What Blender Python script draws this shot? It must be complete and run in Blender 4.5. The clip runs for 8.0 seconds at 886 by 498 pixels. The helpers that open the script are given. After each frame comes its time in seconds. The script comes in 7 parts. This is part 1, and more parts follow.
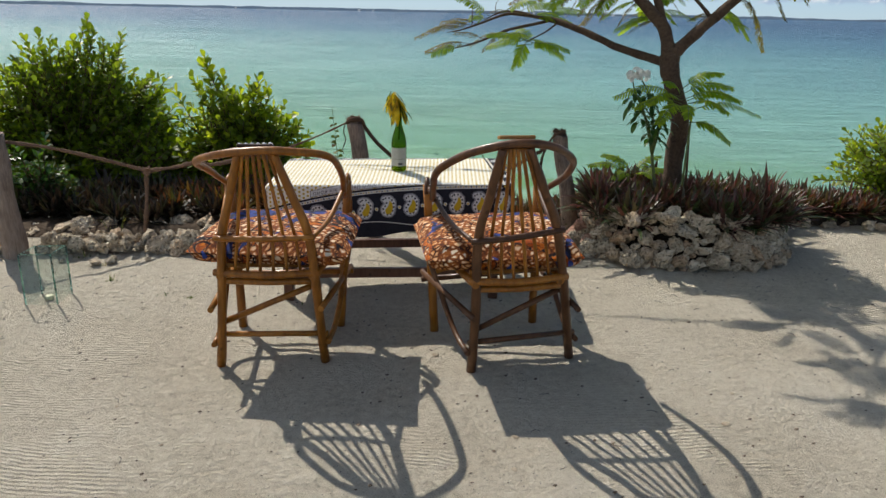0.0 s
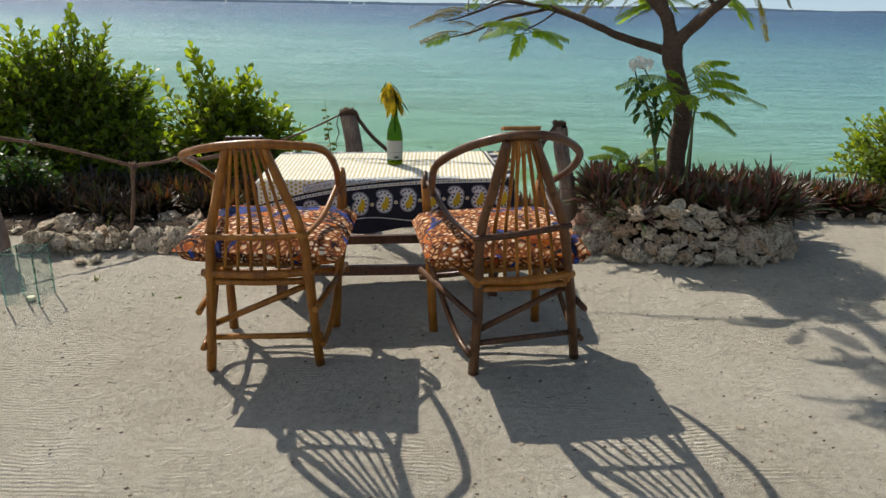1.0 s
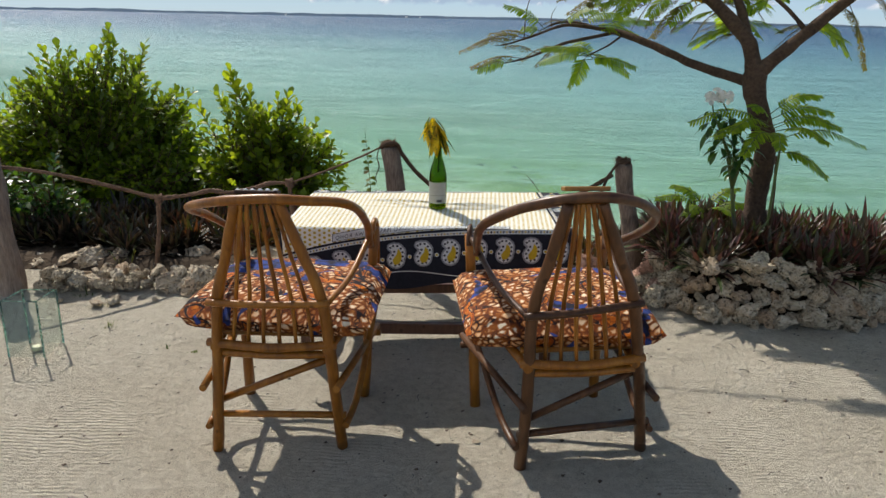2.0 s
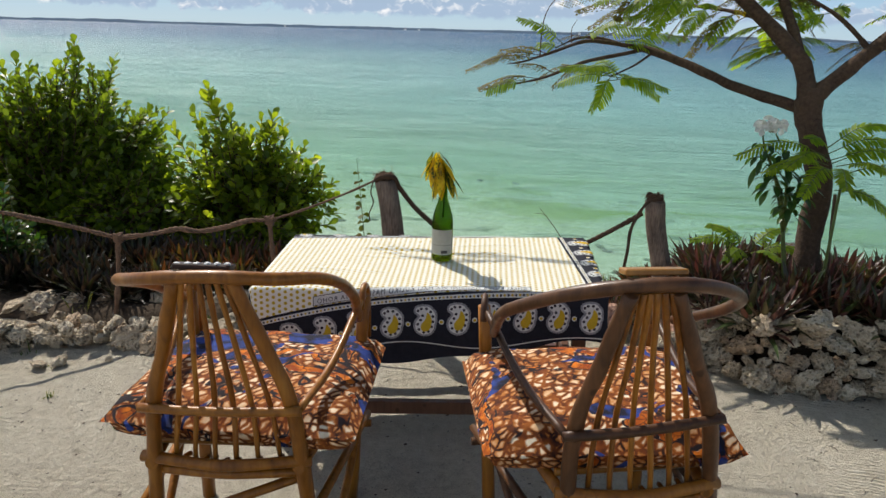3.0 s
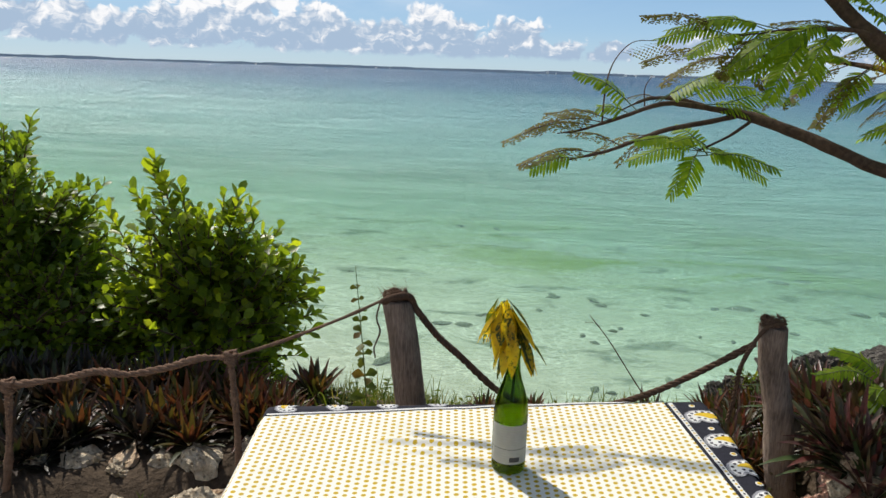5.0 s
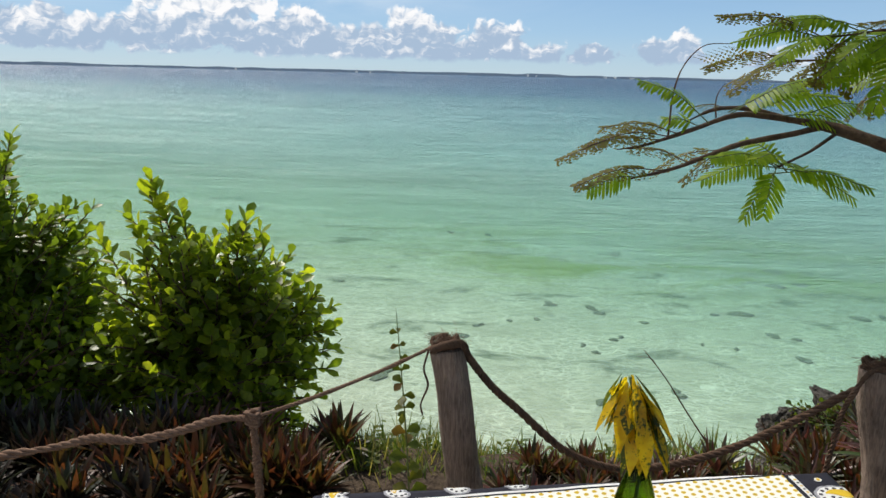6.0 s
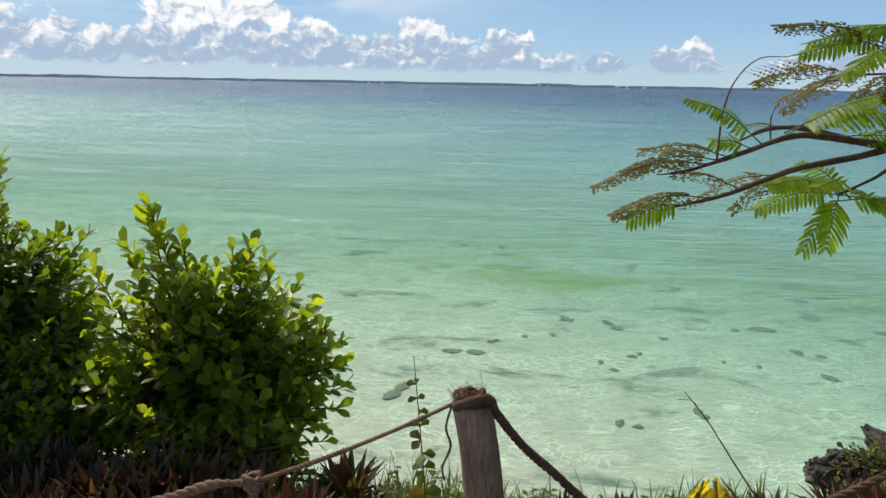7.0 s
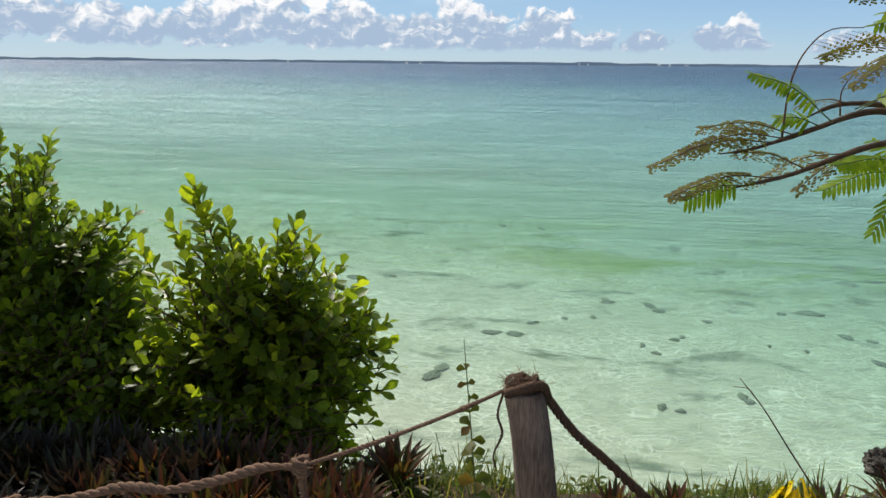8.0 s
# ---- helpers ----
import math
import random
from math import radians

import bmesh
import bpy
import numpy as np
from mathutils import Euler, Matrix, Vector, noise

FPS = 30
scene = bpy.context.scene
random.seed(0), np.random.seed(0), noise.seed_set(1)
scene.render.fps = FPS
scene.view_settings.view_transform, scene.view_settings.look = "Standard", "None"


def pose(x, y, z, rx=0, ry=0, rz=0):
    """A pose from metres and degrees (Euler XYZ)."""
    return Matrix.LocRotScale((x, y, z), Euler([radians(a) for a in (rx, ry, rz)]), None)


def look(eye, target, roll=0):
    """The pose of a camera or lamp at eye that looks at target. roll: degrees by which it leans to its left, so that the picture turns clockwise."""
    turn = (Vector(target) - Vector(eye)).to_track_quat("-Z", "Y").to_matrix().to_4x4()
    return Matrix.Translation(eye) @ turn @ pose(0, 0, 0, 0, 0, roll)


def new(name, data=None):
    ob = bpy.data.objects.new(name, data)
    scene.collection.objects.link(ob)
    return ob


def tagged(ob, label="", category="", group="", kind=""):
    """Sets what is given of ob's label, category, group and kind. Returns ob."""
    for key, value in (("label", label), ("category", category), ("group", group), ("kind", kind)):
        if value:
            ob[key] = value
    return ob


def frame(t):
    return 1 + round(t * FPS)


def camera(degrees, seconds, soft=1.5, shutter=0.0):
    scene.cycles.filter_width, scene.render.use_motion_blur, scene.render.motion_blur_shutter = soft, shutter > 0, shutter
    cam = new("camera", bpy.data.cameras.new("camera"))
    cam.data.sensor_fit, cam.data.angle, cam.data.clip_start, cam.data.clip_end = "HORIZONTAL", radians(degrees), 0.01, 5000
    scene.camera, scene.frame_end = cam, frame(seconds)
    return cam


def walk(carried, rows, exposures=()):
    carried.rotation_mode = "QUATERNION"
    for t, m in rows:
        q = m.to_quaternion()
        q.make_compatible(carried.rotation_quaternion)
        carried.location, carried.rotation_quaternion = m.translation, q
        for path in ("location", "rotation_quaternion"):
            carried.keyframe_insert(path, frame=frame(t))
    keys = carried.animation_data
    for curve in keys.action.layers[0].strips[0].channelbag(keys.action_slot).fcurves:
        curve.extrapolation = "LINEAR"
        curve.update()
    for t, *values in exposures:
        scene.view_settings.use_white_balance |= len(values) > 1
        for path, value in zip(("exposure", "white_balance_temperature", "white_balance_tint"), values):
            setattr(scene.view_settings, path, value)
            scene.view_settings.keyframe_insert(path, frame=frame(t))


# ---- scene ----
cam = camera(62.0, 8.0)
PATH = [
    (0, (0.421, -0.06, 1.467), (0.359, 1.843, 0.855), 1.2),
    (0.5, (0.413, -0.045, 1.454), (0.362, 1.858, 0.842), 1.9),
    (1, (0.388, 0.077, 1.438), (0.346, 1.976, 0.809), 1.0),
    (1.5, (0.402, 0.315, 1.466), (0.251, 2.217, 0.867), 0.9),
    (1.7, (0.397, 0.406, 1.475), (0.221, 2.308, 0.882), 0.8),
    (2.8, (0.319, 1.029, 1.517), (0.165, 2.924, 0.898), 2.4),
    (3, (0.293, 1.155, 1.496), (0.121, 3.065, 0.928), 1.6),
    (3.5, (0.22, 1.446, 1.523), (0.034, 3.355, 0.956), 1.3),
    (4, (0.084, 1.737, 1.534), (-0.062, 3.668, 1.035), 1.6),
    (4.5, (0.016, 1.984, 1.528), (-0.084, 3.915, 1.018), 2.6),
    (4.7, (0.002, 2.109, 1.548), (-0.106, 4.047, 1.065), 2.3),
    (5.8, (-0.256, 2.59, 1.575), (-0.322, 4.534, 1.111), 0.8),
    (6, (-0.292, 2.647, 1.577), (-0.346, 4.592, 1.115), 1.4),
    (6.5, (-0.321, 2.801, 1.587), (-0.407, 4.754, 1.164), 0.7),
    (7, (-0.335, 2.92, 1.6), (-0.422, 4.87, 1.163), 1.1),
    (7.5, (-0.348, 2.964, 1.6), (-0.471, 4.909, 1.15), 1.0),
    (8, (-0.375, 2.974, 1.59), (-0.562, 4.904, 1.101), 0.6),
]
walk(cam, [(t, look(eye, target, roll)) for t, eye, target, roll in PATH])

# ---------------------------------------------------------------- light
SUN_AZ, SUN_EL = -39.0, 46.0          # degrees from +y (to the left: minus), above the horizon
sun_dir = Vector((math.sin(radians(SUN_AZ)) * math.cos(radians(SUN_EL)), math.cos(radians(SUN_AZ)) * math.cos(radians(SUN_EL)), math.sin(radians(SUN_EL))))
sun_data = bpy.data.lights.new("sun", "SUN")
sun_data.energy, sun_data.angle, sun_data.color = 5.0, radians(0.55), (1.0, 0.94, 0.85)
sun = new("sun", sun_data)
sun.matrix_world = look(sun_dir * 60, (0, 0, 0))


class Tree:
    """Short notation for a node tree."""

    def __init__(self, tree):
        self.t = tree

    def node(self, kind):
        return self.t.nodes.new(kind)

    def put(self, socket, value):
        if isinstance(value, bpy.types.NodeSocket):
            self.t.links.new(value, socket)
        elif value is not None:
            socket.default_value = value

    def math(self, op, a, b=None, c=None, clamp=False):
        n = self.node("ShaderNodeMath")
        n.operation, n.use_clamp = op, clamp
        for i, v in enumerate((a, b, c)):
            self.put(n.inputs[i], v)
        return n.outputs[0]

    def vec(self, op, a, b=None, c=None):
        n = self.node("ShaderNodeVectorMath")
        n.operation = op
        for i, v in enumerate((a, b, c)):
            self.put(n.inputs[i], v)
        return n.outputs["Value"] if op in ("LENGTH", "DOT_PRODUCT", "DISTANCE") else n.outputs[0]

    def ramp(self, fac, stops, interp="LINEAR"):
        n = self.node("ShaderNodeValToRGB")
        n.color_ramp.interpolation = interp
        while len(n.color_ramp.elements) < len(stops):
            n.color_ramp.elements.new(0.5)
        for e, (p, c) in zip(n.color_ramp.elements, stops):
            e.position, e.color = p, (*c, 1) if len(c) == 3 else c
        self.put(n.inputs[0], fac)
        return n.outputs[0]

    def step(self, x, lo, hi, a=0.0, b=1.0):
        n = self.node("ShaderNodeMapRange")
        n.interpolation_type = "SMOOTHSTEP"
        for i, v in enumerate((x, lo, hi, a, b)):
            self.put(n.inputs[i], v)
        return n.outputs[0]

    def noise(self, vector, scale, detail=4.0, rough=0.55, distort=0.0, color=False):
        n = self.node("ShaderNodeTexNoise")
        self.put(n.inputs["Vector"], vector)
        for k, v in (("Scale", scale), ("Detail", detail), ("Roughness", rough), ("Distortion", distort)):
            n.inputs[k].default_value = v
        return n.outputs["Color" if color else "Fac"]

    def voronoi(self, vector, scale, feature="F1", out="Distance", random=1.0):
        n = self.node("ShaderNodeTexVoronoi")
        n.feature = feature
        self.put(n.inputs["Vector"], vector)
        n.inputs["Scale"].default_value, n.inputs["Randomness"].default_value = scale, random
        return n.outputs[out]

    def mix(self, fac, a, b, blend="MIX"):
        n = self.node("ShaderNodeMix")
        n.data_type, n.blend_type = "RGBA", blend
        self.put(n.inputs[0], fac)
        for i, v in ((6, a), (7, b)):
            self.put(n.inputs[i], (*v, 1) if isinstance(v, tuple) and len(v) == 3 else v)
        return n.outputs[2]

    def bump(self, height, strength, distance, normal=None):
        n = self.node("ShaderNodeBump")
        self.put(n.inputs["Height"], height)
        n.inputs["Strength"].default_value, n.inputs["Distance"].default_value = strength, distance
        self.put(n.inputs["Normal"], normal)
        return n.outputs[0]

    def mixsh(self, fac, a, b):
        n = self.node("ShaderNodeMixShader")
        self.put(n.inputs[0], fac)
        self.put(n.inputs[1], a), self.put(n.inputs[2], b)
        return n.outputs[0]


# sky with a far bank of cumulus
world = bpy.data.worlds.new("world")
scene.world = world
world.use_nodes = True
w = Tree(world.node_tree)
sky = w.node("ShaderNodeTexSky")
sky.sky_type, sky.sun_disc, sky.sun_elevation, sky.sun_rotation = "NISHITA", False, radians(SUN_EL), radians(SUN_AZ)
sky.air_density, sky.dust_density, sky.ozone_density = 1.0, 0.25, 2.5
way = w.node("ShaderNodeTexCoord").outputs["Generated"]
sep = w.node("ShaderNodeSeparateXYZ")
w.put(sep.inputs[0], way)
az = w.math("MULTIPLY", w.math("ARCTAN2", sep.outputs[0], sep.outputs[1]), 57.296)
el = w.math("MULTIPLY", w.math("ARCSINE", sep.outputs[2]), 57.296)
comb = w.node("ShaderNodeCombineXYZ")
w.put(comb.inputs[0], az), w.put(comb.inputs[1], el)
flat = comb.outputs[0]
# puffs: azimuth, elevation of the middle, half width, half height in degrees
PUFFS = [(14.6, 1.5, 2.2, 0.9), (15.6, 2.1, 1.2, 1.2), (13.6, 1.8, 1.2, 0.9), (8.6, 1.3, 2.4, 0.7), (8.9, 1.7, 1.2, 0.7), (5.6, 1.5, 1.9, 0.9), (2.2, 2.2, 1.9, 1.5), (0.2, 1.7, 2.8, 1.1),
         (-2.2, 2.3, 2.0, 1.5), (-4.4, 2.8, 1.9, 2.1), (-6.6, 2.1, 2.2, 1.3), (-10.5, 2.0, 3.8, 1.2), (-12.6, 2.9, 1.8, 1.6), (-15.5, 2.2, 4.8, 1.3), (-20.0, 2.4, 4.6, 1.5), (-25.0, 2.3, 4.6, 1.4),
         (-30.5, 2.4, 4.8, 1.3), (-37.0, 2.8, 5.5, 1.8), (-21.0, 5.6, 2.8, 1.9), (-17.0, 4.6, 2.4, 1.3), (-46.0, 3.0, 6.0, 2.5), (22.5, 1.3, 2.6, 0.9), (25.5, 1.6, 2.6, 1.2), (33.0, 1.9, 5.0, 1.4), (48.0, 2.0, 7.0, 1.5)]
near_d = None
for a, e, hw, hh in PUFFS:
    d = w.vec("LENGTH", w.vec("MULTIPLY_ADD", flat, (1 / hw, 1 / hh, 0), (-a / hw, -e / hh, 0)))
    near_d = d if near_d is None else w.math("MINIMUM", near_d, d)
warp = w.vec("ADD", flat, w.vec("MULTIPLY", w.vec("SUBTRACT", w.noise(flat, 0.9, 2.0, 0.5, 0.0, True), (0.5, 0.5, 0.5)), (1.6, 1.6, 0.0)))


def billow(at):
    """Rounded heaps at three sizes, 0 to about 1."""
    v1, v2, v3 = (w.voronoi(at, s, "SMOOTH_F1") for s in (0.62, 1.5, 3.6))
    s = w.math("ADD", w.math("MULTIPLY", v1, 0.62), w.math("ADD", w.math("MULTIPLY", v2, 0.34), w.math("MULTIPLY", v3, 0.17)))
    return w.math("ADD", w.math("SUBTRACT", 1.0, s), w.math("MULTIPLY", w.math("SUBTRACT", w.noise(at, 5.0, 4.0, 0.6), 0.5), 0.12))


heap = billow(warp)
heap_lit = billow(w.vec("ADD", warp, (-0.28, 0.42, 0.0)))
body = w.math("ADD", w.math("MULTIPLY", w.math("SUBTRACT", 1.0, near_d), 0.75), w.math("MULTIPLY", w.math("SUBTRACT", heap, 0.46), 1.35))
base_cut = w.step(w.math("ADD", el, w.math("MULTIPLY", w.math("SUBTRACT", w.noise(flat, 0.6, 4.0), 0.5), 1.1)), 0.85, 1.25)
wisp = w.math("MULTIPLY", w.math("SUBTRACT", w.noise(w.vec("MULTIPLY", warp, (0.5, 1.6, 0)), 0.9, 6.0, 0.65), 0.5), 0.35)
cover = w.math("MULTIPLY", w.step(w.math("ADD", body, wisp), -0.10, 0.16), base_cut)
streak = w.math("SUBTRACT", w.noise(w.vec("MULTIPLY", warp, (0.22, 1.5, 0)), 1.0, 5.0, 0.6), 0.5)
shade = w.math("ADD", w.math("MULTIPLY", w.math("SUBTRACT", heap, heap_lit), 1.9), w.math("ADD", w.math("MULTIPLY", w.math("SUBTRACT", el, 2.2), 0.17), w.math("MULTIPLY", streak, 1.9)))
shade = w.step(w.math("SUBTRACT", shade, w.math("MULTIPLY", body, 0.28)), -0.22, 0.52)
cloud = w.mix(shade, (0.40, 0.52, 0.68), (0.98, 0.98, 0.99))
# thin high sheets, thicker toward the sun
sheet_at = w.vec("MULTIPLY", flat, (0.035, 0.22, 0.0))
sheet = w.math("MULTIPLY", w.step(w.noise(sheet_at, 1.6, 7.0, 0.6, 0.6), 0.34, 0.64), w.step(az, 12.0, -24.0, 0.05, 0.85))
sheet = w.math("MULTIPLY", sheet, w.step(el, 3.0, 6.5))
base = w.vec("SCALE", sky.outputs[0])
w.t.nodes[-1].inputs["Scale"].default_value = 0.085
low = w.ramp(w.math("DIVIDE", el, 14.0), [(0.0, (0.50, 0.68, 0.80)), (0.22, (0.36, 0.58, 0.82)), (0.5, (0.24, 0.46, 0.78)), (1.0, (0.19, 0.39, 0.72))])
base = w.mix(w.step(el, 16.0, 3.0, 0.0, 0.85), base, low)
base = w.mix(sheet, base, (0.90, 0.94, 0.98))
out_sky = w.mix(cover, base, cloud)
bg = world.node_tree.nodes["Background"]
w.put(bg.inputs["Color"], out_sky)
bg.inputs["Strength"].default_value = 1.0
scene.view_settings.exposure = 0.0

# ---------------------------------------------------------------- mesh helpers
rng = random.Random(7)


def V(*a):
    return Vector(a)


def fn(p, s=1.0, k=0.0):
    return noise.noise(Vector((p[0] * s + k, p[1] * s + 1.7 * k, p[2] * s - k)))


def spline(pts, n):
    """n + 1 points on a smooth curve through pts."""
    pts = [Vector(p) for p in pts]
    full = [pts[0] * 2 - pts[1]] + pts + [pts[-1] * 2 - pts[-2]]
    res = []
    for i in range(n + 1):
        u = i / n * (len(pts) - 1)
        k = min(int(u), len(pts) - 2)
        t = u - k
        a, b, c, d = full[k:k + 4]
        res.append(0.5 * (2 * b + (c - a) * t + (2 * a - 5 * b + 4 * c - d) * t * t + (3 * b - a - 3 * c + d) * t ** 3))
    return res


def tube(bm, pts, radii, seg=8, rough=0.0, twist=0.0, squash=1.0, mat=0):
    """A closed tube along pts; radii: one, or one a point."""
    pts = [Vector(p) for p in pts]
    n = len(pts)
    if not isinstance(radii, (list, tuple)):
        radii = [radii] * n
    elif len(radii) != n:
        radii = [radii[0] + (radii[-1] - radii[0]) * i / (n - 1) if len(radii) == 2 else radii[min(int(i / (n - 1) * (len(radii) - 1) + 0.5), len(radii) - 1)] for i in range(n)]
    tan = [(pts[min(i + 1, n - 1)] - pts[max(i - 1, 0)]).normalized() for i in range(n)]
    side = tan[0].orthogonal().normalized()
    rings = []
    for i in range(n):
        side = (side - tan[i] * side.dot(tan[i])).normalized()
        other = tan[i].cross(side)
        ring = []
        for k in range(seg):
            a = 2 * math.pi * k / seg + twist * i
            r = radii[i] * (1 + rough * fn(pts[i] * 9 + V(math.cos(a), math.sin(a), 0) * 0.8, 1.3))
            ring.append(bm.verts.new(pts[i] + side * (math.cos(a) * r) + other * (math.sin(a) * r * squash)))
        rings.append(ring)
    fs = []
    for a, b in zip(rings, rings[1:]):
        for k in range(seg):
            fs.append(bm.faces.new((a[k], a[(k + 1) % seg], b[(k + 1) % seg], b[k])))
    fs.append(bm.faces.new(rings[0][::-1]))
    fs.append(bm.faces.new(rings[-1]))
    for f in fs:
        f.smooth, f.material_index = True, mat
    fs[-1].smooth = fs[-2].smooth = False
    return rings


def mesh_of(name, bm, *materials):
    me = bpy.data.meshes.new(name)
    bm.normal_update()
    bm.to_mesh(me)
    bm.free()
    for m in materials:
        me.materials.append(m)
    return me


def part(name, bm, material, parent=None, label=""):
    """Links a bmesh as one mesh object under a thing or a part."""
    mats = material if isinstance(material, (list, tuple)) else (material,)
    ob = new(name, mesh_of(name, bm, *mats))
    ob.parent = parent
    if label:
        ob["label"] = label
    return ob


def thing(name, at, label, category, group="", kind=""):
    ob = new(name)
    ob.empty_display_size = 0.1
    ob.matrix_basis = Matrix.Translation(at) if not isinstance(at, Matrix) else at
    return tagged(ob, label, category, group, kind)


def rod(name, pts, radii, material, parent, seg=9, rough=0.0, n=0, label=""):
    bm = bmesh.new()
    tube(bm, spline(pts, n) if n else pts, radii, seg, rough)
    return part(name, bm, material, parent, label)


def box(bm, lo, hi, bevel=0.003, mat=0):
    r = bmesh.ops.create_cube(bm, size=1.0)
    lo, hi = Vector(lo), Vector(hi)
    for v in r["verts"]:
        v.co = V(*[(lo[i] + hi[i]) / 2 + v.co[i] * (hi[i] - lo[i]) for i in range(3)])
    if bevel:
        es = list({e for v in r["verts"] for e in v.link_edges})
        bmesh.ops.bevel(bm, geom=es, offset=bevel, segments=1, affect="EDGES")


def blade(bm, root, way, up, length, width, droop=0.3, fold=0.25, seg=4, shape=0.45, mat=0):
    """A pointed leaf from root along way; up: the side that it shows."""
    way, up = Vector(way).normalized(), Vector(up)
    side = way.cross(up)
    if side.length < 1e-4:
        side = way.orthogonal()
    side.normalize()
    up = side.cross(way).normalized()
    rows = []
    for i in range(seg + 1):
        t = i / seg
        c = Vector(root) + way * (length * t * (1 - 0.25 * droop * t)) - up * 0 + V(0, 0, -droop * length * t * t * 0.5)
        h = width * 0.5 * max(0.06, (t / shape if t < shape else 1 - ((t - shape) / (1 - shape)) ** 1.8)) if 0 < t < 1 else width * (0.08 if t == 0 else 0.01)
        rows.append((bm.verts.new(c - side * h + up * h * fold), bm.verts.new(c), bm.verts.new(c + side * h + up * h * fold)))
    for a, b in zip(rows, rows[1:]):
        for k in (0, 1):
            f = bm.faces.new((a[k], a[k + 1], b[k + 1], b[k]))
            f.smooth, f.material_index = True, mat


# ---------------------------------------------------------------- materials
def material(name):
    m = bpy.data.materials.new(name)
    m.use_nodes = True
    t = Tree(m.node_tree)
    bsdf = m.node_tree.nodes["Principled BSDF"]
    out = m.node_tree.nodes["Material Output"]
    return m, t, bsdf, out


def coords(t, kind="Object"):
    return t.node("ShaderNodeTexCoord").outputs[kind]


def place(t):
    return t.node("ShaderNodeNewGeometry").outputs["Position"]


def wood(name, dark, mid, light, gloss=0.35, stretch=(14, 14, 1.6), coat=0.0, bump=0.25):
    m, t, b, _ = material(name)
    v = place(t)
    rnd = t.node("ShaderNodeObjectInfo").outputs["Random"]
    grain = t.noise(t.vec("MULTIPLY", v, stretch), 3.2, 6.0, 0.6, 0.5)
    spot = t.noise(v, 9.0, 3.0)
    fac = t.math("ADD", t.math("MULTIPLY", grain, 0.7), t.math("ADD", t.math("MULTIPLY", spot, 0.5), t.math("MULTIPLY", t.math("SUBTRACT", rnd, 0.6), 0.22)))
    col = t.ramp(fac, [(0.25, dark), (0.55, mid), (0.85, light)])
    knot = t.step(t.voronoi(t.vec("MULTIPLY", v, (1, 1, 0.8)), 13.0), 0.16, 0.07)
    t.put(b.inputs["Base Color"], t.mix(t.math("MULTIPLY", knot, 0.6 if bump < 0.9 else 0.1), col, tuple(c * 0.45 for c in dark)))
    t.put(b.inputs["Roughness"], t.step(spot, 0.3, 0.75, gloss - 0.07, gloss + 0.15))
    b.inputs["Coat Weight"].default_value, b.inputs["Specular IOR Level"].default_value = coat, 0.32
    b.inputs["Coat Roughness"].default_value = 0.12
    t.put(b.inputs["Normal"], t.bump(t.math("ADD", grain, t.math("MULTIPLY", spot, 0.6)), bump, 0.004 if bump < 0.9 else 0.014))
    return m


M_HONEY = wood("varnished honey cane", (0.095, 0.027, 0.003), (0.255, 0.092, 0.010), (0.42, 0.175, 0.024), 0.36, coat=0.08)
M_BROWN = wood("varnished brown stick", (0.026, 0.011, 0.005), (0.075, 0.031, 0.012), (0.15, 0.066, 0.026), 0.42, coat=0.05)
M_TABLE = wood("dark table wood", (0.05, 0.022, 0.012), (0.11, 0.05, 0.028), (0.19, 0.09, 0.05), 0.45)
M_POST = wood("weathered grey post", (0.045, 0.03, 0.022), (0.27, 0.195, 0.15), (0.50, 0.39, 0.31), 0.85, stretch=(60, 60, 5.0), bump=1.0)
M_PLANK = wood("golden plank", (0.12, 0.045, 0.008), (0.27, 0.115, 0.02), (0.40, 0.19, 0.045), 0.4, coat=0.1)


def simple(name, color, rough=0.6, var=0.25, scale=40.0, bump=0.15, dist=0.002, metal=0.0, spec=0.5):
    m, t, b, _ = material(name)
    v = place(t)
    n1, n2 = t.noise(v, scale, 5.0, 0.6), t.noise(v, scale * 0.13, 3.0)
    f = t.math("ADD", t.math("MULTIPLY", n1, 0.6), t.math("MULTIPLY", n2, 0.4))
    lo, hi = tuple(c * (1 - var) for c in color), tuple(min(1, c * (1 + var)) for c in color)
    t.put(b.inputs["Base Color"], t.ramp(f, [(0.3, lo), (0.7, hi)]))
    b.inputs["Roughness"].default_value, b.inputs["Metallic"].default_value = rough, metal
    b.inputs["Specular IOR Level"].default_value = spec
    t.put(b.inputs["Normal"], t.bump(n1, bump, dist))
    return m


M_ROPE = simple("coir rope", (0.20, 0.125, 0.085), 0.95, 0.5, 260.0, 0.9, 0.003, spec=0.1)
M_ROPE_DARK = simple("dark twisted rope", (0.10, 0.062, 0.042), 0.95, 0.5, 240.0, 0.9, 0.003, spec=0.1)
M_INLAY = simple("shell inlay", (0.82, 0.80, 0.76), 0.2)
M_DARKPLATE = simple("dark stained crest", (0.035, 0.014, 0.009), 0.5, spec=0.25)
M_SOIL = simple("dry brown soil", (0.075, 0.055, 0.038), 0.95, 0.5, 24.0, 1.0, 0.03, spec=0.1)
M_WICK = simple("pale candle wax", (0.68, 0.66, 0.42), 0.5, 0.1)
M_PAPER = simple("bottle label paper", (0.36, 0.36, 0.31), 0.7, 0.12, 60, 0.05)
M_INK = simple("dark label print", (0.04, 0.04, 0.042), 0.6, 0.1)
M_INKGREY = simple("grey label print", (0.34, 0.33, 0.30), 0.7, 0.1)
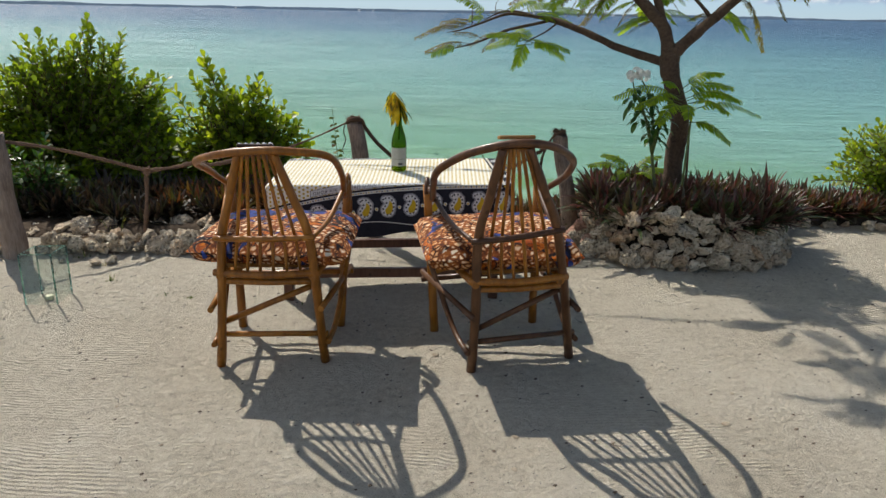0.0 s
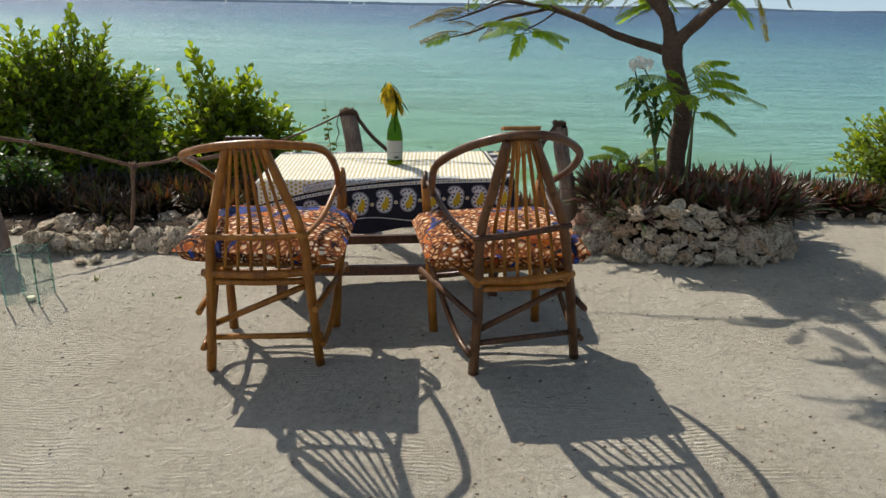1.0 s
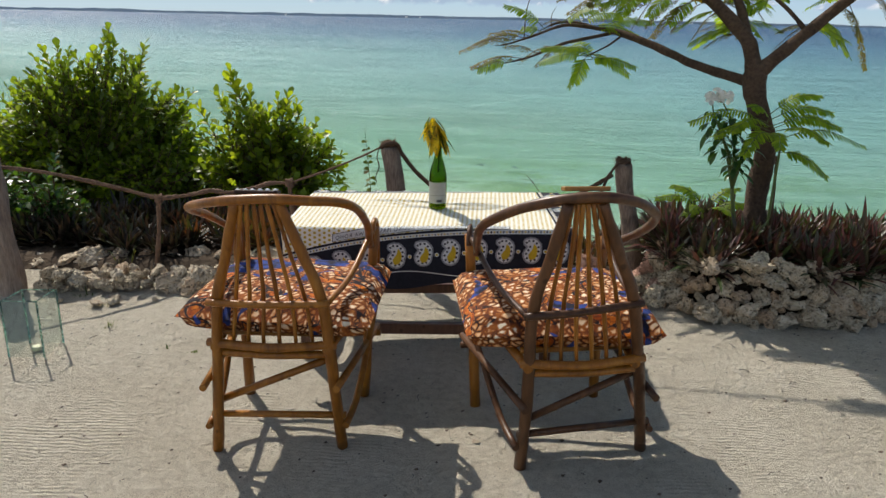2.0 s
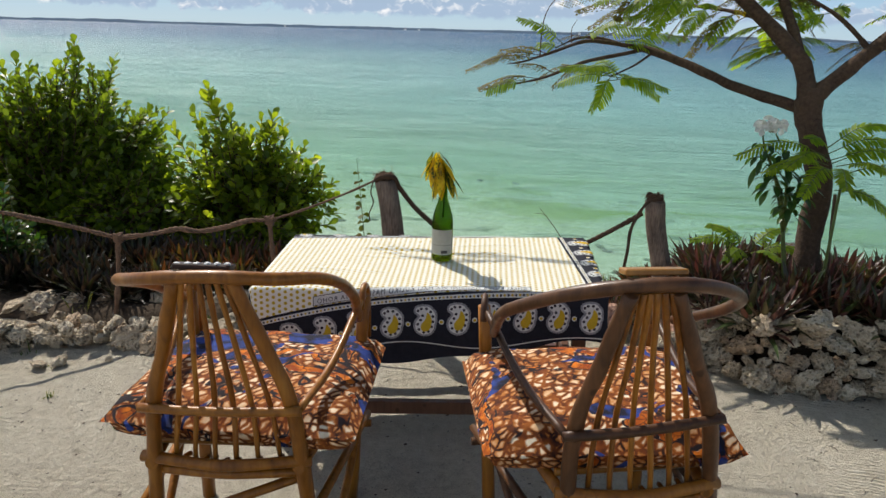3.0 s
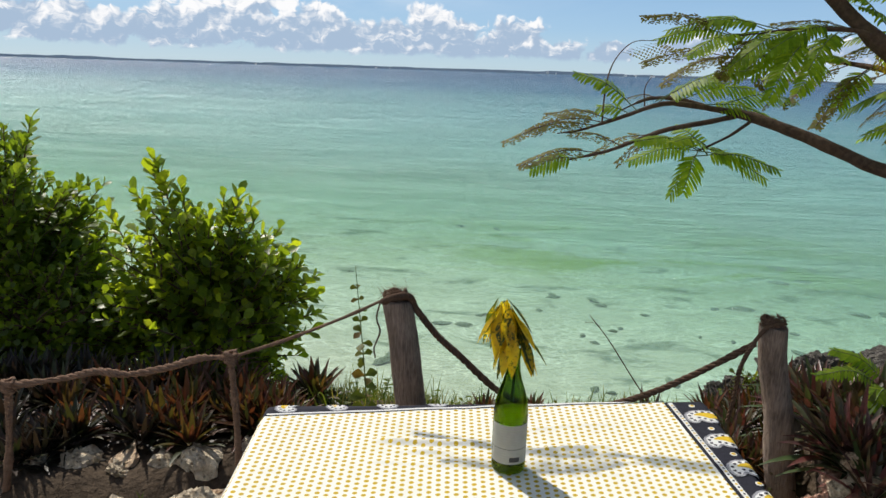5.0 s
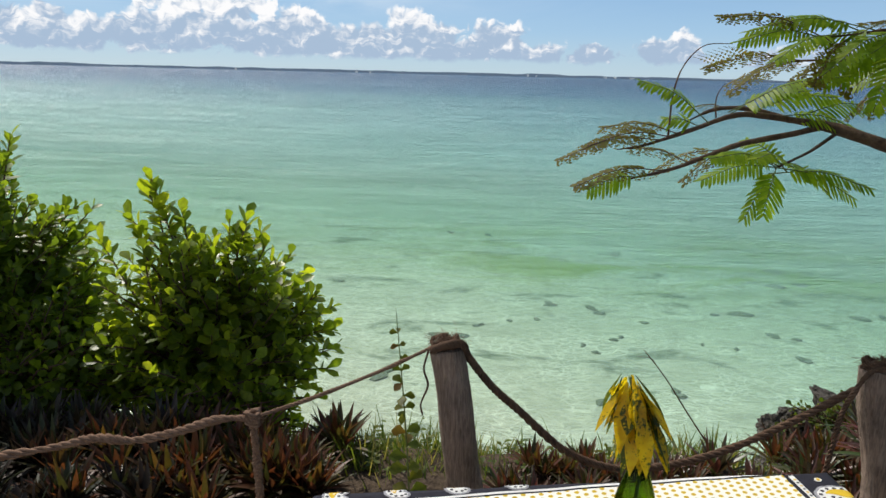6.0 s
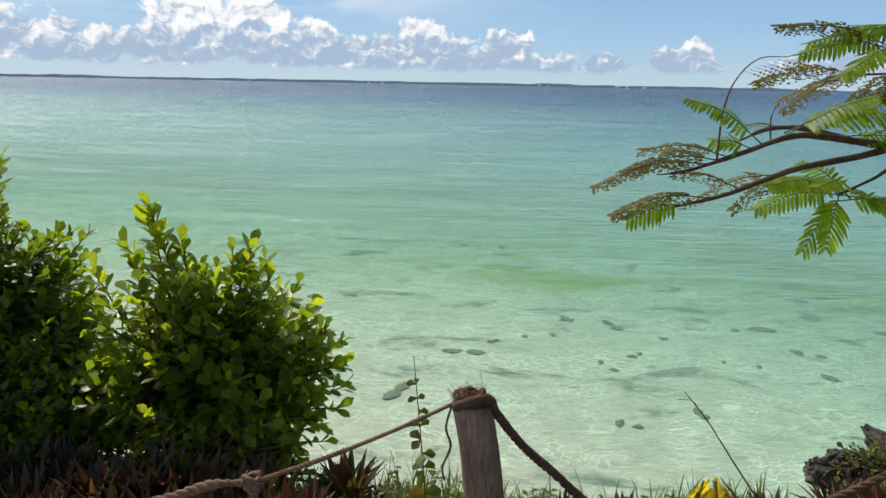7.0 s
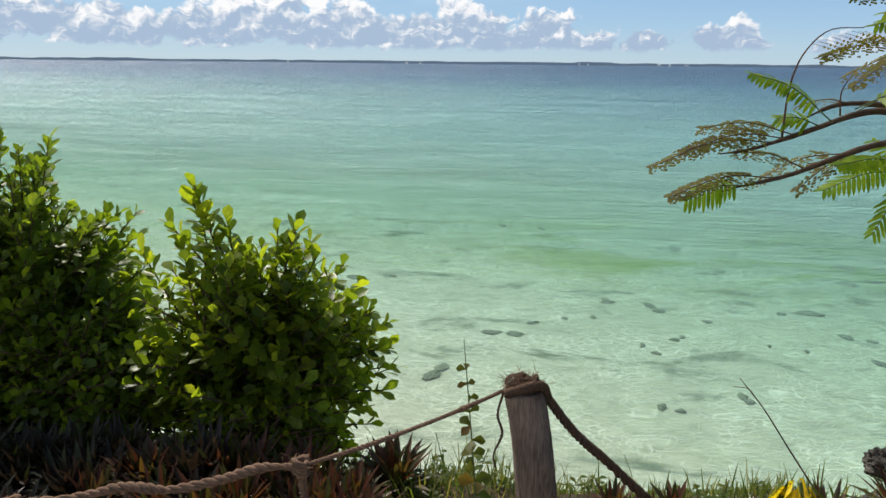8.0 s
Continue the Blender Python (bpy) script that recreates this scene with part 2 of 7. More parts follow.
M_NAVY = simple("navy printed cotton", (0.021, 0.021, 0.029), 0.9, 0.35, 350, 0.3, 0.0006, spec=0.15)
M_WHITEPRINT = simple("white printed cotton", (0.66, 0.66, 0.64), 0.9, 0.10, 350, 0.3, 0.0006, spec=0.15)
M_FRINGE = simple("grey stippled print", (0.27, 0.27, 0.29), 0.9, 0.6, 700, 0.3, 0.0006, spec=0.15)
M_YELLOWPRINT = simple("yellow printed cotton", (0.58, 0.39, 0.03), 0.9, 0.15, 350, 0.3, 0.0006, spec=0.15)

M_ROSETTE = simple("mauve printed cotton", (0.17, 0.11, 0.13), 0.9, 0.3, 350)
M_PETAL_DRY = simple("brown withered petal", (0.30, 0.20, 0.10), 0.8, 0.3)


def leafmat(name, colors, trans=0.35, rough=0.35, spec=0.5, vein=60.0, glow=2.2, through_tint=(1.25, 1.2, 0.4)):
    """Leaves; colours vary from leaf to leaf, and light comes through them."""
    m, t, b, out = material(name)
    rnd = t.node("ShaderNodeNewGeometry").outputs["Random Per Island"]
    v = place(t)
    col = t.ramp(rnd, [(i / max(1, len(colors) - 1), c) for i, c in enumerate(colors)])
    n = t.noise(v, vein, 4.0, 0.6)
    col = t.mix(t.step(n, 0.35, 0.75, 0.0, 0.45), col, tuple(c * 0.55 for c in colors[0]))
    t.put(b.inputs["Base Color"], col)
    b.inputs["Roughness"].default_value, b.inputs["Specular IOR Level"].default_value = rough, spec
    t.put(b.inputs["Normal"], t.bump(n, 0.25, 0.003))
    tr = t.node("ShaderNodeBsdfTranslucent")
    bright = t.vec("SCALE", t.mix(1.0, col, through_tint, "MULTIPLY"))
    t.t.nodes[-1].inputs["Scale"].default_value = glow
    t.put(tr.inputs[0], bright)
    t.put(out.inputs[0], t.mixsh(trans, b.outputs[0], tr.outputs[0]))
    return m


M_BUSH = leafmat("glossy bush leaf", [(0.065, 0.10, 0.013), (0.11, 0.155, 0.017), (0.16, 0.205, 0.019), (0.23, 0.265, 0.025)], 0.57, 0.38, 0.35, glow=2.5, through_tint=(1.18, 1.15, 0.35))
M_BUSH_DARK = leafmat("dark dense bush leaf", [(0.060, 0.095, 0.014), (0.10, 0.145, 0.016), (0.155, 0.205, 0.019)], 0.52, 0.40, 0.32, glow=2.6)
M_FROND = leafmat("feathery frond", [(0.085, 0.15, 0.010), (0.14, 0.215, 0.014), (0.20, 0.26, 0.018)], 0.5, 0.5, 0.25, glow=2.6)
M_FROND_DRY = leafmat("browned frond", [(0.08, 0.055, 0.012), (0.12, 0.10, 0.014), (0.10, 0.115, 0.014), (0.17, 0.13, 0.02)], 0.45, 0.6, 0.25)
M_RHOEO = leafmat("purple and green strap leaf", [(0.040, 0.068, 0.020), (0.065, 0.095, 0.028), (0.085, 0.040, 0.036), (0.15, 0.045, 0.042), (0.055, 0.075, 0.028), (0.06, 0.05, 0.034)], 0.20, 0.42, glow=1.6, through_tint=(1.2, 1.0, 0.7))
M_RHOEO_RED = leafmat("orange red strap leaf", [(0.032, 0.045, 0.014), (0.060, 0.024, 0.018), (0.11, 0.036, 0.022), (0.06, 0.060, 0.016), (0.030, 0.040, 0.016), (0.12, 0.075, 0.022)], 0.28, 0.5, 0.35, glow=1.7, through_tint=(1.25, 1.0, 0.5))
M_RHOEO_SHADED = leafmat("purple strap leaf with painted shade", [(0.018, 0.028, 0.012), (0.030, 0.022, 0.018), (0.045, 0.028, 0.022), (0.028, 0.040, 0.014)], 0.18, 0.45, 0.35, glow=1.5, through_tint=(1.2, 1.0, 0.7))


def croton_material():
    m, t, b, out = material("yellow speckled croton leaf")
    rnd = t.node("ShaderNodeObjectInfo").outputs["Random"]
    v = place(t)
    blot = t.math("ADD", t.math("MULTIPLY", t.noise(v, 150.0, 4.0, 0.7), 0.7), t.math("MULTIPLY", t.noise(v, 38.0, 2.0), 0.3))
    yellow = t.ramp(t.noise(v, 40.0, 2.0), [(0.35, (0.66, 0.40, 0.004)), (0.65, (0.80, 0.60, 0.010))])
    cut = t.step(rnd, 0.15, 0.95, 0.40, 0.58)
    col = t.mix(t.step(t.math("SUBTRACT", blot, cut), -0.02, 0.03), (0.075, 0.10, 0.008), yellow)
    t.put(b.inputs["Base Color"], col)
    b.inputs["Roughness"].default_value = 0.35
    tr = t.node("ShaderNodeBsdfTranslucent")
    t.put(tr.inputs[0], col)
    t.put(out.inputs[0], t.mixsh(0.62, b.outputs[0], tr.outputs[0]))
    return m


M_CROTON = croton_material()
M_GRASS = leafmat("grass blade", [(0.05, 0.09, 0.014), (0.09, 0.13, 0.022), (0.13, 0.15, 0.035), (0.26, 0.22, 0.10)], 0.30, 0.6, 0.2)
M_WEED = leafmat("olive weed leaf", [(0.05, 0.085, 0.014), (0.085, 0.115, 0.018), (0.12, 0.125, 0.022)], 0.42, 0.55, 0.25)
M_HERB = leafmat("yellowing weed leaf", [(0.05, 0.075, 0.012), (0.075, 0.095, 0.015), (0.10, 0.10, 0.02), (0.11, 0.065, 0.025)], 0.40, 0.55, 0.25)
M_SHRUB = leafmat("drooping dark shrub leaf", [(0.02, 0.055, 0.014), (0.035, 0.085, 0.016), (0.06, 0.12, 0.02)], 0.3, 0.35)
M_PETAL = leafmat("white petal", [(0.86, 0.85, 0.80), (0.92, 0.91, 0.88)], 0.5, 0.6, 0.2, glow=1.0, through_tint=(1, 1, 1))
M_BARK = simple("grey brown bark", (0.085, 0.055, 0.038), 0.9, 0.55, 60.0, 0.9, 0.010, spec=0.2)
M_TWIG = simple("brown twig", (0.11, 0.065, 0.04), 0.8, 0.4, 90.0, 0.5, 0.003, spec=0.2)
M_STEM = simple("green stem", (0.10, 0.13, 0.03), 0.6, 0.3, 90.0)


def rockmat(name, a, b_, c, tint):
    m, t, b, _ = material(name)
    v = place(t)
    rnd = t.node("ShaderNodeObjectInfo").outputs["Random"]
    n1, n2, n3 = t.noise(v, 14.0, 8.0, 0.72), t.noise(v, 60.0, 6.0, 0.7), t.voronoi(t.vec("ADD", v, t.vec("MULTIPLY", t.noise(v, 20.0, 3.0, 0.5, 0.0, True), (0.05, 0.05, 0.05))), 46.0)
    f = t.math("ADD", t.math("MULTIPLY", n1, 0.75), t.math("MULTIPLY", n2, 0.35))
    col = t.ramp(f, [(0.30, a), (0.52, b_), (0.75, c)])
    col = t.mix(t.step(rnd, 0.72, 0.95, 0.0, 0.55), col, tint)
    pit = t.step(n3, 0.42, 0.12)
    col = t.mix(t.math("MULTIPLY", pit, 0.55), col, tuple(x * 0.5 for x in a))
    t.put(b.inputs["Base Color"], col)
    b.inputs["Roughness"].default_value, b.inputs["Specular IOR Level"].default_value = 0.95, 0.15
    h = t.math("SUBTRACT", t.math("ADD", n1, t.math("MULTIPLY", n2, 0.5)), t.math("MULTIPLY", pit, 0.35))
    t.put(b.inputs["Normal"], t.bump(h, 1.0, 0.035))
    return m


M_ROCK = rockmat("pitted coral stone", (0.15, 0.108, 0.07), (0.62, 0.505, 0.36), (0.90, 0.80, 0.63), (0.60, 0.36, 0.20))
M_ROCK_PINK = rockmat("pinkish coral stone", (0.26, 0.14, 0.10), (0.58, 0.34, 0.25), (0.72, 0.50, 0.39), (0.60, 0.42, 0.32))
M_SEAROCK = rockmat("weedy sea floor stone", (0.13, 0.16, 0.11), (0.21, 0.25, 0.18), (0.32, 0.35, 0.26), (0.24, 0.28, 0.20))
M_ROCK_DARK = rockmat("dark weathered coral stone", (0.035, 0.032, 0.03), (0.10, 0.09, 0.08), (0.22, 0.20, 0.17), (0.14, 0.12, 0.10))


def ground_material():
    m, t, b, _ = material("pale sand")
    v = place(t)
    s = t.node("ShaderNodeSeparateXYZ")
    t.put(s.inputs[0], v)
    nrm = t.node("ShaderNodeSeparateXYZ")
    t.put(nrm.inputs[0], t.node("ShaderNodeNewGeometry").outputs["True Normal"])
    fine, mid, big = t.noise(v, 230.0, 4.0, 0.75), t.noise(v, 26.0, 6.0, 0.6), t.noise(v, 1.7, 4.0, 0.55)
    f = t.math("ADD", t.math("MULTIPLY", fine, 0.62), t.math("ADD", t.math("MULTIPLY", mid, 0.28), t.math("MULTIPLY", big, 0.22)))
    sand = t.ramp(f, [(0.36, (0.29, 0.235, 0.165)), (0.53, (0.75, 0.665, 0.52)), (0.70, (0.97, 0.90, 0.76))])
    speck = t.step(t.voronoi(v, 58.0), 0.19, 0.10)
    keep = t.step(t.noise(v, 9.0, 4.0), 0.46, 0.60)
    sand = t.mix(t.math("MULTIPLY", t.math("MULTIPLY", speck, keep), 0.75), sand, (0.15, 0.115, 0.08))
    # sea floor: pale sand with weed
    weed = t.step(t.noise(t.vec("MULTIPLY", v, (0.16, 0.42, 1)), 1.0, 6.0, 0.62, 0.6), 0.44, 0.58)
    reach = t.step(s.outputs[1], 17.5, 20.5)
    reach2 = t.step(s.outputs[1], 29.0, 23.0)
    ripple = t.noise(t.vec("MULTIPLY", v, (1.6, 3.4, 1)), 1.3, 5.0, 0.62, 1.2)
    bed = t.ramp(ripple, [(0.30, (0.38, 0.395, 0.31)), (0.5, (0.475, 0.49, 0.39)), (0.72, (0.60, 0.61, 0.50))])
    # net of wave-focused sunlight painted into the bed; crest holds its warped coordinates
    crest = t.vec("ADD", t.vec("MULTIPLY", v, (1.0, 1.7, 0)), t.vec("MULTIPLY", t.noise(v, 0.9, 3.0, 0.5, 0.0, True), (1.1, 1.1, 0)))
    caustic = t.math("ADD", t.step(t.voronoi(crest, 5.0, "DISTANCE_TO_EDGE"), 0.10, 0.0), t.math("MULTIPLY", t.step(t.voronoi(crest, 9.0, "DISTANCE_TO_EDGE"), 0.09, 0.0), 0.5))
    bed = t.mix(t.math("MULTIPLY", t.math("MULTIPLY", caustic, t.step(t.noise(v, 1.1, 4.0), 0.35, 0.60, 0.2, 1.0)), 0.60, None, True), bed, (0.86, 0.87, 0.77))
    tuft = t.math("MULTIPLY", t.step(t.noise(t.vec("MULTIPLY", v, (0.55, 1.0, 1)), 1.15, 6.0, 0.62, 0.4), 0.55, 0.70), t.step(s.outputs[1], 40.0, 24.0))
    bed = t.mix(t.math("MULTIPLY", tuft, 0.78), bed, (0.085, 0.135, 0.085))
    bed = t.mix(t.math("MULTIPLY", weed, t.math("MULTIPLY", t.math("MULTIPLY", t.math("MULTIPLY", reach, reach2), t.step(s.outputs[0], -3.0, 4.0, 0.20, 1.0)), 0.9)), bed, (0.26, 0.36, 0.02))
    under = t.step(s.outputs[2], -2.2, -2.6)
    cliff = t.math("MULTIPLY", t.step(nrm.outputs[2], 0.9, 0.75), t.step(s.outputs[2], -0.08, -0.25))
    rock = t.ramp(t.noise(v, 7.0, 8.0, 0.7), [(0.35, (0.05, 0.045, 0.04)), (0.7, (0.26, 0.23, 0.19))])
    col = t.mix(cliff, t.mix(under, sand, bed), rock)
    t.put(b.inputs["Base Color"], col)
    b.inputs["Roughness"].default_value, b.inputs["Specular IOR Level"].default_value = 0.95, 0.12
    # rake lines, broken up in patches
    wv = t.node("ShaderNodeTexWave")
    wv.wave_type, wv.bands_direction = "BANDS", "Y"
    rot = t.node("ShaderNodeVectorRotate")
    rot.rotation_type = "Z_AXIS"
    t.put(rot.inputs["Vector"], v)
    t.put(rot.inputs["Angle"], t.math("MULTIPLY", t.math("SUBTRACT", t.noise(v, 0.28, 1.0), 0.5), 0.9))
    t.put(wv.inputs["Vector"], rot.outputs[0])
    for k, x in (("Scale", 15.0), ("Distortion", 2.2), ("Detail", 3.0), ("Detail Scale", 1.4)):
        wv.inputs[k].default_value = x
    comb_at = t.math("MULTIPLY", wv.outputs["Fac"], t.step(t.noise(v, 1.3, 4.0), 0.50, 0.62))
    lumps = t.noise(v, 62.0, 5.0, 0.65)
    h = t.math("ADD", t.math("MULTIPLY", comb_at, 0.45), t.math("ADD", t.math("MULTIPLY", lumps, 0.7), t.math("MULTIPLY", mid, 1.7)))
    land = t.bump(t.math("MULTIPLY", t.math("ADD", h, t.math("MULTIPLY", fine, 0.9)), t.math("SUBTRACT", 1.0, under)), 1.0, 0.036)
    # slight relief along the painted caustic net and the ripples of the sea floor
    t.put(b.inputs["Normal"], t.bump(t.math("MULTIPLY", t.math("ADD", caustic, t.math("MULTIPLY", ripple, 1.5)), under), 1.0, 0.005, land))
    return m


M_GROUND = ground_material()
SEA = -2.6


def water_material():
    m, t, b, out = material("clear shallow sea water")
    m.node_tree.nodes.remove(b)
    v = place(t)
    s = t.node("ShaderNodeSeparateXYZ")
    t.put(s.inputs[0], v)
    far = t.math("LOGARITHM", t.math("MAXIMUM", t.math("ADD", s.outputs[1], t.math("ADD", t.math("MULTIPLY", t.math("MAXIMUM", s.outputs[0], 0.0), 0.95), t.math("MULTIPLY", t.math("MINIMUM", s.outputs[0], 0.0), 0.45))), 4.0), 10.0)
    patch = t.noise(t.vec("MULTIPLY", v, (0.010, 0.03, 1)), 1.0, 5.0, 0.6, 0.4)
    at = t.math("ADD", far, t.math("MULTIPLY", t.math("SUBTRACT", patch, 0.5), 0.40))
    depth = t.math("DIVIDE", at, 4.0)
    body_col = t.ramp(depth, [(0.26, (0.62, 0.79, 0.64)), (0.34, (0.43, 0.74, 0.60)), (0.42, (0.29, 0.595, 0.535)), (0.49, (0.185, 0.40, 0.425)), (0.57, (0.10, 0.24, 0.35)), (0.70, (0.07, 0.155, 0.275))])
    murk = t.ramp(depth, [(0.24, (0.02,) * 3), (0.32, (0.22,) * 3), (0.40, (0.66,) * 3), (0.48, (0.96,) * 3)])
    tint = t.ramp(depth, [(0.24, (0.94, 1.0, 0.95)), (0.29, (0.84, 1.0, 0.93)), (0.36, (0.66, 0.98, 0.86))])
    # wavelets of a hand's width to an arm's length, and longer ones with the fetch
    yy = t.math("MAXIMUM", s.outputs[1], 3.0)
    near_h = t.math("ADD", t.noise(t.vec("MULTIPLY", v, (2.0, 6.2, 1)), 1.0, 4.0, 0.6, 0.0), t.math("MULTIPLY", t.noise(t.vec("MULTIPLY", v, (0.5, 1.8, 1)), 1.0, 3.0, 0.5, 0.0), 1.8))
    fetch = t.node("ShaderNodeCombineXYZ")
    t.put(fetch.inputs[0], t.math("MULTIPLY", t.math("DIVIDE", s.outputs[0], yy), 60.0))
    t.put(fetch.inputs[1], t.math("MULTIPLY", t.math("LOGARITHM", yy, 2.71828), 230.0))
    small = t.noise(fetch.outputs[0], 1.0, 4.0, 0.62, 0.0)
    swell = t.noise(t.vec("MULTIPLY", fetch.outputs[0], (0.25, 0.30, 1)), 1.0, 4.0, 0.6, 0.0)
    gust = t.noise(t.vec("MULTIPLY", fetch.outputs[0], (0.06, 0.10, 1)), 1.0, 5.0, 0.62, 0.4)
    h = t.math("ADD", t.math("MULTIPLY", swell, 1.6), t.math("MULTIPLY", small, t.step(gust, 0.35, 0.65, 0.5, 1.2)))
    bn = t.node("ShaderNodeBump")
    bn.inputs["Strength"].default_value = 1.0
    t.put(bn.inputs["Height"], h)
    t.put(bn.inputs["Distance"], t.math("MULTIPLY", t.math("MULTIPLY", yy, 0.0125), t.step(yy, 7.0, 22.0, 0.25, 1.0)))
    t.put(bn.inputs["Normal"], t.bump(near_h, 1.0, 0.11))
    nb = bn.outputs[0]
    clear = t.node("ShaderNodeBsdfTransparent")
    t.put(clear.inputs[0], tint)
    dif = t.node("ShaderNodeBsdfDiffuse")
    t.put(dif.inputs[0], body_col)
    t.put(dif.inputs["Normal"], nb)
    inside = t.mixsh(murk, clear.outputs[0], dif.outputs[0])
    gl = t.node("ShaderNodeBsdfGlossy")
    t.put(gl.inputs["Roughness"], t.step(far, 1.0, 1.8, 0.18, 0.325))
    t.put(gl.inputs["Normal"], nb)
    fr = t.node("ShaderNodeFresnel")
    fr.inputs["IOR"].default_value = 1.33
    t.put(fr.inputs["Normal"], nb)
    t.put(out.inputs[0], t.mixsh(t.math("MULTIPLY", fr.outputs[0], t.step(far, 1.1, 1.9, 0.40, 1.0)), inside, gl.outputs[0]))
    return m


M_WATER = water_material()


def cloth_material():
    """White cotton with rows of yellow dots; runs on the cloth's own metres."""
    m, t, b, out = material("white cotton with yellow dots")
    uv_node = t.node("ShaderNodeUVMap")
    uv_node.uv_map = "cloth"
    uv = uv_node.outputs[0]
    s = t.node("ShaderNodeSeparateXYZ")
    t.put(s.inputs[0], uv)
    cu_, cv_ = 0.0205, 0.0205
    col_at = t.math("DIVIDE", s.outputs[0], cu_)
    odd = t.math("MODULO", t.math("FLOOR", t.math("ADD", col_at, 400.0)), 2.0)
    row_at = t.math("ADD", t.math("DIVIDE", s.outputs[1], cv_), t.math("MULTIPLY", odd, 0.5))
    fx = t.math("MULTIPLY", t.math("SUBTRACT", t.math("FRACT", t.math("ADD", col_at, 400.0)), 0.5), cu_)
    fy = t.math("MULTIPLY", t.math("SUBTRACT", t.math("FRACT", t.math("ADD", row_at, 400.0)), 0.5), cv_)
    r = t.math("SQRT", t.math("ADD", t.math("MULTIPLY", fx, fx), t.math("MULTIPLY", fy, fy)))
    r = t.math("ADD", r, t.math("MULTIPLY", t.math("SUBTRACT", t.noise(uv, 420.0, 2.0), 0.5), 0.0022))
    dot = t.step(r, 0.0066, 0.0052)
    heart = t.step(r, 0.0022, 0.0010)
    weave = t.noise(uv, 900.0, 2.0)
    white = t.ramp(t.noise(uv, 7.0, 4.0), [(0.3, (0.86, 0.85, 0.77)), (0.7, (0.94, 0.93, 0.86))])
    col = t.mix(dot, white, (0.62, 0.44, 0.03))
    col = t.mix(t.math("MULTIPLY", heart, 0.5), col, (0.36, 0.20, 0.02))
    t.put(b.inputs["Base Color"], col)
    b.inputs["Roughness"].default_value, b.inputs["Specular IOR Level"].default_value = 0.9, 0.15
    t.put(b.inputs["Normal"], t.bump(weave, 0.3, 0.0005))
    # thin cotton: some daylight comes through
    tr = t.node("ShaderNodeBsdfTranslucent")
    t.put(tr.inputs[0], t.mix(1.0, col, (1.0, 0.82, 0.50), "MULTIPLY"))
    t.put(out.inputs[0], t.mixsh(0.22, b.outputs[0], tr.outputs[0]))
    return m


M_CLOTH = cloth_material()


def wax_print(name, shift):
    """Cushion cotton: cream cells in brown netting, with blue and orange figures."""
    m, t, b, _ = material(name)
    v = t.vec("ADD", coords(t), (shift, shift * 0.7, 0))
    wob = t.vec("ADD", v, t.vec("SCALE", t.noise(v, 9.0, 3.0, 0.5, 0.0, True)))
    t.t.nodes[-2].inputs["Scale"].default_value = 0.05
    lean = t.node("ShaderNodeVectorRotate")
    lean.rotation_type = "Z_AXIS"
    t.put(lean.inputs["Vector"], wob)
    lean.inputs["Angle"].default_value = 0.6
    edge = t.voronoi(t.vec("MULTIPLY", lean.outputs[0], (1.0, 0.62, 1.0)), 47.0, "DISTANCE_TO_EDGE")
    edge = t.math("ADD", edge, t.math("MULTIPLY", t.math("SUBTRACT", t.noise(v, 70.0, 4.0, 0.65), 0.5), 0.26))
    tone = t.noise(v, 13.0, 4.0)
    pale = t.ramp(tone, [(0.36, (0.50, 0.21, 0.06)), (0.48, (0.70, 0.47, 0.27)), (0.64, (0.84, 0.74, 0.56))])
    cell = t.mix(t.step(edge, 0.14, 0.32), (0.36, 0.12, 0.022), pale)
    col = t.mix(t.step(edge, 0.16, 0.08), cell, t.ramp(t.noise(v, 26.0, 2.0), [(0.34, (0.025, 0.010, 0.008)), (0.54, (0.17, 0.042, 0.008)), (0.66, (0.26, 0.075, 0.012))]))
    big = t.noise(t.vec("ADD", wob, (3.1, 0, 0)), 6.0, 2.0, 0.5, 1.6)
    orange = t.step(big, 0.60, 0.612)
    col = t.mix(t.math("MULTIPLY", orange, t.step(edge, 0.02, 0.06)), col, t.ramp(t.noise(v, 24.0, 3.0), [(0.4, (0.26, 0.045, 0.005)), (0.6, (0.62, 0.17, 0.012))]))
    col = t.mix(t.math("MULTIPLY", t.step(big, 0.555, 0.572), t.step(big, 0.605, 0.595)), col, (0.016, 0.010, 0.012))
    blue = t.step(t.noise(t.vec("ADD", wob, (0, 7.7, 0)), 4.8, 2.0, 0.5, 1.4), 0.580, 0.592)
    deep = t.ramp(t.noise(v, 22.0, 2.0), [(0.40, (0.012, 0.012, 0.024)), (0.60, (0.026, 0.050, 0.22))])
    col = t.mix(blue, col, deep)
    t.put(b.inputs["Base Color"], col)
    b.inputs["Roughness"].default_value, b.inputs["Specular IOR Level"].default_value = 0.85, 0.2
    t.put(b.inputs["Normal"], t.bump(t.math("ADD", t.noise(v, 700.0, 2.0), t.math("MULTIPLY", t.noise(v, 14.0, 3.0), 3.0)), 0.4, 0.002))
    return m


M_WAX_A, M_WAX_B = wax_print("brown and blue wax print", 0.0), wax_print("orange and blue wax print", 2.35)


def glass_material(name, color, rough=0.0, ior=1.5):
    m, t, b, _ = material(name)
    b.inputs["Base Color"].default_value = (*color, 1)
    b.inputs["Roughness"].default_value, b.inputs["IOR"].default_value = rough, ior
    b.inputs["Transmission Weight"].default_value = 1.0
    v = place(t)
    t.put(b.inputs["Roughness"], t.step(t.noise(v, 45.0, 4.0), 0.45, 0.75, rough, rough + 0.10))
    return m




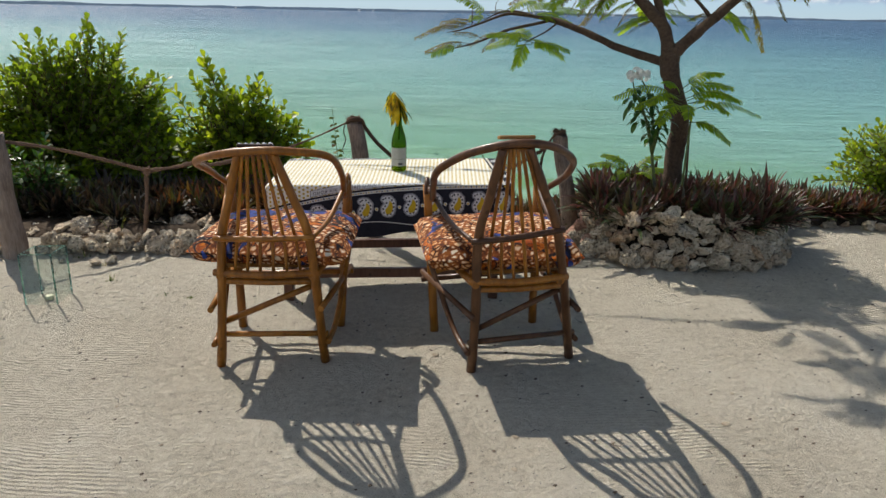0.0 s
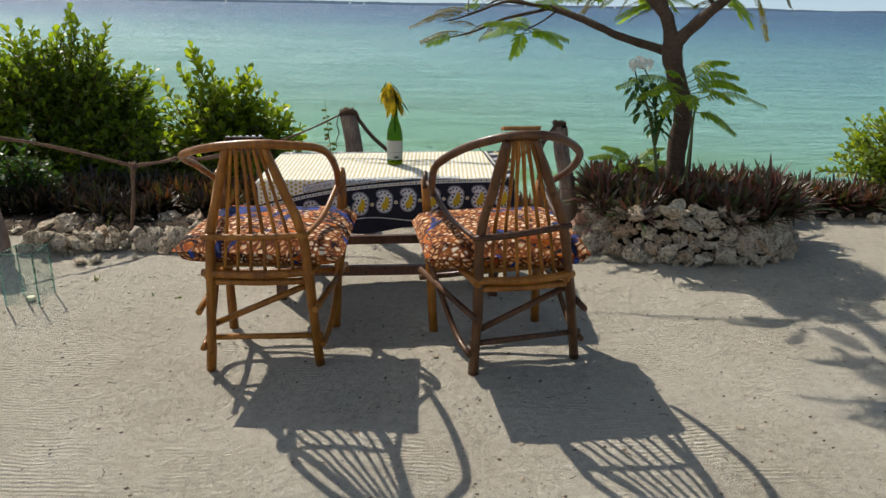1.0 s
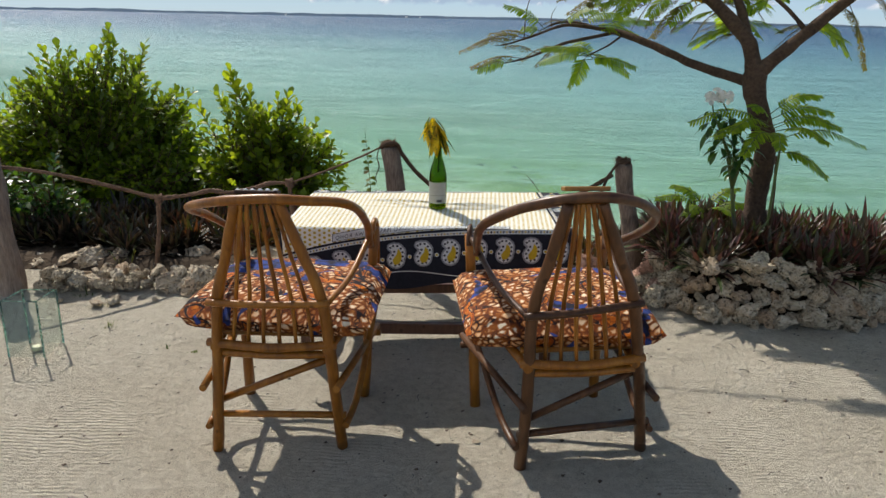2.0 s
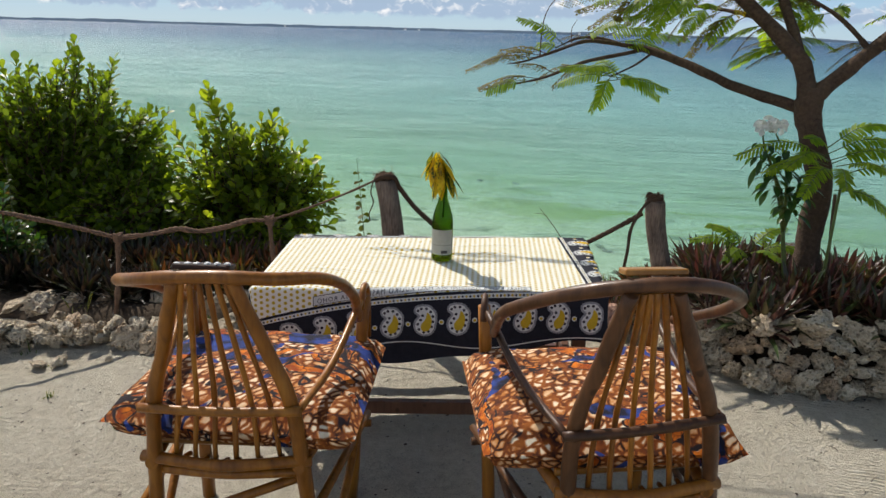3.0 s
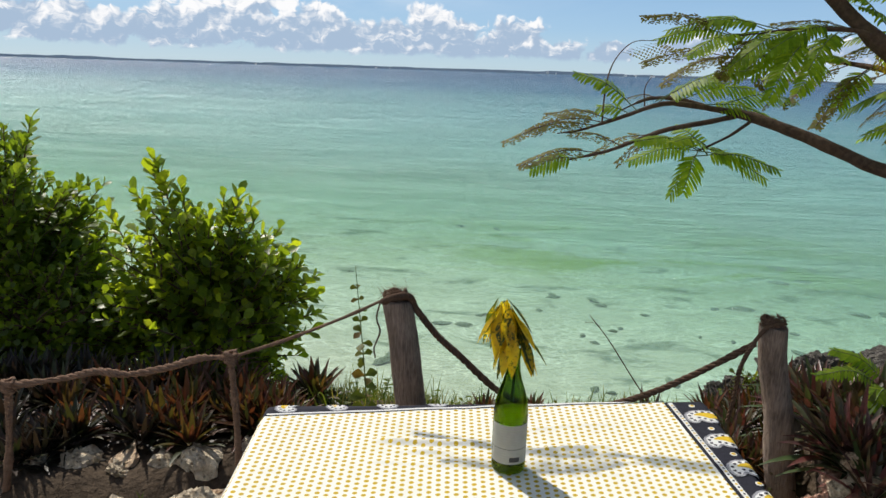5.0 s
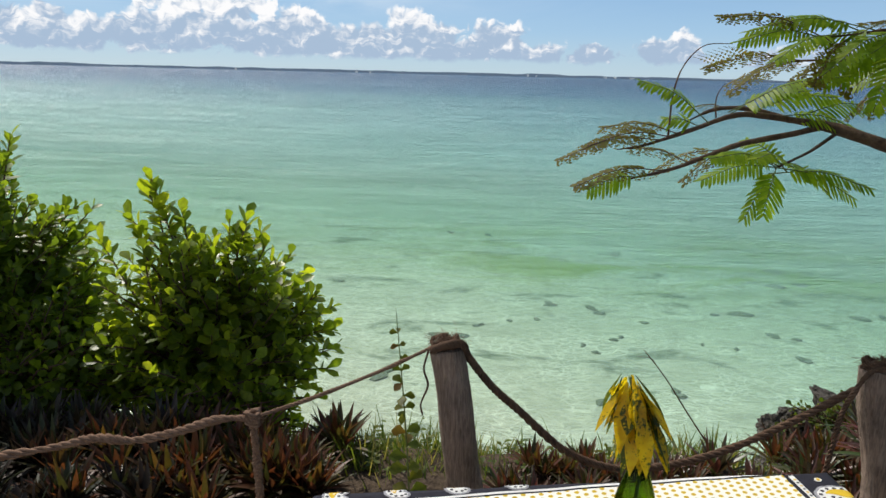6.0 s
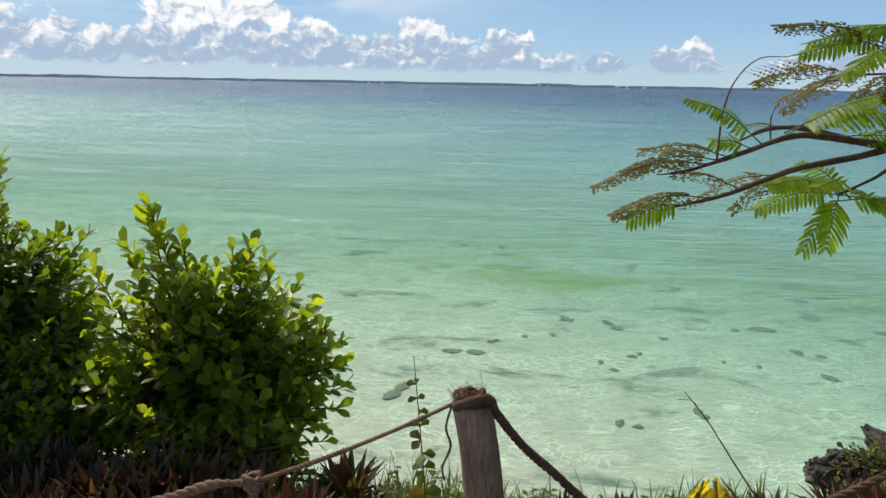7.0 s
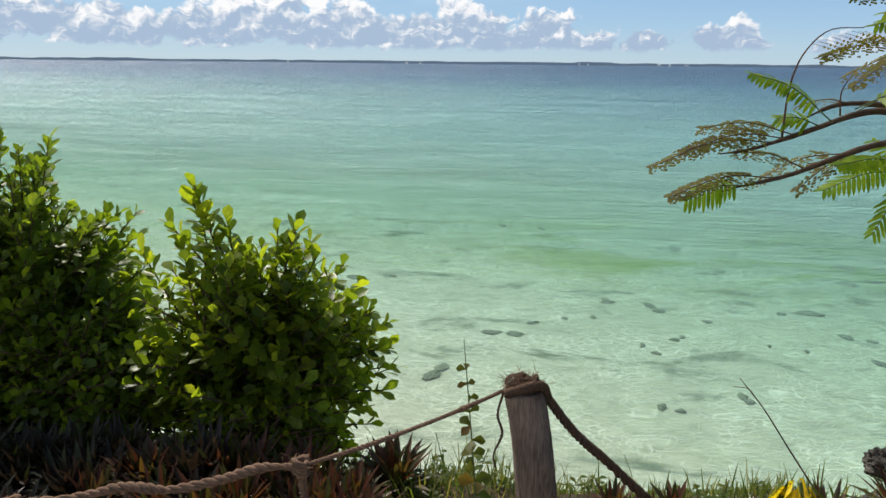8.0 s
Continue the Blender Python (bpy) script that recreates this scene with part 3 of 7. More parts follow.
def bottle_material():
    """Thin-walled coloured glass: light passes almost straight, the surface mirrors the sky."""
    m, t, b, out = material("green bottle glass")
    m.node_tree.nodes.remove(b)
    inside = t.node("ShaderNodeBsdfRefraction")
    inside.inputs["Color"].default_value, inside.inputs["IOR"].default_value = (0.50, 0.62, 0.05, 1), 1.06
    t.put(inside.inputs["Roughness"], t.step(t.noise(place(t), 45.0, 4.0), 0.45, 0.75, 0.02, 0.10))
    gl = t.node("ShaderNodeBsdfGlossy")
    gl.inputs["Roughness"].default_value = 0.04
    fr = t.node("ShaderNodeFresnel")
    fr.inputs["IOR"].default_value = 1.4
    t.put(out.inputs[0], t.mixsh(t.math("MULTIPLY", fr.outputs[0], 0.6), inside.outputs[0], gl.outputs[0]))
    return m


M_BOTTLE = bottle_material()


def pane_material():
    m, t, b, out = material("clear dusty glass")
    clear = t.node("ShaderNodeBsdfTransparent")
    clear.inputs[0].default_value = (0.97, 0.99, 0.98, 1)
    b.inputs["Base Color"].default_value = (0.30, 0.36, 0.33, 1)
    b.inputs["Roughness"].default_value = 0.05
    dust = t.step(t.noise(place(t), 30.0, 5.0), 0.35, 0.75, 0.07, 0.15)
    t.put(out.inputs[0], t.mixsh(dust, clear.outputs[0], b.outputs[0]))
    return m


M_PANE = pane_material()
M_PANE_EDGE = glass_material("green glass edge", (0.35, 0.72, 0.55), 0.25)

# ---------------------------------------------------------------- ground, sea, far shore
def smooth(x, lo, hi):
    t = min(1, max(0, (x - lo) / (hi - lo)))
    return t * t * (3 - 2 * t)


def edge_y(x):
    """Where the terrace breaks off toward the water."""
    return 5.75 + 0.25 * fn((x, 0, 0), 0.9, 3) + 0.14 * fn((x, 0, 0), 2.7, 8) + 0.35 * smooth(x, 0.9, 1.8) + 0.45 * smooth(-x, 0.9, 1.6)


def ground_z(x, y):
    z = 0.011 * fn((x, y, 0), 1.6, 1) + 0.008 * fn((x, y, 0), 5.5, 2) + 0.0045 * fn((x, y, 0), 17, 5)
    if y < 4.6:
        z += 0.0022 * fn((x, y, 0), 42, 9) - 0.022 * max(0.0, fn((x, y, 0), 8.5, 12) - 0.27)
    e = edge_y(x)
    if y > e - 0.5:
        d = y - e
        drop = smooth(d, -0.25, 1.5)
        floor_z = -2.95 - 0.012 * max(0, y - 8) ** 0.9 - 0.02 * max(0, min(y, 60) - 25) + 0.05 * fn((x, y, 0), 0.35, 4) + 0.03 * fn((x, y, 0), 1.4, 6)
        z = z * (1 - drop) + floor_z * drop - 0.10 * smooth(d, -0.5, 0.0) * (1 - drop) + 0.14 * fn((x, y, 1), 3.1, 7) * drop * (1 - smooth(d, 1.2, 2.0))
    return z


def axis(marks):
    """Grid lines: runs of (start, step) up to the last start."""
    res = []
    for (a, st), (b, _) in zip(marks, marks[1:]):
        n = max(1, round((b - a) / st))
        res += [a + (b - a) * i / n for i in range(n)]
    return res + [marks[-1][0]]


def sheet(name, xs, ys, height, material):
    verts = [(x, y, height(x, y)) for y in ys for x in xs]
    n = len(xs)
    faces = [(j * n + i, j * n + i + 1, (j + 1) * n + i + 1, (j + 1) * n + i) for j in range(len(ys) - 1) for i in range(n - 1)]
    me = bpy.data.meshes.new(name)
    me.from_pydata(verts, [], faces)
    me.polygons.foreach_set("use_smooth", [True] * len(me.polygons))
    me.materials.append(material)
    return new(name, me)


xs = axis([(-4900, 1200), (-100, 30), (-10, 1.5), (-4, 0.12), (-2.6, 0.025), (2.8, 0.06), (4.0, 0.3), (10, 6), (100, 1200), (4900, 1)])
ys = axis([(-300, 60), (-10, 3), (-1, 0.3), (0.9, 0.025), (4.7, 0.06), (8.0, 0.25), (16, 0.8), (60, 8), (200, 120), (4900, 1)])
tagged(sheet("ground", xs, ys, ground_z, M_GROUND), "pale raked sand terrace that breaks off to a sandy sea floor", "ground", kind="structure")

wx = axis([(-4900, 900), (-60, 10), (60, 900), (4900, 1)])
wy = axis([(5.2, 5), (60, 40), (300, 600), (4900, 1)])
water = tagged(sheet("water", wx, wy, lambda x, y: SEA, M_WATER), "clear turquoise sea water, rippled, deepening to blue", "sea", kind="structure")


def far_shore():
    m, t, b, _ = material("glowing hazy distant woods")
    # haze is put into an emitted colour, which keeps the backlit shore pale
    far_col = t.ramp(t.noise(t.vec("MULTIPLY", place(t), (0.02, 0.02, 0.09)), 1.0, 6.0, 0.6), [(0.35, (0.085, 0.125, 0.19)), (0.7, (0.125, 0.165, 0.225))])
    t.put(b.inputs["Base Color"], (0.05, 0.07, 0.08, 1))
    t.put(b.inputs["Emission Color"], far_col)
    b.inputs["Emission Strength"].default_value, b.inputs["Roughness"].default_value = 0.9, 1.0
    bm = bmesh.new()
    prev = None
    n = 900
    for i in range(n + 1):
        x = -4600 + 9200 * i / n
        k = abs(x) / 4600
        h = 13 + 5 * fn((x, 0, 0), 0.0022, 1) + 3.5 * fn((x, 0, 0), 0.011, 2) + 3.2 * max(0, fn((x, 0, 0), 0.05, 3)) + 5 * smooth(fn((x, 0, 0), 0.0035, 9), 0.1, 0.5) - 3 * smooth(x, 800, 2000)
        y = 4300 - 500 * k * k
        row = [bm.verts.new((x, y, SEA - 2)), bm.verts.new((x, y, SEA + max(5, h))), bm.verts.new((x, y + 120, SEA + max(5, h) * 0.9)), bm.verts.new((x, y + 400, SEA - 2))]
        if prev:
            for a in range(3):
                bm.faces.new((prev[a], row[a], row[a + 1], prev[a + 1]))
        prev = row
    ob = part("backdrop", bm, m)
    tagged(ob, "low wooded far shore, glowing faintly with painted blue haze", "far shore", kind="structure")
    white = simple("white far walls", (0.7, 0.7, 0.68), 0.8)
    for x, wd, h in ((-640, 14, 5), (-560, 9, 4), (330, 12, 9), (380, 8, 5), (760, 16, 6), (820, 10, 5), (-1320, 10, 5), (905, 24, 4)):
        y = 4300 - 500 * (x / 4600) ** 2 - 12
        bm = bmesh.new()
        box(bm, (x, y, SEA - 1), (x + wd, y + 8, SEA + h), 0)
        tube(bm, [(x - 1, y + 4, SEA + h + 1.2), (x + wd + 1, y + 4, SEA + h + 1.2)], 2.4, 3)
        tagged(part("far_house", bm, white), "small white house on the distant shore", "house", "houses on the far shore")


far_shore()


# soil of the two beds
def mound(name, outline, height, label):
    xs_ = [p[0] for p in outline]
    ys_ = [p[1] for p in outline]

    def inside(x, y):
        """Signed depth inside the outline."""
        best = 9.0
        hit = False
        for (x1, y1), (x2, y2) in zip(outline, outline[1:] + outline[:1]):
            dx, dy = x2 - x1, y2 - y1
            t = max(0, min(1, ((x - x1) * dx + (y - y1) * dy) / (dx * dx + dy * dy)))
            best = min(best, math.hypot(x - x1 - t * dx, y - y1 - t * dy))
            if (y1 > y) != (y2 > y) and x < (x2 - x1) * (y - y1) / (y2 - y1) + x1:
                hit = not hit
        return best if hit else -best

    gx = axis([(min(xs_) - 0.1, 0.06), (max(xs_) + 0.1, 1)])
    gy_ = axis([(min(ys_) - 0.1, 0.06), (max(ys_) + 0.1, 1)])
    ob = sheet(name, gx, gy_, lambda x, y: ground_z(x, y) - 0.05 + (height + 0.05) * smooth(inside(x, y), -0.02, 0.16) + 0.02 * fn((x, y, 0), 7, 3), M_SOIL)
    return tagged(ob, label, "soil", kind="structure")


mound("soil_bed_1", [(1.28, 4.5), (1.45, 4.3), (2.15, 4.3), (2.40, 4.48), (2.50, 4.85), (2.45, 5.5), (1.3, 5.7), (1.15, 5.2)], 0.24, "dry brown soil heaped in a stone-edged bed")
mound("soil_bed_3", [(2.40, 5.3), (5.5, 5.4), (5.5, 6.1), (2.4, 6.0)], 0.07, "dry brown soil of the strip along the brink")
mound("soil_bed_2", [(-5.0, 4.45), (-2.6, 4.40), (-1.8, 4.42), (-1.3, 4.48), (-0.95, 4.66), (-0.6, 4.95), (0.95, 5.05), (0.9, 5.55), (-0.8, 5.65), (-5.0, 6.2)], 0.06, "dry brown soil of the planted strip")


# ---------------------------------------------------------------- the two stick armchairs
def stick_chair(at, p, frame_wood, cane, crest, label):
    """A hand-made armchair; p: its joints in the world."""
    at = Vector(at)
    q = {k: Vector(v) - at for k, v in p.items() if k not in ("hoop",)}
    hoop = [Vector(h) - at for h in p["hoop"]]
    root = thing("stick_armchair", at, label, "chair", "chairs at the table")

    def mixp(a, b, t):
        return q[a].lerp(q[b], t)

    up = V(0, 0, 1)
    # back legs run up to the rail, stiles above them
    for foot, rail, top in (("bl", "rl", "sl"), ("br", "rr", "sr")):
        knee = q[foot].lerp(q[rail], 0.5) + V(0.004, -0.006, 0)
        rod("back_leg", [q[foot], knee, q[rail] + V(0, 0.006, 0), q[rail].lerp(q[top], 0.5) + V(0, 0.010, 0), q[top]], [0.0205, 0.0195, 0.0185, 0.0175, 0.0155], frame_wood, root, 11, 0.16, 22)
    for foot, post in (("fl", "pl"), ("fr", "pr")):
        rod("front_leg", [q[foot], q[foot].lerp(q[post], 0.5), q[post]], [0.021, 0.0195, 0.0190], cane, root, 10, 0.08, 6)
    # the bent arm hoop
    rod("arm_hoop", hoop, [0.0135, 0.0145, 0.0155, 0.016, 0.0155, 0.0145, 0.0135], frame_wood, root, 11, 0.10, 54)
    mid = (q["sl"] + q["sr"]) / 2
    across = (q["sr"] - q["sl"]).normalized()
    # spindles fan out from the hoop down to the seat rail
    back = (q["rr"] - q["rl"]).normalized().cross(up)
    seat_z = q["seat"].z
    sl_, sr_ = q["rl"].lerp(q["bl"], 0.27), q["rr"].lerp(q["br"], 0.27)
    sl_.z = sr_.z = seat_z
    bow = back * (0.035 if back.y < 0 else -0.035)
    seat_line = spline([sl_, (sl_ + sr_) / 2 + bow, sr_], 14)
    rod("seat_rail", [sl_ - across * 0.03, (sl_ + sr_) / 2 + bow, sr_ + across * 0.03], 0.0155, cane, root, 10, 0.08, 12)
    rod("seat_rail", [sl_ + V(0, 0.01, -0.04), (sl_ + sr_) / 2 + bow * 0.7 + V(0, 0.01, -0.036), sr_ + V(0, 0.01, -0.04)], 0.014, cane, root, 9, 0.08, 12)
    n = 6
    for i in range(n):
        f = (i + 0.5) / n
        a = q["sl"].lerp(q["sr"], 0.06 + 0.88 * f) + V(0, 0.004, 0.0)
        b = q["rl"].lerp(q["rr"], 0.10 + 0.80 * f) + V(0, 0.016, 0)
        c = seat_line[min(14, round(14 * (0.10 + 0.80 * f)))] + V(0, 0.022, -0.005)
        d = c + V(0.012 * (1 if f < 0.5 else -1), 0.05, -0.022)
        rod("spindle", [a, a.lerp(b, 0.5) + V(rng.uniform(-.004, .004), 0.004, 0), b, c, d], [0.0076, 0.0070, 0.0072, 0.0070, 0.0064], cane, root, 8, 0.26, 22)
    ext = (q["rr"] - q["rl"]).normalized() * 0.028
    rod("back_rail", [q["rl"] - ext + V(0, -0.014, 0), (q["rl"] + q["rr"]) / 2 + V(0, -0.02, -0.004), q["rr"] + ext + V(0, -0.014, 0)], 0.0122, frame_wood, root, 10, 0.18, 14)
    # seat frame
    fl_, fr_ = q["fl"].lerp(q["pl"], 0.60), q["fr"].lerp(q["pr"], 0.60)
    fl_.z = fr_.z = seat_z
    rod("seat_rail", [fl_ - across * 0.03, fr_ + across * 0.03], 0.017, cane, root, 9, 0.08)
    for a, b in ((sl_, fl_), (sr_, fr_)):
        rod("seat_rail", [a + V(0, -0.02, -0.012), b + V(0, 0.03, -0.012)], 0.016, cane, root, 9, 0.08)
    for i in range(5):
        f = (i + 0.7) / 5.6
        rod("seat_slat", [sl_.lerp(fl_, f) + up * 0.012, sr_.lerp(fr_, f) + up * 0.012], 0.011, cane, root, 7, 0.08)
    # stretchers and braces
    zl = lambda a, b, z: q[a].lerp(q[b], z / max(0.05, q[b].z - q[a].z))
    rod("stretcher", [zl("bl", "rl", 0.155) - across * 0.02, zl("br", "rr", 0.145) + across * 0.03], 0.0125, frame_wood, root, 9, 0.12)
    rod("brace", [zl("bl", "rl", 0.20) + V(-0.01, 0.012, 0), zl("br", "rr", 0.39) + V(0.01, 0.012, 0)], 0.013, frame_wood, root, 9, 0.12)
    rod("stretcher", [zl("fl", "pl", 0.27) - across * 0.05, zl("fr", "pr", 0.28) + across * 0.05], 0.0125, frame_wood, root, 9, 0.12)
    rod("brace", [zl("fl", "pl", 0.30) + V(0, -0.012, 0), zl("fr", "pr", 0.43) + V(0, -0.012, 0)], 0.0105, cane, root, 8, 0.12)
    for s, (a, ap, b, bp) in ((-1, ("bl", "rl", "fl", "pl")), (1, ("br", "rr", "fr", "pr"))):
        out = across * (0.028 * s)
        ahead = (q[b] - q[a]).normalized()
        rod("stretcher", [zl(a, ap, 0.30) + out - ahead * 0.07, zl(b, bp, 0.29) + out + ahead * 0.05], 0.0125, frame_wood, root, 9, 0.12)
        c0, c3 = zl(b, bp, 0.43) + out * 0.9, zl(a, ap, 0.11) + out
        rod("side_brace", [c0, c0.lerp(c3, 0.35) + V(0, 0.02, -0.03), c0.lerp(c3, 0.75) + V(0, 0.03, -0.05), c3 - ahead * 0.02], 0.0125, frame_wood, root, 9, 0.14, 10)
    # arm struts and the bent loops over the front posts
    for s, rail, post in ((-1, "rl", "pl"), (1, "rr", "pr")):
        a, b = q[rail] + across * (0.022 * s) + V(0, -0.005, 0.0), q[post] + V(0, -0.02, 0.005)
        rod("arm_strut", [a, a.lerp(b, 0.45) + V(0, 0.0, -0.035), b], [0.0100, 0.0105, 0.0110], frame_wood, root, 9, 0.14, 10)
        o = V(0, 0, 0.006)
        rod("arm_loop", [q[post] + V(0, -0.055, -0.035) + o, q[post] + V(0, -0.03, 0.012) + o, q[post] + V(0, 0.012, 0.020) + o, q[post] + V(0, 0.045, -0.02) + o, q[post] + V(0, 0.055, -0.16)], 0.010, frame_wood, root, 9, 0.08, 14)
    # crest board on the hoop
    bm = bmesh.new()
    c = mid + up * (0.026 if crest is M_DARKPLATE else 0.034) + V(0, 0.016 if crest is M_DARKPLATE else 0.036, 0)
    half = 0.066
    box(bm, (-half, -0.020, -0.0065), (half, 0.024, 0.0065), 0.0025)
    turn = Matrix.Rotation(math.atan2(across.y, across.x), 4, "Z")
    bmesh.ops.transform(bm, matrix=Matrix.Translation(c) @ turn @ Matrix.Rotation(radians(-12), 4, "X"), verts=bm.verts)
    board = part("crest_board", bm, crest, root, "dark crest board with shell inlay" if crest is M_DARKPLATE else "pale plank crest board")
    if crest is M_DARKPLATE:
        for i in range(6):
            bm = bmesh.new()
            bmesh.ops.create_icosphere(bm, subdivisions=1, radius=0.009)
            m = Matrix.Translation(c + across * (-0.058 + 0.0232 * i)) @ turn @ Matrix.Rotation(radians(-12), 4, "X") @ Matrix.Translation((0, rng.uniform(-.010, -.002), 0.0068)) @ Matrix.Diagonal((1.0, 1.1, 0.55, 1))
            bmesh.ops.transform(bm, matrix=m, verts=bm.verts)
            part("inlay", bm, M_INLAY, board)
    return root


CHAIR_L = dict(bl=(-0.614, 2.775, 0), br=(-0.18, 2.85, 0), fl=(-0.643, 3.185, 0), fr=(-0.178, 3.235, 0),
               rl=(-0.548, 2.70, 0.60), rr=(-0.205, 2.715, 0.61), sl=(-0.450, 2.655, 0.945), sr=(-0.315, 2.66, 0.95),
               pl=(-0.665, 3.20, 0.71), pr=(-0.130, 3.235, 0.72), seat=(-0.35, 2.7, 0.445),
               hoop=[(-0.655, 3.17, 0.70), (-0.68, 3.00, 0.80), (-0.672, 2.82, 0.875), (-0.55, 2.685, 0.93), (-0.38, 2.64, 0.96), (-0.235, 2.665, 0.955), (-0.13, 2.80, 0.915), (-0.120, 3.02, 0.80), (-0.14, 3.19, 0.66)])
CHAIR_R = dict(bl=(0.46, 2.79, 0), br=(0.90, 2.98, 0), fl=(0.281, 3.21, 0), fr=(0.764, 3.36, 0),
               rl=(0.468, 2.665, 0.63), rr=(0.775, 2.71, 0.67), sl=(0.543, 2.56, 1.005), sr=(0.640, 2.58, 1.01),
               pl=(0.237, 3.20, 0.72), pr=(0.745, 3.33, 0.695), seat=(0.62, 2.72, 0.45),
               hoop=[(0.272, 3.08, 0.685), (0.278, 2.93, 0.78), (0.305, 2.76, 0.88), (0.42, 2.62, 0.975), (0.58, 2.565, 1.025), (0.72, 2.62, 1.01), (0.822, 2.77, 0.935), (0.825, 2.95, 0.835), (0.77, 3.14, 0.735)])
stick_chair((-0.40, 3.01, 0), CHAIR_L, M_HONEY, M_HONEY, M_DARKPLATE, "varnished honey-coloured stick armchair with a bent cane hoop")
stick_chair((0.60, 3.08, 0), CHAIR_R, M_BROWN, M_HONEY, M_PLANK, "varnished dark stick armchair with pale spindles and plank crest")


def cushion(corners, z0, z1, material, label):
    """Boxed seat cushion; corners: back left, back right, front right, front left."""
    n = 22
    bm = bmesh.new()
    c = [Vector((*p, 0)) for p in corners]
    mid = sum(c, V(0, 0, 0)) / 4

    def at(u, v):
        a, b = c[0].lerp(c[1], u), c[3].lerp(c[2], u)
        return a.lerp(b, v)

    rows = {}
    for side in (0, 1):
        for j in range(n + 1):
            for i in range(n + 1):
                u, v = i / n, j / n
                uu, vv = abs(2 * u - 1), abs(2 * v - 1)
                fall = (max(0, 1 - uu ** 9) * max(0, 1 - vv ** 9)) ** 0.4
                p = at(u, v)
                bulge = 0.018 * (1 - uu ** 2) * (1 - vv ** 2)
                crease = 0.006 * fn((u * 3, v * 3, side), 1.7, 2) + 0.004 * fn((u * 9, v * 9, side), 1.0, 4)
                mz = (z0 + z1) / 2
                z = mz + ((z1 - mz + bulge) * fall + crease * fall if side else -(mz - z0) * fall - 0.004 * fall)
                rows[side, i, j] = bm.verts.new(V(p.x, p.y, z) - V(mid.x, mid.y, 0))
    for side in (0, 1):
        for j in range(n):
            for i in range(n):
                f = [rows[side, i, j], rows[side, i + 1, j], rows[side, i + 1, j + 1], rows[side, i, j + 1]]
                bm.faces.new(f if side else f[::-1]).smooth = True
    ring = [(i, 0) for i in range(n)] + [(n, j) for j in range(n)] + [(i, n) for i in range(n, 0, -1)] + [(0, j) for j in range(n, 0, -1)]
    for a, b in zip(ring, ring[1:] + ring[:1]):
        bm.faces.new((rows[0, a[0], a[1]], rows[0, b[0], b[1]], rows[1, b[0], b[1]], rows[1, a[0], a[1]])).smooth = True
    ob = part("seat_cushion", bm, material)
    ob.matrix_basis = Matrix.Translation((mid.x, mid.y, 0))
    tagged(ob, label, "cushion", "cushions on the chairs")
    return ob


cushion([(-0.715, 2.735), (-0.055, 2.735), (-0.075, 3.30), (-0.70, 3.28)], 0.465, 0.575, M_WAX_A, "thick seat cushion in brown, cream and blue wax print")
cushion([(0.265, 2.70), (0.905, 2.80), (0.835, 3.36), (0.175, 3.22)], 0.47, 0.585, M_WAX_B, "thick seat cushion in orange, cream and blue wax print")


# ---------------------------------------------------------------- table and cloth
T_FL, T_FR, T_BR, T_BL = V(-0.566, 3.470, 0), V(0.640, 3.609, 0), V(0.625, 4.322, 0), V(-0.607, 4.134, 0)
TOP = 0.638


def on_table(u, v):
    return T_FL.lerp(T_FR, u).lerp(T_BL.lerp(T_BR, u), v)


def build_table():
    root = thing("wooden_table", (0.02, 3.88, 0), "low dark wooden table under a printed cloth", "table")
    o = V(0.02, 3.88, 0)
    bm = bmesh.new()
    pts = [on_table(u, v) for u, v in ((0.006, 0.01), (0.994, 0.01), (0.994, 0.99), (0.006, 0.99))]
    lo = [bm.verts.new(p - o + V(0, 0, TOP - 0.040)) for p in pts]
    hi = [bm.verts.new(p - o + V(0, 0, TOP - 0.012)) for p in pts]
    bm.faces.new(hi), bm.faces.new(lo[::-1])
    for i in range(4):
        bm.faces.new((lo[i], lo[(i + 1) % 4], hi[(i + 1) % 4], hi[i]))
    part("tabletop", bm, M_TABLE, root)

    def beam(name, a, b, wd, h):
        a, b = Vector(a) - o, Vector(b) - o
        bm = bmesh.new()
        box(bm, (0, -wd / 2, -h / 2), ((b - a).length, wd / 2, h / 2), 0.004)
        d = (b - a).normalized()
        m = d.to_track_quat("X", "Z").to_matrix().to_4x4()
        bmesh.ops.transform(bm, matrix=Matrix.Translation(a) @ m, verts=bm.verts)
        part(name, bm, M_TABLE, root)

    legs = [on_table(u, v) for u, v in ((0.055, 0.12), (0.945, 0.12), (0.945, 0.88), (0.055, 0.88))]
    for p in legs:
        beam("leg", p + V(0, 0, -0.005), p + V(0, 0, TOP - 0.041), 0.05, 0.05)
    for a, b in ((0, 1), (3, 2)):
        beam("stretcher", legs[a] + V(0, 0, 0.145), legs[b] + V(0, 0, 0.145), 0.035, 0.05)
        beam("apron", legs[a] + V(0, 0, TOP - 0.08), legs[b] + V(0, 0, TOP - 0.08), 0.028, 0.075)
    for a, b in ((0, 3), (1, 2)):
        beam("stretcher", legs[a] + V(0, 0, 0.20), legs[b] + V(0, 0, 0.20), 0.035, 0.05)


build_table()
CW, CD = 1.21, 0.70          # the table top in the cloth's own metres


def hang_front(u):
    return 0.262 - 0.085 * smooth(u, 0.45, 1.02) + 0.010 * math.sin(u * 19)


def field_front(u):
    """How far the dotted field hangs over the front edge."""
    return 0.125 * (1 - u) ** 2.9 + 0.006 * (1 - u) - 0.004


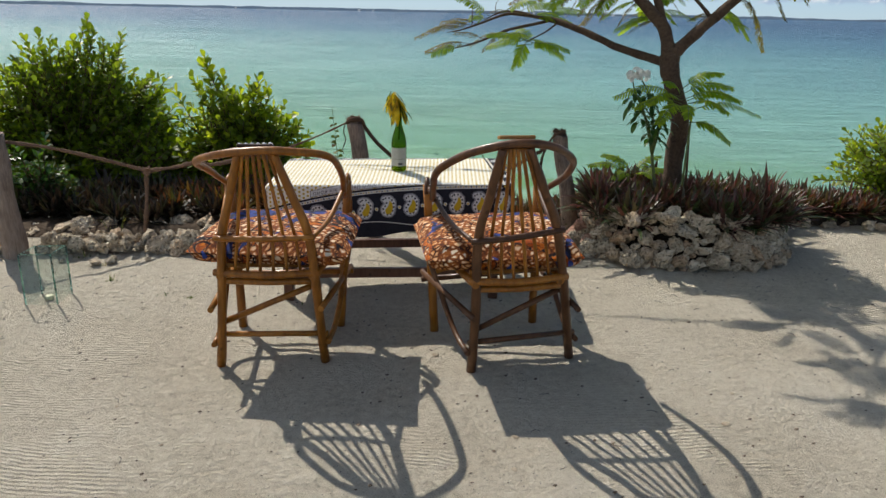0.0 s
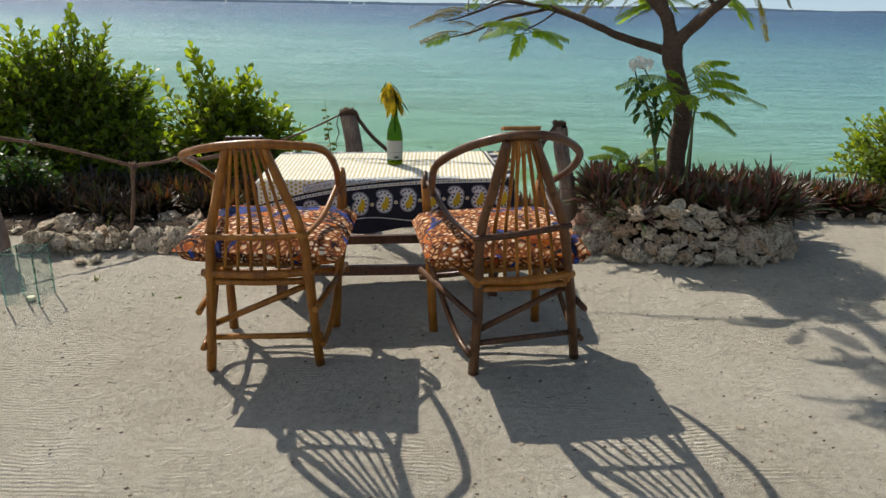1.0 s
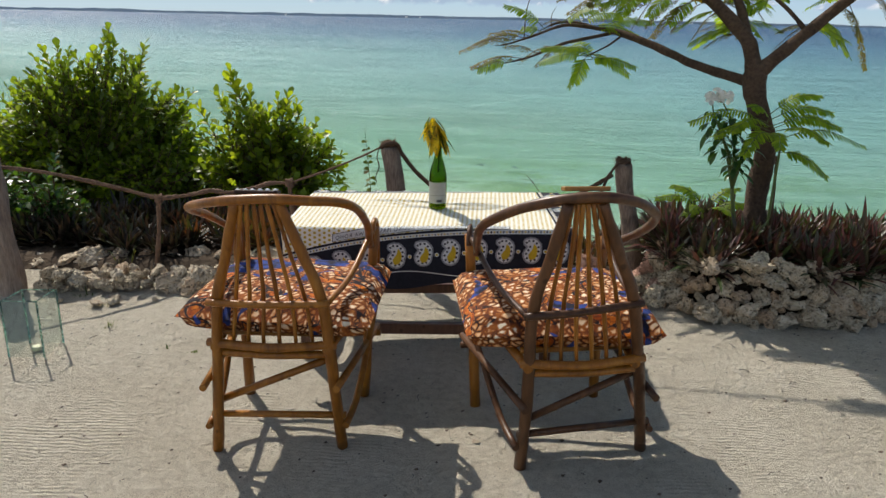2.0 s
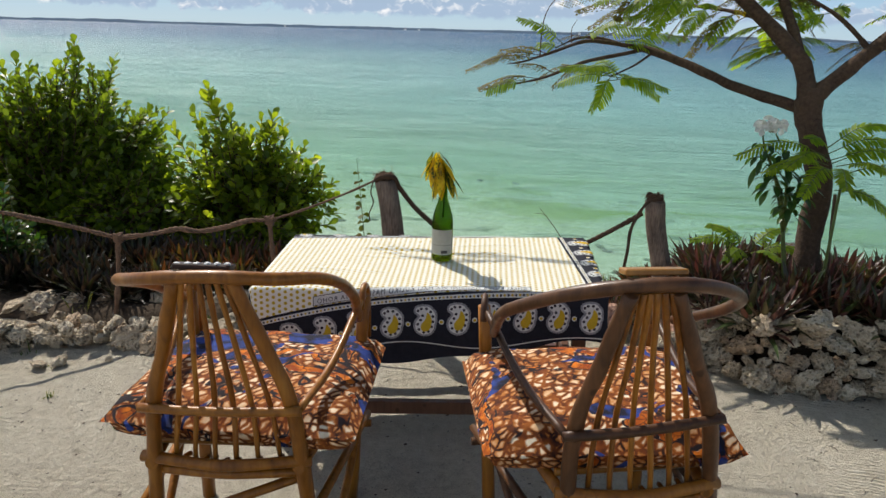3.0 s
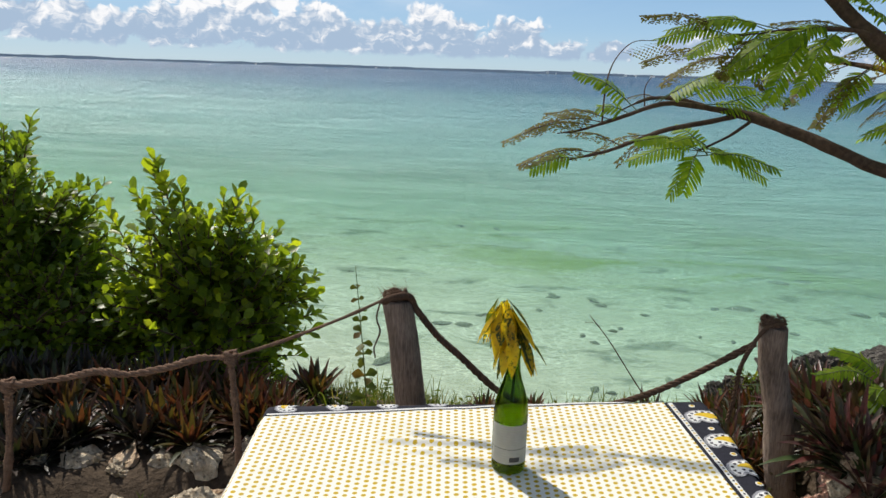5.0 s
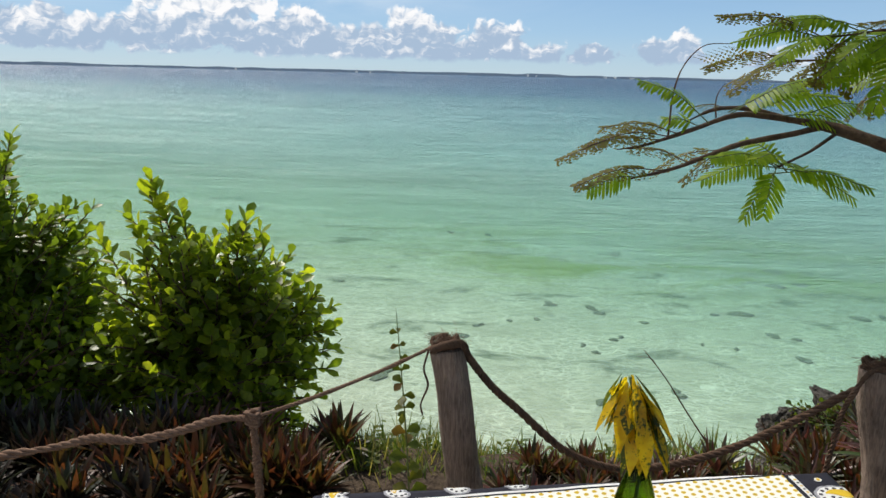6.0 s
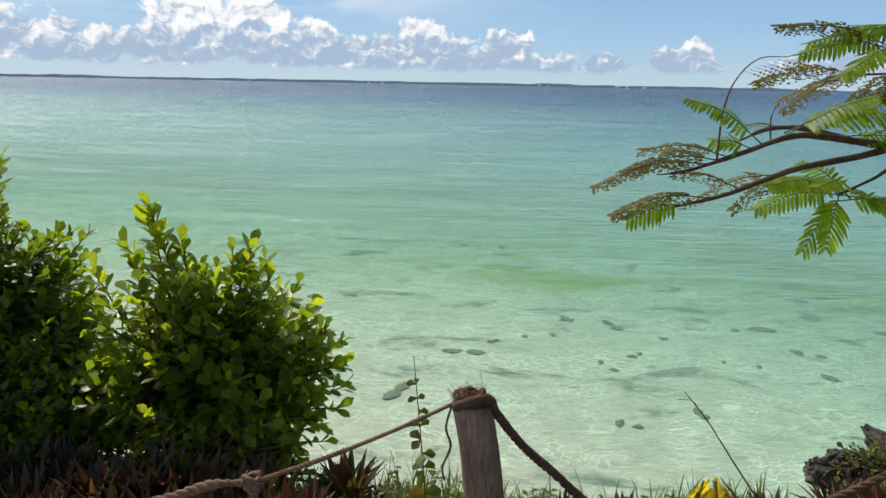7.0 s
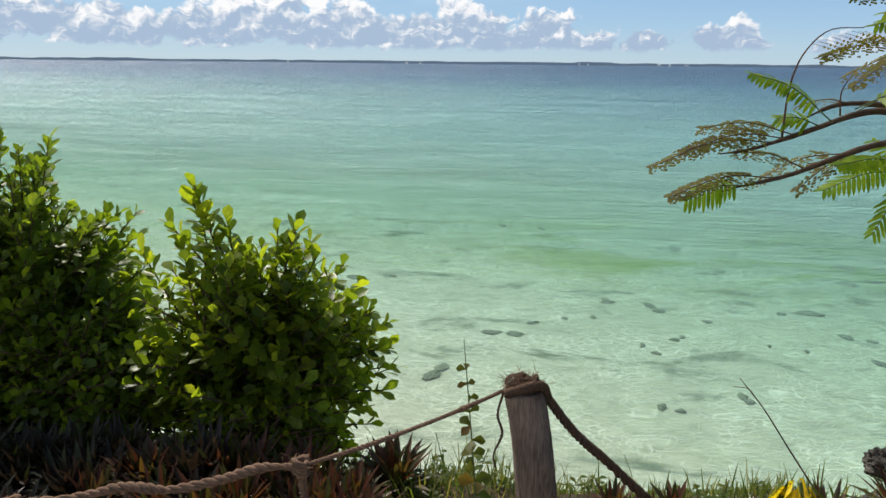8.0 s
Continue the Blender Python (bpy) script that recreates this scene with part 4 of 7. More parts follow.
def cloth_at(p, q, off=0.0):
    """A point of the cloth from its own metres (origin: front left corner of the table top); off: metres out of it."""
    u, v = min(1, max(0, p / CW)), min(1, max(0, q / CD))
    base_ = on_table(u, v)
    ex, ey = p - u * CW, q - v * CD
    right = (T_FR - T_FL).normalized()
    ahead = (T_BL - T_FL).normalized()
    r = 0.014
    over = math.hypot(ex, ey)
    z = TOP
    pos = V(base_.x, base_.y, 0)
    nrm = V(0, 0, 1)
    if over > 1e-6:
        outw = (right * ex + ahead * ey).normalized()
        bend = min(over, r * math.pi / 2)
        a = bend / r
        down = r * (1 - math.cos(a)) + max(0, over - r * math.pi / 2)
        wave = 0.010 * math.sin(p * 13 + q * 11) + 0.014 * fn((p * 4, q * 4, 0), 1.0, 3) + 0.02
        go = r * math.sin(a) + wave * smooth(down, 0.03, 0.28)
        pos += outw * go
        z -= down
        nrm = (V(0, 0, 1) * math.cos(a) + outw * math.sin(a)).normalized()
    else:
        z += 0.0016 * fn((p, q, 0), 9, 2) + 0.0005 * fn((p, q, 0), 23, 6)
        for q0, lo, hi, hgt in ((0.49, 0.27, 0.60, 0.013), (0.445, 0.34, 0.52, 0.010), (0.43, 0.60, 0.95, 0.006), (0.385, 0.25, 0.60, 0.004), (0.20, 0.10, 0.5, 0.003), (0.30, 0.72, 0.98, 0.003), (0.55, 0.6, 1.0, 0.003)):
            z += hgt * math.exp(-((q - q0 - 0.02 * math.sin(p * 9)) / 0.010) ** 2) * smooth(p, lo, lo + 0.1) * (1 - smooth(p, hi - 0.1, hi))
    return V(pos.x, pos.y, z) + nrm * (0.0015 + off)


cloth = thing("tablecloth", (0.02, 3.88, 0.0), "white printed cotton cloth with yellow dots and navy paisley border", "tablecloth")
CLOTH_O = V(0.02, 3.88, 0.0)


def build_cloth():
    us = [("a", i / 6) for i in range(6)] + [("b", i / 70) for i in range(70)] + [("c", i / 6) for i in range(6)] + [("d", i / 8) for i in range(9)]
    vs = [("a", i / 14) for i in range(14)] + [("b", i / 100) for i in range(100)] + [("c", i / 10) for i in range(11)]
    bm = bmesh.new()
    layer = bm.loops.layers.uv.new("cloth")
    grid = {}
    for j, (kv, fv) in enumerate(vs):
        for i, (ku, fu) in enumerate(us):
            v0 = 0.0 if kv == "a" else fv if kv == "b" else 1.0
            rim = CW - 0.048 - 0.066 * v0
            p = {"a": -0.16 + fu * 0.14, "b": -0.02 + fu * (rim + 0.02), "c": rim + fu * (CW - rim), "d": CW + fu * 0.16}[ku]
            u0 = min(1, max(0, p / CW))
            q0, q1, q2, q3 = -hang_front(u0), -field_front(u0), CD - 0.062 * (1 - u0) ** 1.3 + 0.004, CD + 0.14
            q = {"a": q0 + fv * (q1 - q0), "b": q1 + fv * (q2 - q1), "c": q2 + fv * (q3 - q2)}[kv]
            grid[i, j] = (bm.verts.new(cloth_at(p, q) - CLOTH_O), p, q)
    for j in range(len(vs) - 1):
        for i in range(len(us) - 1):
            cs = [grid[i, j], grid[i + 1, j], grid[i + 1, j + 1], grid[i, j + 1]]
            f = bm.faces.new([c[0] for c in cs])
            f.smooth = True
            f.material_index = 0 if us[i][0] == "b" and vs[j][0] == "b" else 1
            for lp, c in zip(f.loops, cs):
                lp[layer].uv = (c[1], c[2])
    part("cloth", bm, (M_CLOTH, M_NAVY), cloth)


build_cloth()


def print_shape(bm, outline, off, mat):
    """A flat printed figure on the cloth; outline: points in its metres."""
    mid = V(sum(p[0] for p in outline) / len(outline), sum(p[1] for p in outline) / len(outline), 0)
    c = bm.verts.new(cloth_at(mid.x, mid.y, off) - CLOTH_O)
    size = max(math.hypot(x - mid.x, y - mid.y) for x, y in outline)
    steps = max(1, min(6, round(size / 0.011)))
    rings = [[bm.verts.new(cloth_at(mid.x + (x - mid.x) * k / steps, mid.y + (y - mid.y) * k / steps, off) - CLOTH_O) for x, y in outline] for k in range(1, steps + 1)]
    m = len(outline)
    for i in range(m):
        fs = [bm.faces.new((c, rings[0][i], rings[0][(i + 1) % m]))]
        fs += [bm.faces.new((a[i], b[i], b[(i + 1) % m], a[(i + 1) % m])) for a, b in zip(rings, rings[1:])]
        for f in fs:
            f.material_index, f.smooth = mat, True


def disc(x, y, r, n=10, wob=0.0):
    return [(x + r * (1 + wob * (k % 2)) * math.cos(2 * math.pi * k / n), y + r * (1 + wob * (k % 2)) * math.sin(2 * math.pi * k / n)) for k in range(n)]


def paisley(x, y, size, turn):
    """Kidney-shaped figure: pale scalloped body, ring of dark rosettes, yellow heart."""
    bm = bmesh.new()
    ca, sa = math.cos(turn), math.sin(turn)

    def put(a, b):
        return (x + (a * ca - b * sa) * size, y + (a * sa + b * ca) * size)

    lobes = ((0.0, -0.14, 0.285), (0.06, 0.0, 0.255), (0.075, 0.12, 0.235), (0.035, 0.215, 0.20), (-0.06, 0.255, 0.165), (-0.135, 0.255, 0.145))
    ox, oy = 0.055, 0.05

    def kidney(k, grow=0.0, fringe=0.0):
        """Outline of the overlapping lobes, each widened by grow, from a point inside them."""
        res = []
        for i in range(k):
            t = 2 * math.pi * i / k
            dx, dy = math.cos(t), math.sin(t)
            far = 0.05
            for cx, cy, r in lobes:
                r = max(0.02, r + grow)
                h = (cx - ox) * dx + (cy - oy) * dy
                gap = (cx - ox) ** 2 + (cy - oy) ** 2 - h * h
                if gap < r * r:
                    far = max(far, h + math.sqrt(r * r - gap))
            far += fringe * (i % 2)
            res.append((ox + far * dx, oy + far * dy))
        return res

    print_shape(bm, [put(a, b) for a, b in kidney(84, 0.0, 0.016)], 0.0020, 3)
    print_shape(bm, [put(a, b) for a, b in kidney(60, -0.045)], 0.0026, 0)
    ring = kidney(96, -0.105)
    total = [0.0]
    for a, b in zip(ring, ring[1:] + ring[:1]):
        total.append(total[-1] + math.hypot(b[0] - a[0], b[1] - a[1]))
    for i in range(13):
        want = total[-1] * (i + 0.5) / 13
        a, b = ring[next(k for k in range(96) if total[k + 1] >= want)]
        print_shape(bm, [put(a + dx, b + dy) for dx, dy in disc(0, 0, 0.034, 10, 0.25)], 0.0032, 1)
        print_shape(bm, [put(a + dx, b + dy) for dx, dy in disc(0, 0, 0.011, 6)], 0.0038, 4)
    core = [(0.0, -0.30), (0.09, -0.26), (0.145, -0.16), (0.165, -0.02), (0.15, 0.09), (0.10, 0.17), (0.045, 0.21), (0.03, 0.14), (0.0, 0.03), (-0.065, -0.06), (-0.11, -0.14), (-0.10, -0.23), (-0.06, -0.285)]
    core = [(p.x + 0.012, p.y) for p in spline([V(a, b, 0) for a, b in core + core[:1]], 52)[:-1]]
    print_shape(bm, [put(a, b) for a, b in core], 0.0033, 2)
    part("paisley_print", bm, (M_WHITEPRINT, M_NAVY, M_YELLOWPRINT, M_FRINGE, M_ROSETTE), cloth)


def spot(x, y, r):
    bm = bmesh.new()
    print_shape(bm, disc(x, y, r, 14), 0.0022, 0)
    print_shape(bm, disc(x, y, r * 0.62, 12), 0.0030, 1)
    part("spot_print", bm, (M_WHITEPRINT, M_YELLOWPRINT), cloth)


def band(pts, half, off, mats, name="stripe_print"):
    """A printed stripe along pts in the cloth's metres."""
    bm = bmesh.new()
    prev = None
    for i, (x, y) in enumerate(pts):
        a, b = pts[max(i - 1, 0)], pts[min(i + 1, len(pts) - 1)]
        d = V(b[0] - a[0], b[1] - a[1], 0).normalized()
        row = [bm.verts.new(cloth_at(x - d.y * s * half, y + d.x * s * half, off) - CLOTH_O) for s in (-1, 1)]
        if prev:
            bm.faces.new((prev[0], row[0], row[1], prev[1])).smooth = True
        prev = row
    part(name, bm, mats, cloth)


def front_line(down, lo=-0.02, hi=CW - 0.045, n=60):
    return [(lo + (hi - lo) * i / n, -field_front(max(0, min(1, (lo + (hi - lo) * i / n) / CW))) - down) for i in range(n + 1)]


# front border, from the field down
band(front_line(0.017), 0.0075, 0.0020, M_WHITEPRINT)
for i in range(92):
    x = -0.015 + i * 0.0131
    bm = bmesh.new()
    print_shape(bm, disc(x, -field_front(max(0, min(1, x / CW))) - 0.017, 0.0042, 6), 0.0030, 0)
    part("dot_print", bm, M_YELLOWPRINT if i % 2 else M_NAVY, cloth)
for i in range(11):
    x = 1.1655 - i * 0.115
    y = -field_front(min(1, x / CW)) - 0.096
    paisley(x, y, 0.136, 0.0)
    if i:
        spot(x + 0.0575, y - 0.004, 0.0090)
band([(x, y - 0.018 * math.sin(x * 9.0 + 0.6)) for x, y in front_line(0.185, -0.02, CW)], 0.0018, 0.0022, M_WHITEPRINT)


# right border, on the table
def rim_at(q):
    return CW - 0.048 - 0.066 * min(1, max(0, q / CD))


band([(rim_at(q) + 0.016, q) for q in [-0.004 + 0.70 * i / 40 for i in range(41)]], 0.0065, 0.0020, M_WHITEPRINT)
for i in range(50):
    q = i * 0.0138
    bm = bmesh.new()
    print_shape(bm, disc(rim_at(q) + 0.016, q, 0.0038, 6), 0.0030, 0)
    part("dot_print", bm, M_YELLOWPRINT if i % 2 else M_NAVY, cloth)
for i in range(5):
    q = 0.060 + i * 0.136
    paisley(rim_at(q) + 0.080, q, 0.128, math.pi / 2)
    spot(rim_at(q + 0.068) + 0.072, q + 0.068, 0.009)
# back border
def back_at(x):
    return CD - 0.062 * (1 - min(1, max(0, x / CW))) ** 1.3


for i in range(4):
    x = 0.045 + i * 0.135
    paisley(x, back_at(x) + 0.062, 0.100, math.pi)
band([(x, back_at(x) + 0.012) for x in [i * 1.1 / 40 for i in range(41)]], 0.0045, 0.0020, M_WHITEPRINT)


def woven_words():
    """The proverb on the hem, seen from the cloth's reverse."""
    cu = bpy.data.curves.new("words", "FONT")
    cu.body = "KHERI KUWA MASIKINI WA MALI KULIKO MASIKINI WA ROHO"
    cu.size, cu.space_character, cu.align_x = 0.030, 1.22, "LEFT"
    tmp = new("words", cu)
    dg = bpy.context.evaluated_depsgraph_get()
    me = bpy.data.meshes.new_from_object(tmp.evaluated_get(dg))
    bpy.data.objects.remove(tmp)
    bm = bmesh.new()
    bm.from_mesh(me)
    bpy.data.meshes.remove(me)
    bmesh.ops.triangulate(bm, faces=bm.faces)
    for _ in range(2):
        bmesh.ops.subdivide_edges(bm, edges=[e for e in bm.edges if e.calc_length() > 0.008], cuts=1)
        bmesh.ops.triangulate(bm, faces=bm.faces)
    width = max(v.co.x for v in bm.verts)
    lo, hi = 0.222, 0.940
    for v in bm.verts:
        p = hi - v.co.x / width * (hi - lo)
        v.co = cloth_at(p, -field_front(p / CW) + 0.0105 + v.co.y * 0.80, 0.0034) - CLOTH_O
    part("word_print", bm, M_NAVY, cloth)
    up_ = [(lo - 0.014 + (hi - lo + 0.028) * i / 50, 0) for i in range(51)]
    for k in range(5):
        band([(x, -field_front(x / CW) + 0.0078 + 0.0066 * k) for x, _ in up_], 0.0034, 0.0018, M_WHITEPRINT, "text_ground")
    band([(x, -field_front(x / CW) + 0.0375) for x, _ in up_], 0.0011, 0.0026, M_NAVY)
    band([(x, -field_front(x / CW) + 0.0045) for x, _ in up_], 0.0011, 0.0026, M_NAVY)
    for x in (lo - 0.014, hi + 0.014):
        band([(x, -field_front(x / CW) + 0.0045 + 0.033 * i / 4) for i in range(5)], 0.0011, 0.0020, M_NAVY)


woven_words()


# ---------------------------------------------------------------- bottle with leaves, lantern
def lathe(bm, profile, seg=28, mat=0, close=False):
    rings = []
    for r, z in profile:
        rings.append([bm.verts.new((r * math.cos(2 * math.pi * k / seg), r * math.sin(2 * math.pi * k / seg), z)) for k in range(seg)])
    for a, b in zip(rings, rings[1:]):
        for k in range(seg):
            f = bm.faces.new((a[k], a[(k + 1) % seg], b[(k + 1) % seg], b[k]))
            f.smooth, f.material_index = True, mat
    if close:
        bm.faces.new(rings[0][::-1]).material_index = mat
        bm.faces.new(rings[-1]).material_index = mat
    return rings


BOTTLE = V(0.043, 3.886, TOP + 0.003)


def build_bottle():
    root = thing("wine_bottle", BOTTLE, "green glass wine bottle with a pale label, used as vase", "bottle")
    outer = [(0.012, 0.006), (0.030, 0.001), (0.0385, 0.003), (0.0405, 0.010), (0.0408, 0.08), (0.0405, 0.150), (0.0375, 0.175), (0.030, 0.203), (0.0215, 0.228), (0.0165, 0.250), (0.0148, 0.285), (0.0162, 0.287), (0.0162, 0.300), (0.0145, 0.303)]
    inner = [(0.0115, 0.300), (0.0118, 0.285), (0.0135, 0.250), (0.0185, 0.228), (0.027, 0.203), (0.0345, 0.175), (0.0375, 0.150), (0.0378, 0.08), (0.0375, 0.014), (0.028, 0.010), (0.012, 0.018)]
    bm = bmesh.new()
    lathe(bm, outer + inner, 32, close=True)
    bmesh.ops.recalc_face_normals(bm, faces=bm.faces)
    glass = part("glass_body", bm, M_BOTTLE, root)
    bm = bmesh.new()
    n = 22
    ca = math.atan2(-1.9, -0.05)
    rows = []
    for k in range(n + 1):
        a = ca - 1.25 + 2.5 * k / n
        rows.append([bm.verts.new((0.0413 * math.cos(a), 0.0413 * math.sin(a), z)) for z in (0.030, 0.128)])
    for a, b in zip(rows, rows[1:]):
        bm.faces.new((a[0], b[0], b[1], a[1])).smooth = True
    label = part("label", bm, M_PAPER, root, "pale grey paper label with small dark print")

    def mark(a0, a1, z0, z1, mat):
        bm = bmesh.new()
        rows = []
        for k in range(9):
            a = ca + a0 + (a1 - a0) * k / 8
            rows.append([bm.verts.new((0.0417 * math.cos(a), 0.0417 * math.sin(a), z)) for z in (z0, z1)])
        for a, b in zip(rows, rows[1:]):
            bm.faces.new((a[0], b[0], b[1], a[1]))
        part("label_print", bm, mat, label)

    mark(-1.2, 1.2, 0.067, 0.0685, M_INK)
    mark(0.02, 0.62, 0.036, 0.048, M_INK)
    for i in range(7):
        mark(-1.0, rng.uniform(0.3, 0.75), 0.119 - i * 0.0066, 0.1205 - i * 0.0066, M_INKGREY)
    for i in range(4):
        mark(-1.05, rng.uniform(-0.2, 0.0), 0.0615 - i * 0.006, 0.063 - i * 0.006, M_INKGREY)
    # croton leaves hang round the neck
    bunch = thing("croton_leaves", BOTTLE + V(0, 0, 0.30), "bunch of drooping yellow and green speckled croton leaves", "leaves")
    o = BOTTLE + V(0, 0, 0.30)
    bm = bmesh.new()
    tube(bm, spline([(0, 0, -0.13), (0.004, 0, 0.0), (-0.012, 0, 0.06), (-0.03, 0, 0.118)], 8), [0.004, 0.003], 6)
    part("stem", bm, M_STEM, bunch)
    r2 = random.Random(5)
    for i in range(52):
        a = 2.4 * i + r2.uniform(-.3, .3)
        lvl = 1 - i / 52
        top = V(-0.034 + 0.040 * (1 - lvl) + 0.012 * math.cos(a), 0.012 * math.sin(a), 0.040 + 0.082 * lvl)
        spread = r2.uniform(0.12, 0.50) if i % 6 else r2.uniform(0.5, 0.8)
        d = V(math.cos(a) * spread + 0.06, math.sin(a) * spread, -1.0)
        bm = bmesh.new()
        blade(bm, top, d, V(math.cos(a), math.sin(a), 0.5), r2.uniform(0.085, 0.130) * (1.0 if i % 5 else 0.85), r2.uniform(0.024, 0.036), 0.1, 0.3, 6, 0.45)
        part("leaf", bm, M_CROTON, bunch)


build_bottle()


def build_lantern():
    c = [V(-1.811, 3.351, 0), V(-1.657, 3.370, 0), V(-1.666, 3.524, 0), V(-1.812, 3.498, 0)]
    o = sum(c, V(0, 0, 0)) / 4
    root = thing("glass_lantern", o, "open square lantern of clear greenish glass panes on the sand", "lantern")
    h = 0.268
    for i in range(4):
        a, b = c[i] - o, c[(i + 1) % 4] - o
        d = (b - a).normalized()
        nrm = V(d.y, -d.x, 0)
        a, b = a + d * (0.0052 if i % 2 else 0.0), b - d * (0.0052 if i % 2 else 0.0)
        bm = bmesh.new()
        vs = [bm.verts.new(p + q_ + V(0, 0, z)) for z in (0.002, h) for p, q_ in ((a, V(0, 0, 0)), (b, V(0, 0, 0)), (b, -nrm * 0.005), (a, -nrm * 0.005))]
        for f in ((0, 1, 5, 4), (2, 3, 7, 6), (1, 2, 6, 5), (3, 0, 4, 7), (4, 5, 6, 7), (3, 2, 1, 0)):
            bm.faces.new([vs[x] for x in f])
        pane = part("glass_pane", bm, M_PANE, root)
        pane.visible_shadow = False
        bm = bmesh.new()
        tube(bm, [a - nrm * 0.0025 - d * 0.003 + V(0, 0, 0.002), a - nrm * 0.0025 - d * 0.003 + V(0, 0, h)], 0.0040, 4)
        part("pane_edge", bm, M_PANE_EDGE, pane, "sea-green cut edge of the glass")
        bm = bmesh.new()
        tube(bm, [a - nrm * 0.0025 + V(0, 0, h + 0.0022), b - nrm * 0.0025 + V(0, 0, h + 0.0022)], 0.0022, 4)
        part("pane_rim", bm, M_PANE_EDGE, pane, "sea-green top edge of the glass")
    bm = bmesh.new()
    lathe(bm, [(0.0, 0.006), (0.019, 0.004), (0.020, 0.008), (0.020, 0.022), (0.018, 0.024), (0.003, 0.020)], 18)
    part("candle", bm, M_WICK, root, "stub of a pale yellow candle")


build_lantern()


# ---------------------------------------------------------------- rope fence
def fence_post(foot, top, r, seed, label):
    foot, top = Vector(foot), Vector(top)
    root = thing("fence_post", foot, label, "post", "posts of the rope fence")
    n, seg = 40, 44
    bm = bmesh.new()
    rings = []
    ax = top - foot
    for i in range(n + 1):
        t = i / n
        c = ax * t + V(0.012 * fn((t * 3, seed, 0), 1.0), 0.012 * fn((t * 3, seed, 5), 1.0), -0.06 * (1 - t))
        ring = []
        for k in range(seg):
            a = 2 * math.pi * k / seg
            rr = r * (1.10 - 0.12 * t + 0.10 * fn((math.cos(a) * 1.4, math.sin(a) * 1.4, t * 1.6 + seed), 1.0) + 0.09 * fn((math.cos(a) * 7, math.sin(a) * 7, t * 2.4 + seed), 1.0) + 0.06 * fn((math.cos(a) * 16, math.sin(a) * 16, t * 7 + seed), 1.0))
            ring.append(bm.verts.new(c + V(math.cos(a) * rr, math.sin(a) * rr, 0.016 * fn((math.cos(a), math.sin(a), seed), 1.0) * (t > 0.99))))
        rings.append(ring)
    for a, b in zip(rings, rings[1:]):
        for k in range(seg):
            bm.faces.new((a[k], a[(k + 1) % seg], b[(k + 1) % seg], b[k])).smooth = True
    bm.faces.new(rings[-1])
    part("trunk", bm, M_POST, root)
    return root


fence_post((-0.200, 4.745, 0), (-0.335, 4.760, 0.772), 0.052, 1.0, "weathered grey wooden post, leaning, with rope tied on top")
fence_post((1.165, 4.885, 0), (1.020, 4.865, 0.706), 0.050, 2.0, "weathered grey wooden post with rope looped over its top")
fence_post((-2.315, 4.10, 0), (-2.345, 4.10, 0.745), 0.064, 3.0, "thick weathered grey wooden post beside the stone edging")


def rope(name, pts, r, material, label, strands=3, pitch=0.055, n=90, parent=None, lump=0.0):
    """A laid rope: strands wound round one another along pts."""
    line = spline(pts, n)
    length = sum((b - a).length for a, b in zip(line, line[1:]))
    bm = bmesh.new()
    tan = [(line[min(i + 1, n)] - line[max(i - 1, 0)]).normalized() for i in range(n + 1)]
    side = tan[0].orthogonal().normalized()
    frames = []
    for i in range(n + 1):
        side = (side - tan[i] * side.dot(tan[i])).normalized()
        frames.append((side.copy(), tan[i].cross(side)))
    o = line[0].copy()
    for s in range(strands):
        path, rad = [], []
        for i in range(n + 1):
            a = 2 * math.pi * (s / strands + i / n * length / pitch)
            rr = r * (1 + lump * fn(line[i], 14, 3))
            path.append(line[i] - o + frames[i][0] * (math.cos(a) * rr * 0.52) + frames[i][1] * (math.sin(a) * rr * 0.52))
            rad.append(rr * 0.56)
        tube(bm, path, rad, 6, 0.15)
    ob = part(name, bm, material, parent)
    if parent is None:
        ob.matrix_basis = Matrix.Translation(o)
        tagged(ob, label, "rope", "ropes of the fence")
    return ob


KNOT1, KNOT2 = V(-1.665, 4.57, 0.447), V(-0.915, 4.69, 0.546)
rope("fence_rope", [(-2.335, 4.12, 0.70), (-2.12, 4.27, 0.64), (-1.88, 4.43, 0.545), KNOT1], 0.0105, M_ROPE, "frayed brown coir rope sagging from the thick post", n=150, lump=0.3)
rope("fence_rope", [KNOT1, (-1.49, 4.60, 0.471), (-1.37, 4.615, 0.498), (-1.26, 4.63, 0.488), (-1.13, 4.65, 0.512), (-1.02, 4.67, 0.545), KNOT2], 0.0130, M_ROPE, "thick knotted brown coir rope between two stakes", n=170, lump=0.55, pitch=0.09)
rope("fence_rope", [KNOT2, (-0.72, 4.71, 0.616), (-0.52, 4.735, 0.70), (-0.345, 4.755, 0.786)], 0.0062, M_ROPE, "thin brown coir rope drawn up to the post", n=150, lump=0.3, pitch=0.04)
rope("fence_rope", [(-0.375, 4.72, 0.772), (-0.335, 4.70, 0.797), (-0.285, 4.74, 0.787), (-0.262, 4.78, 0.728), (-0.19, 4.80, 0.63), (-0.10, 4.81, 0.546), (0.06, 4.83, 0.40), (0.235, 4.84, 0.338), (0.43, 4.85, 0.36), (0.605, 4.855, 0.422), (0.78, 4.86, 0.516), (0.965, 4.86, 0.636)], 0.0125, M_ROPE_DARK, "dark twisted rope sagging between two posts", n=260, pitch=0.062, lump=0.15)
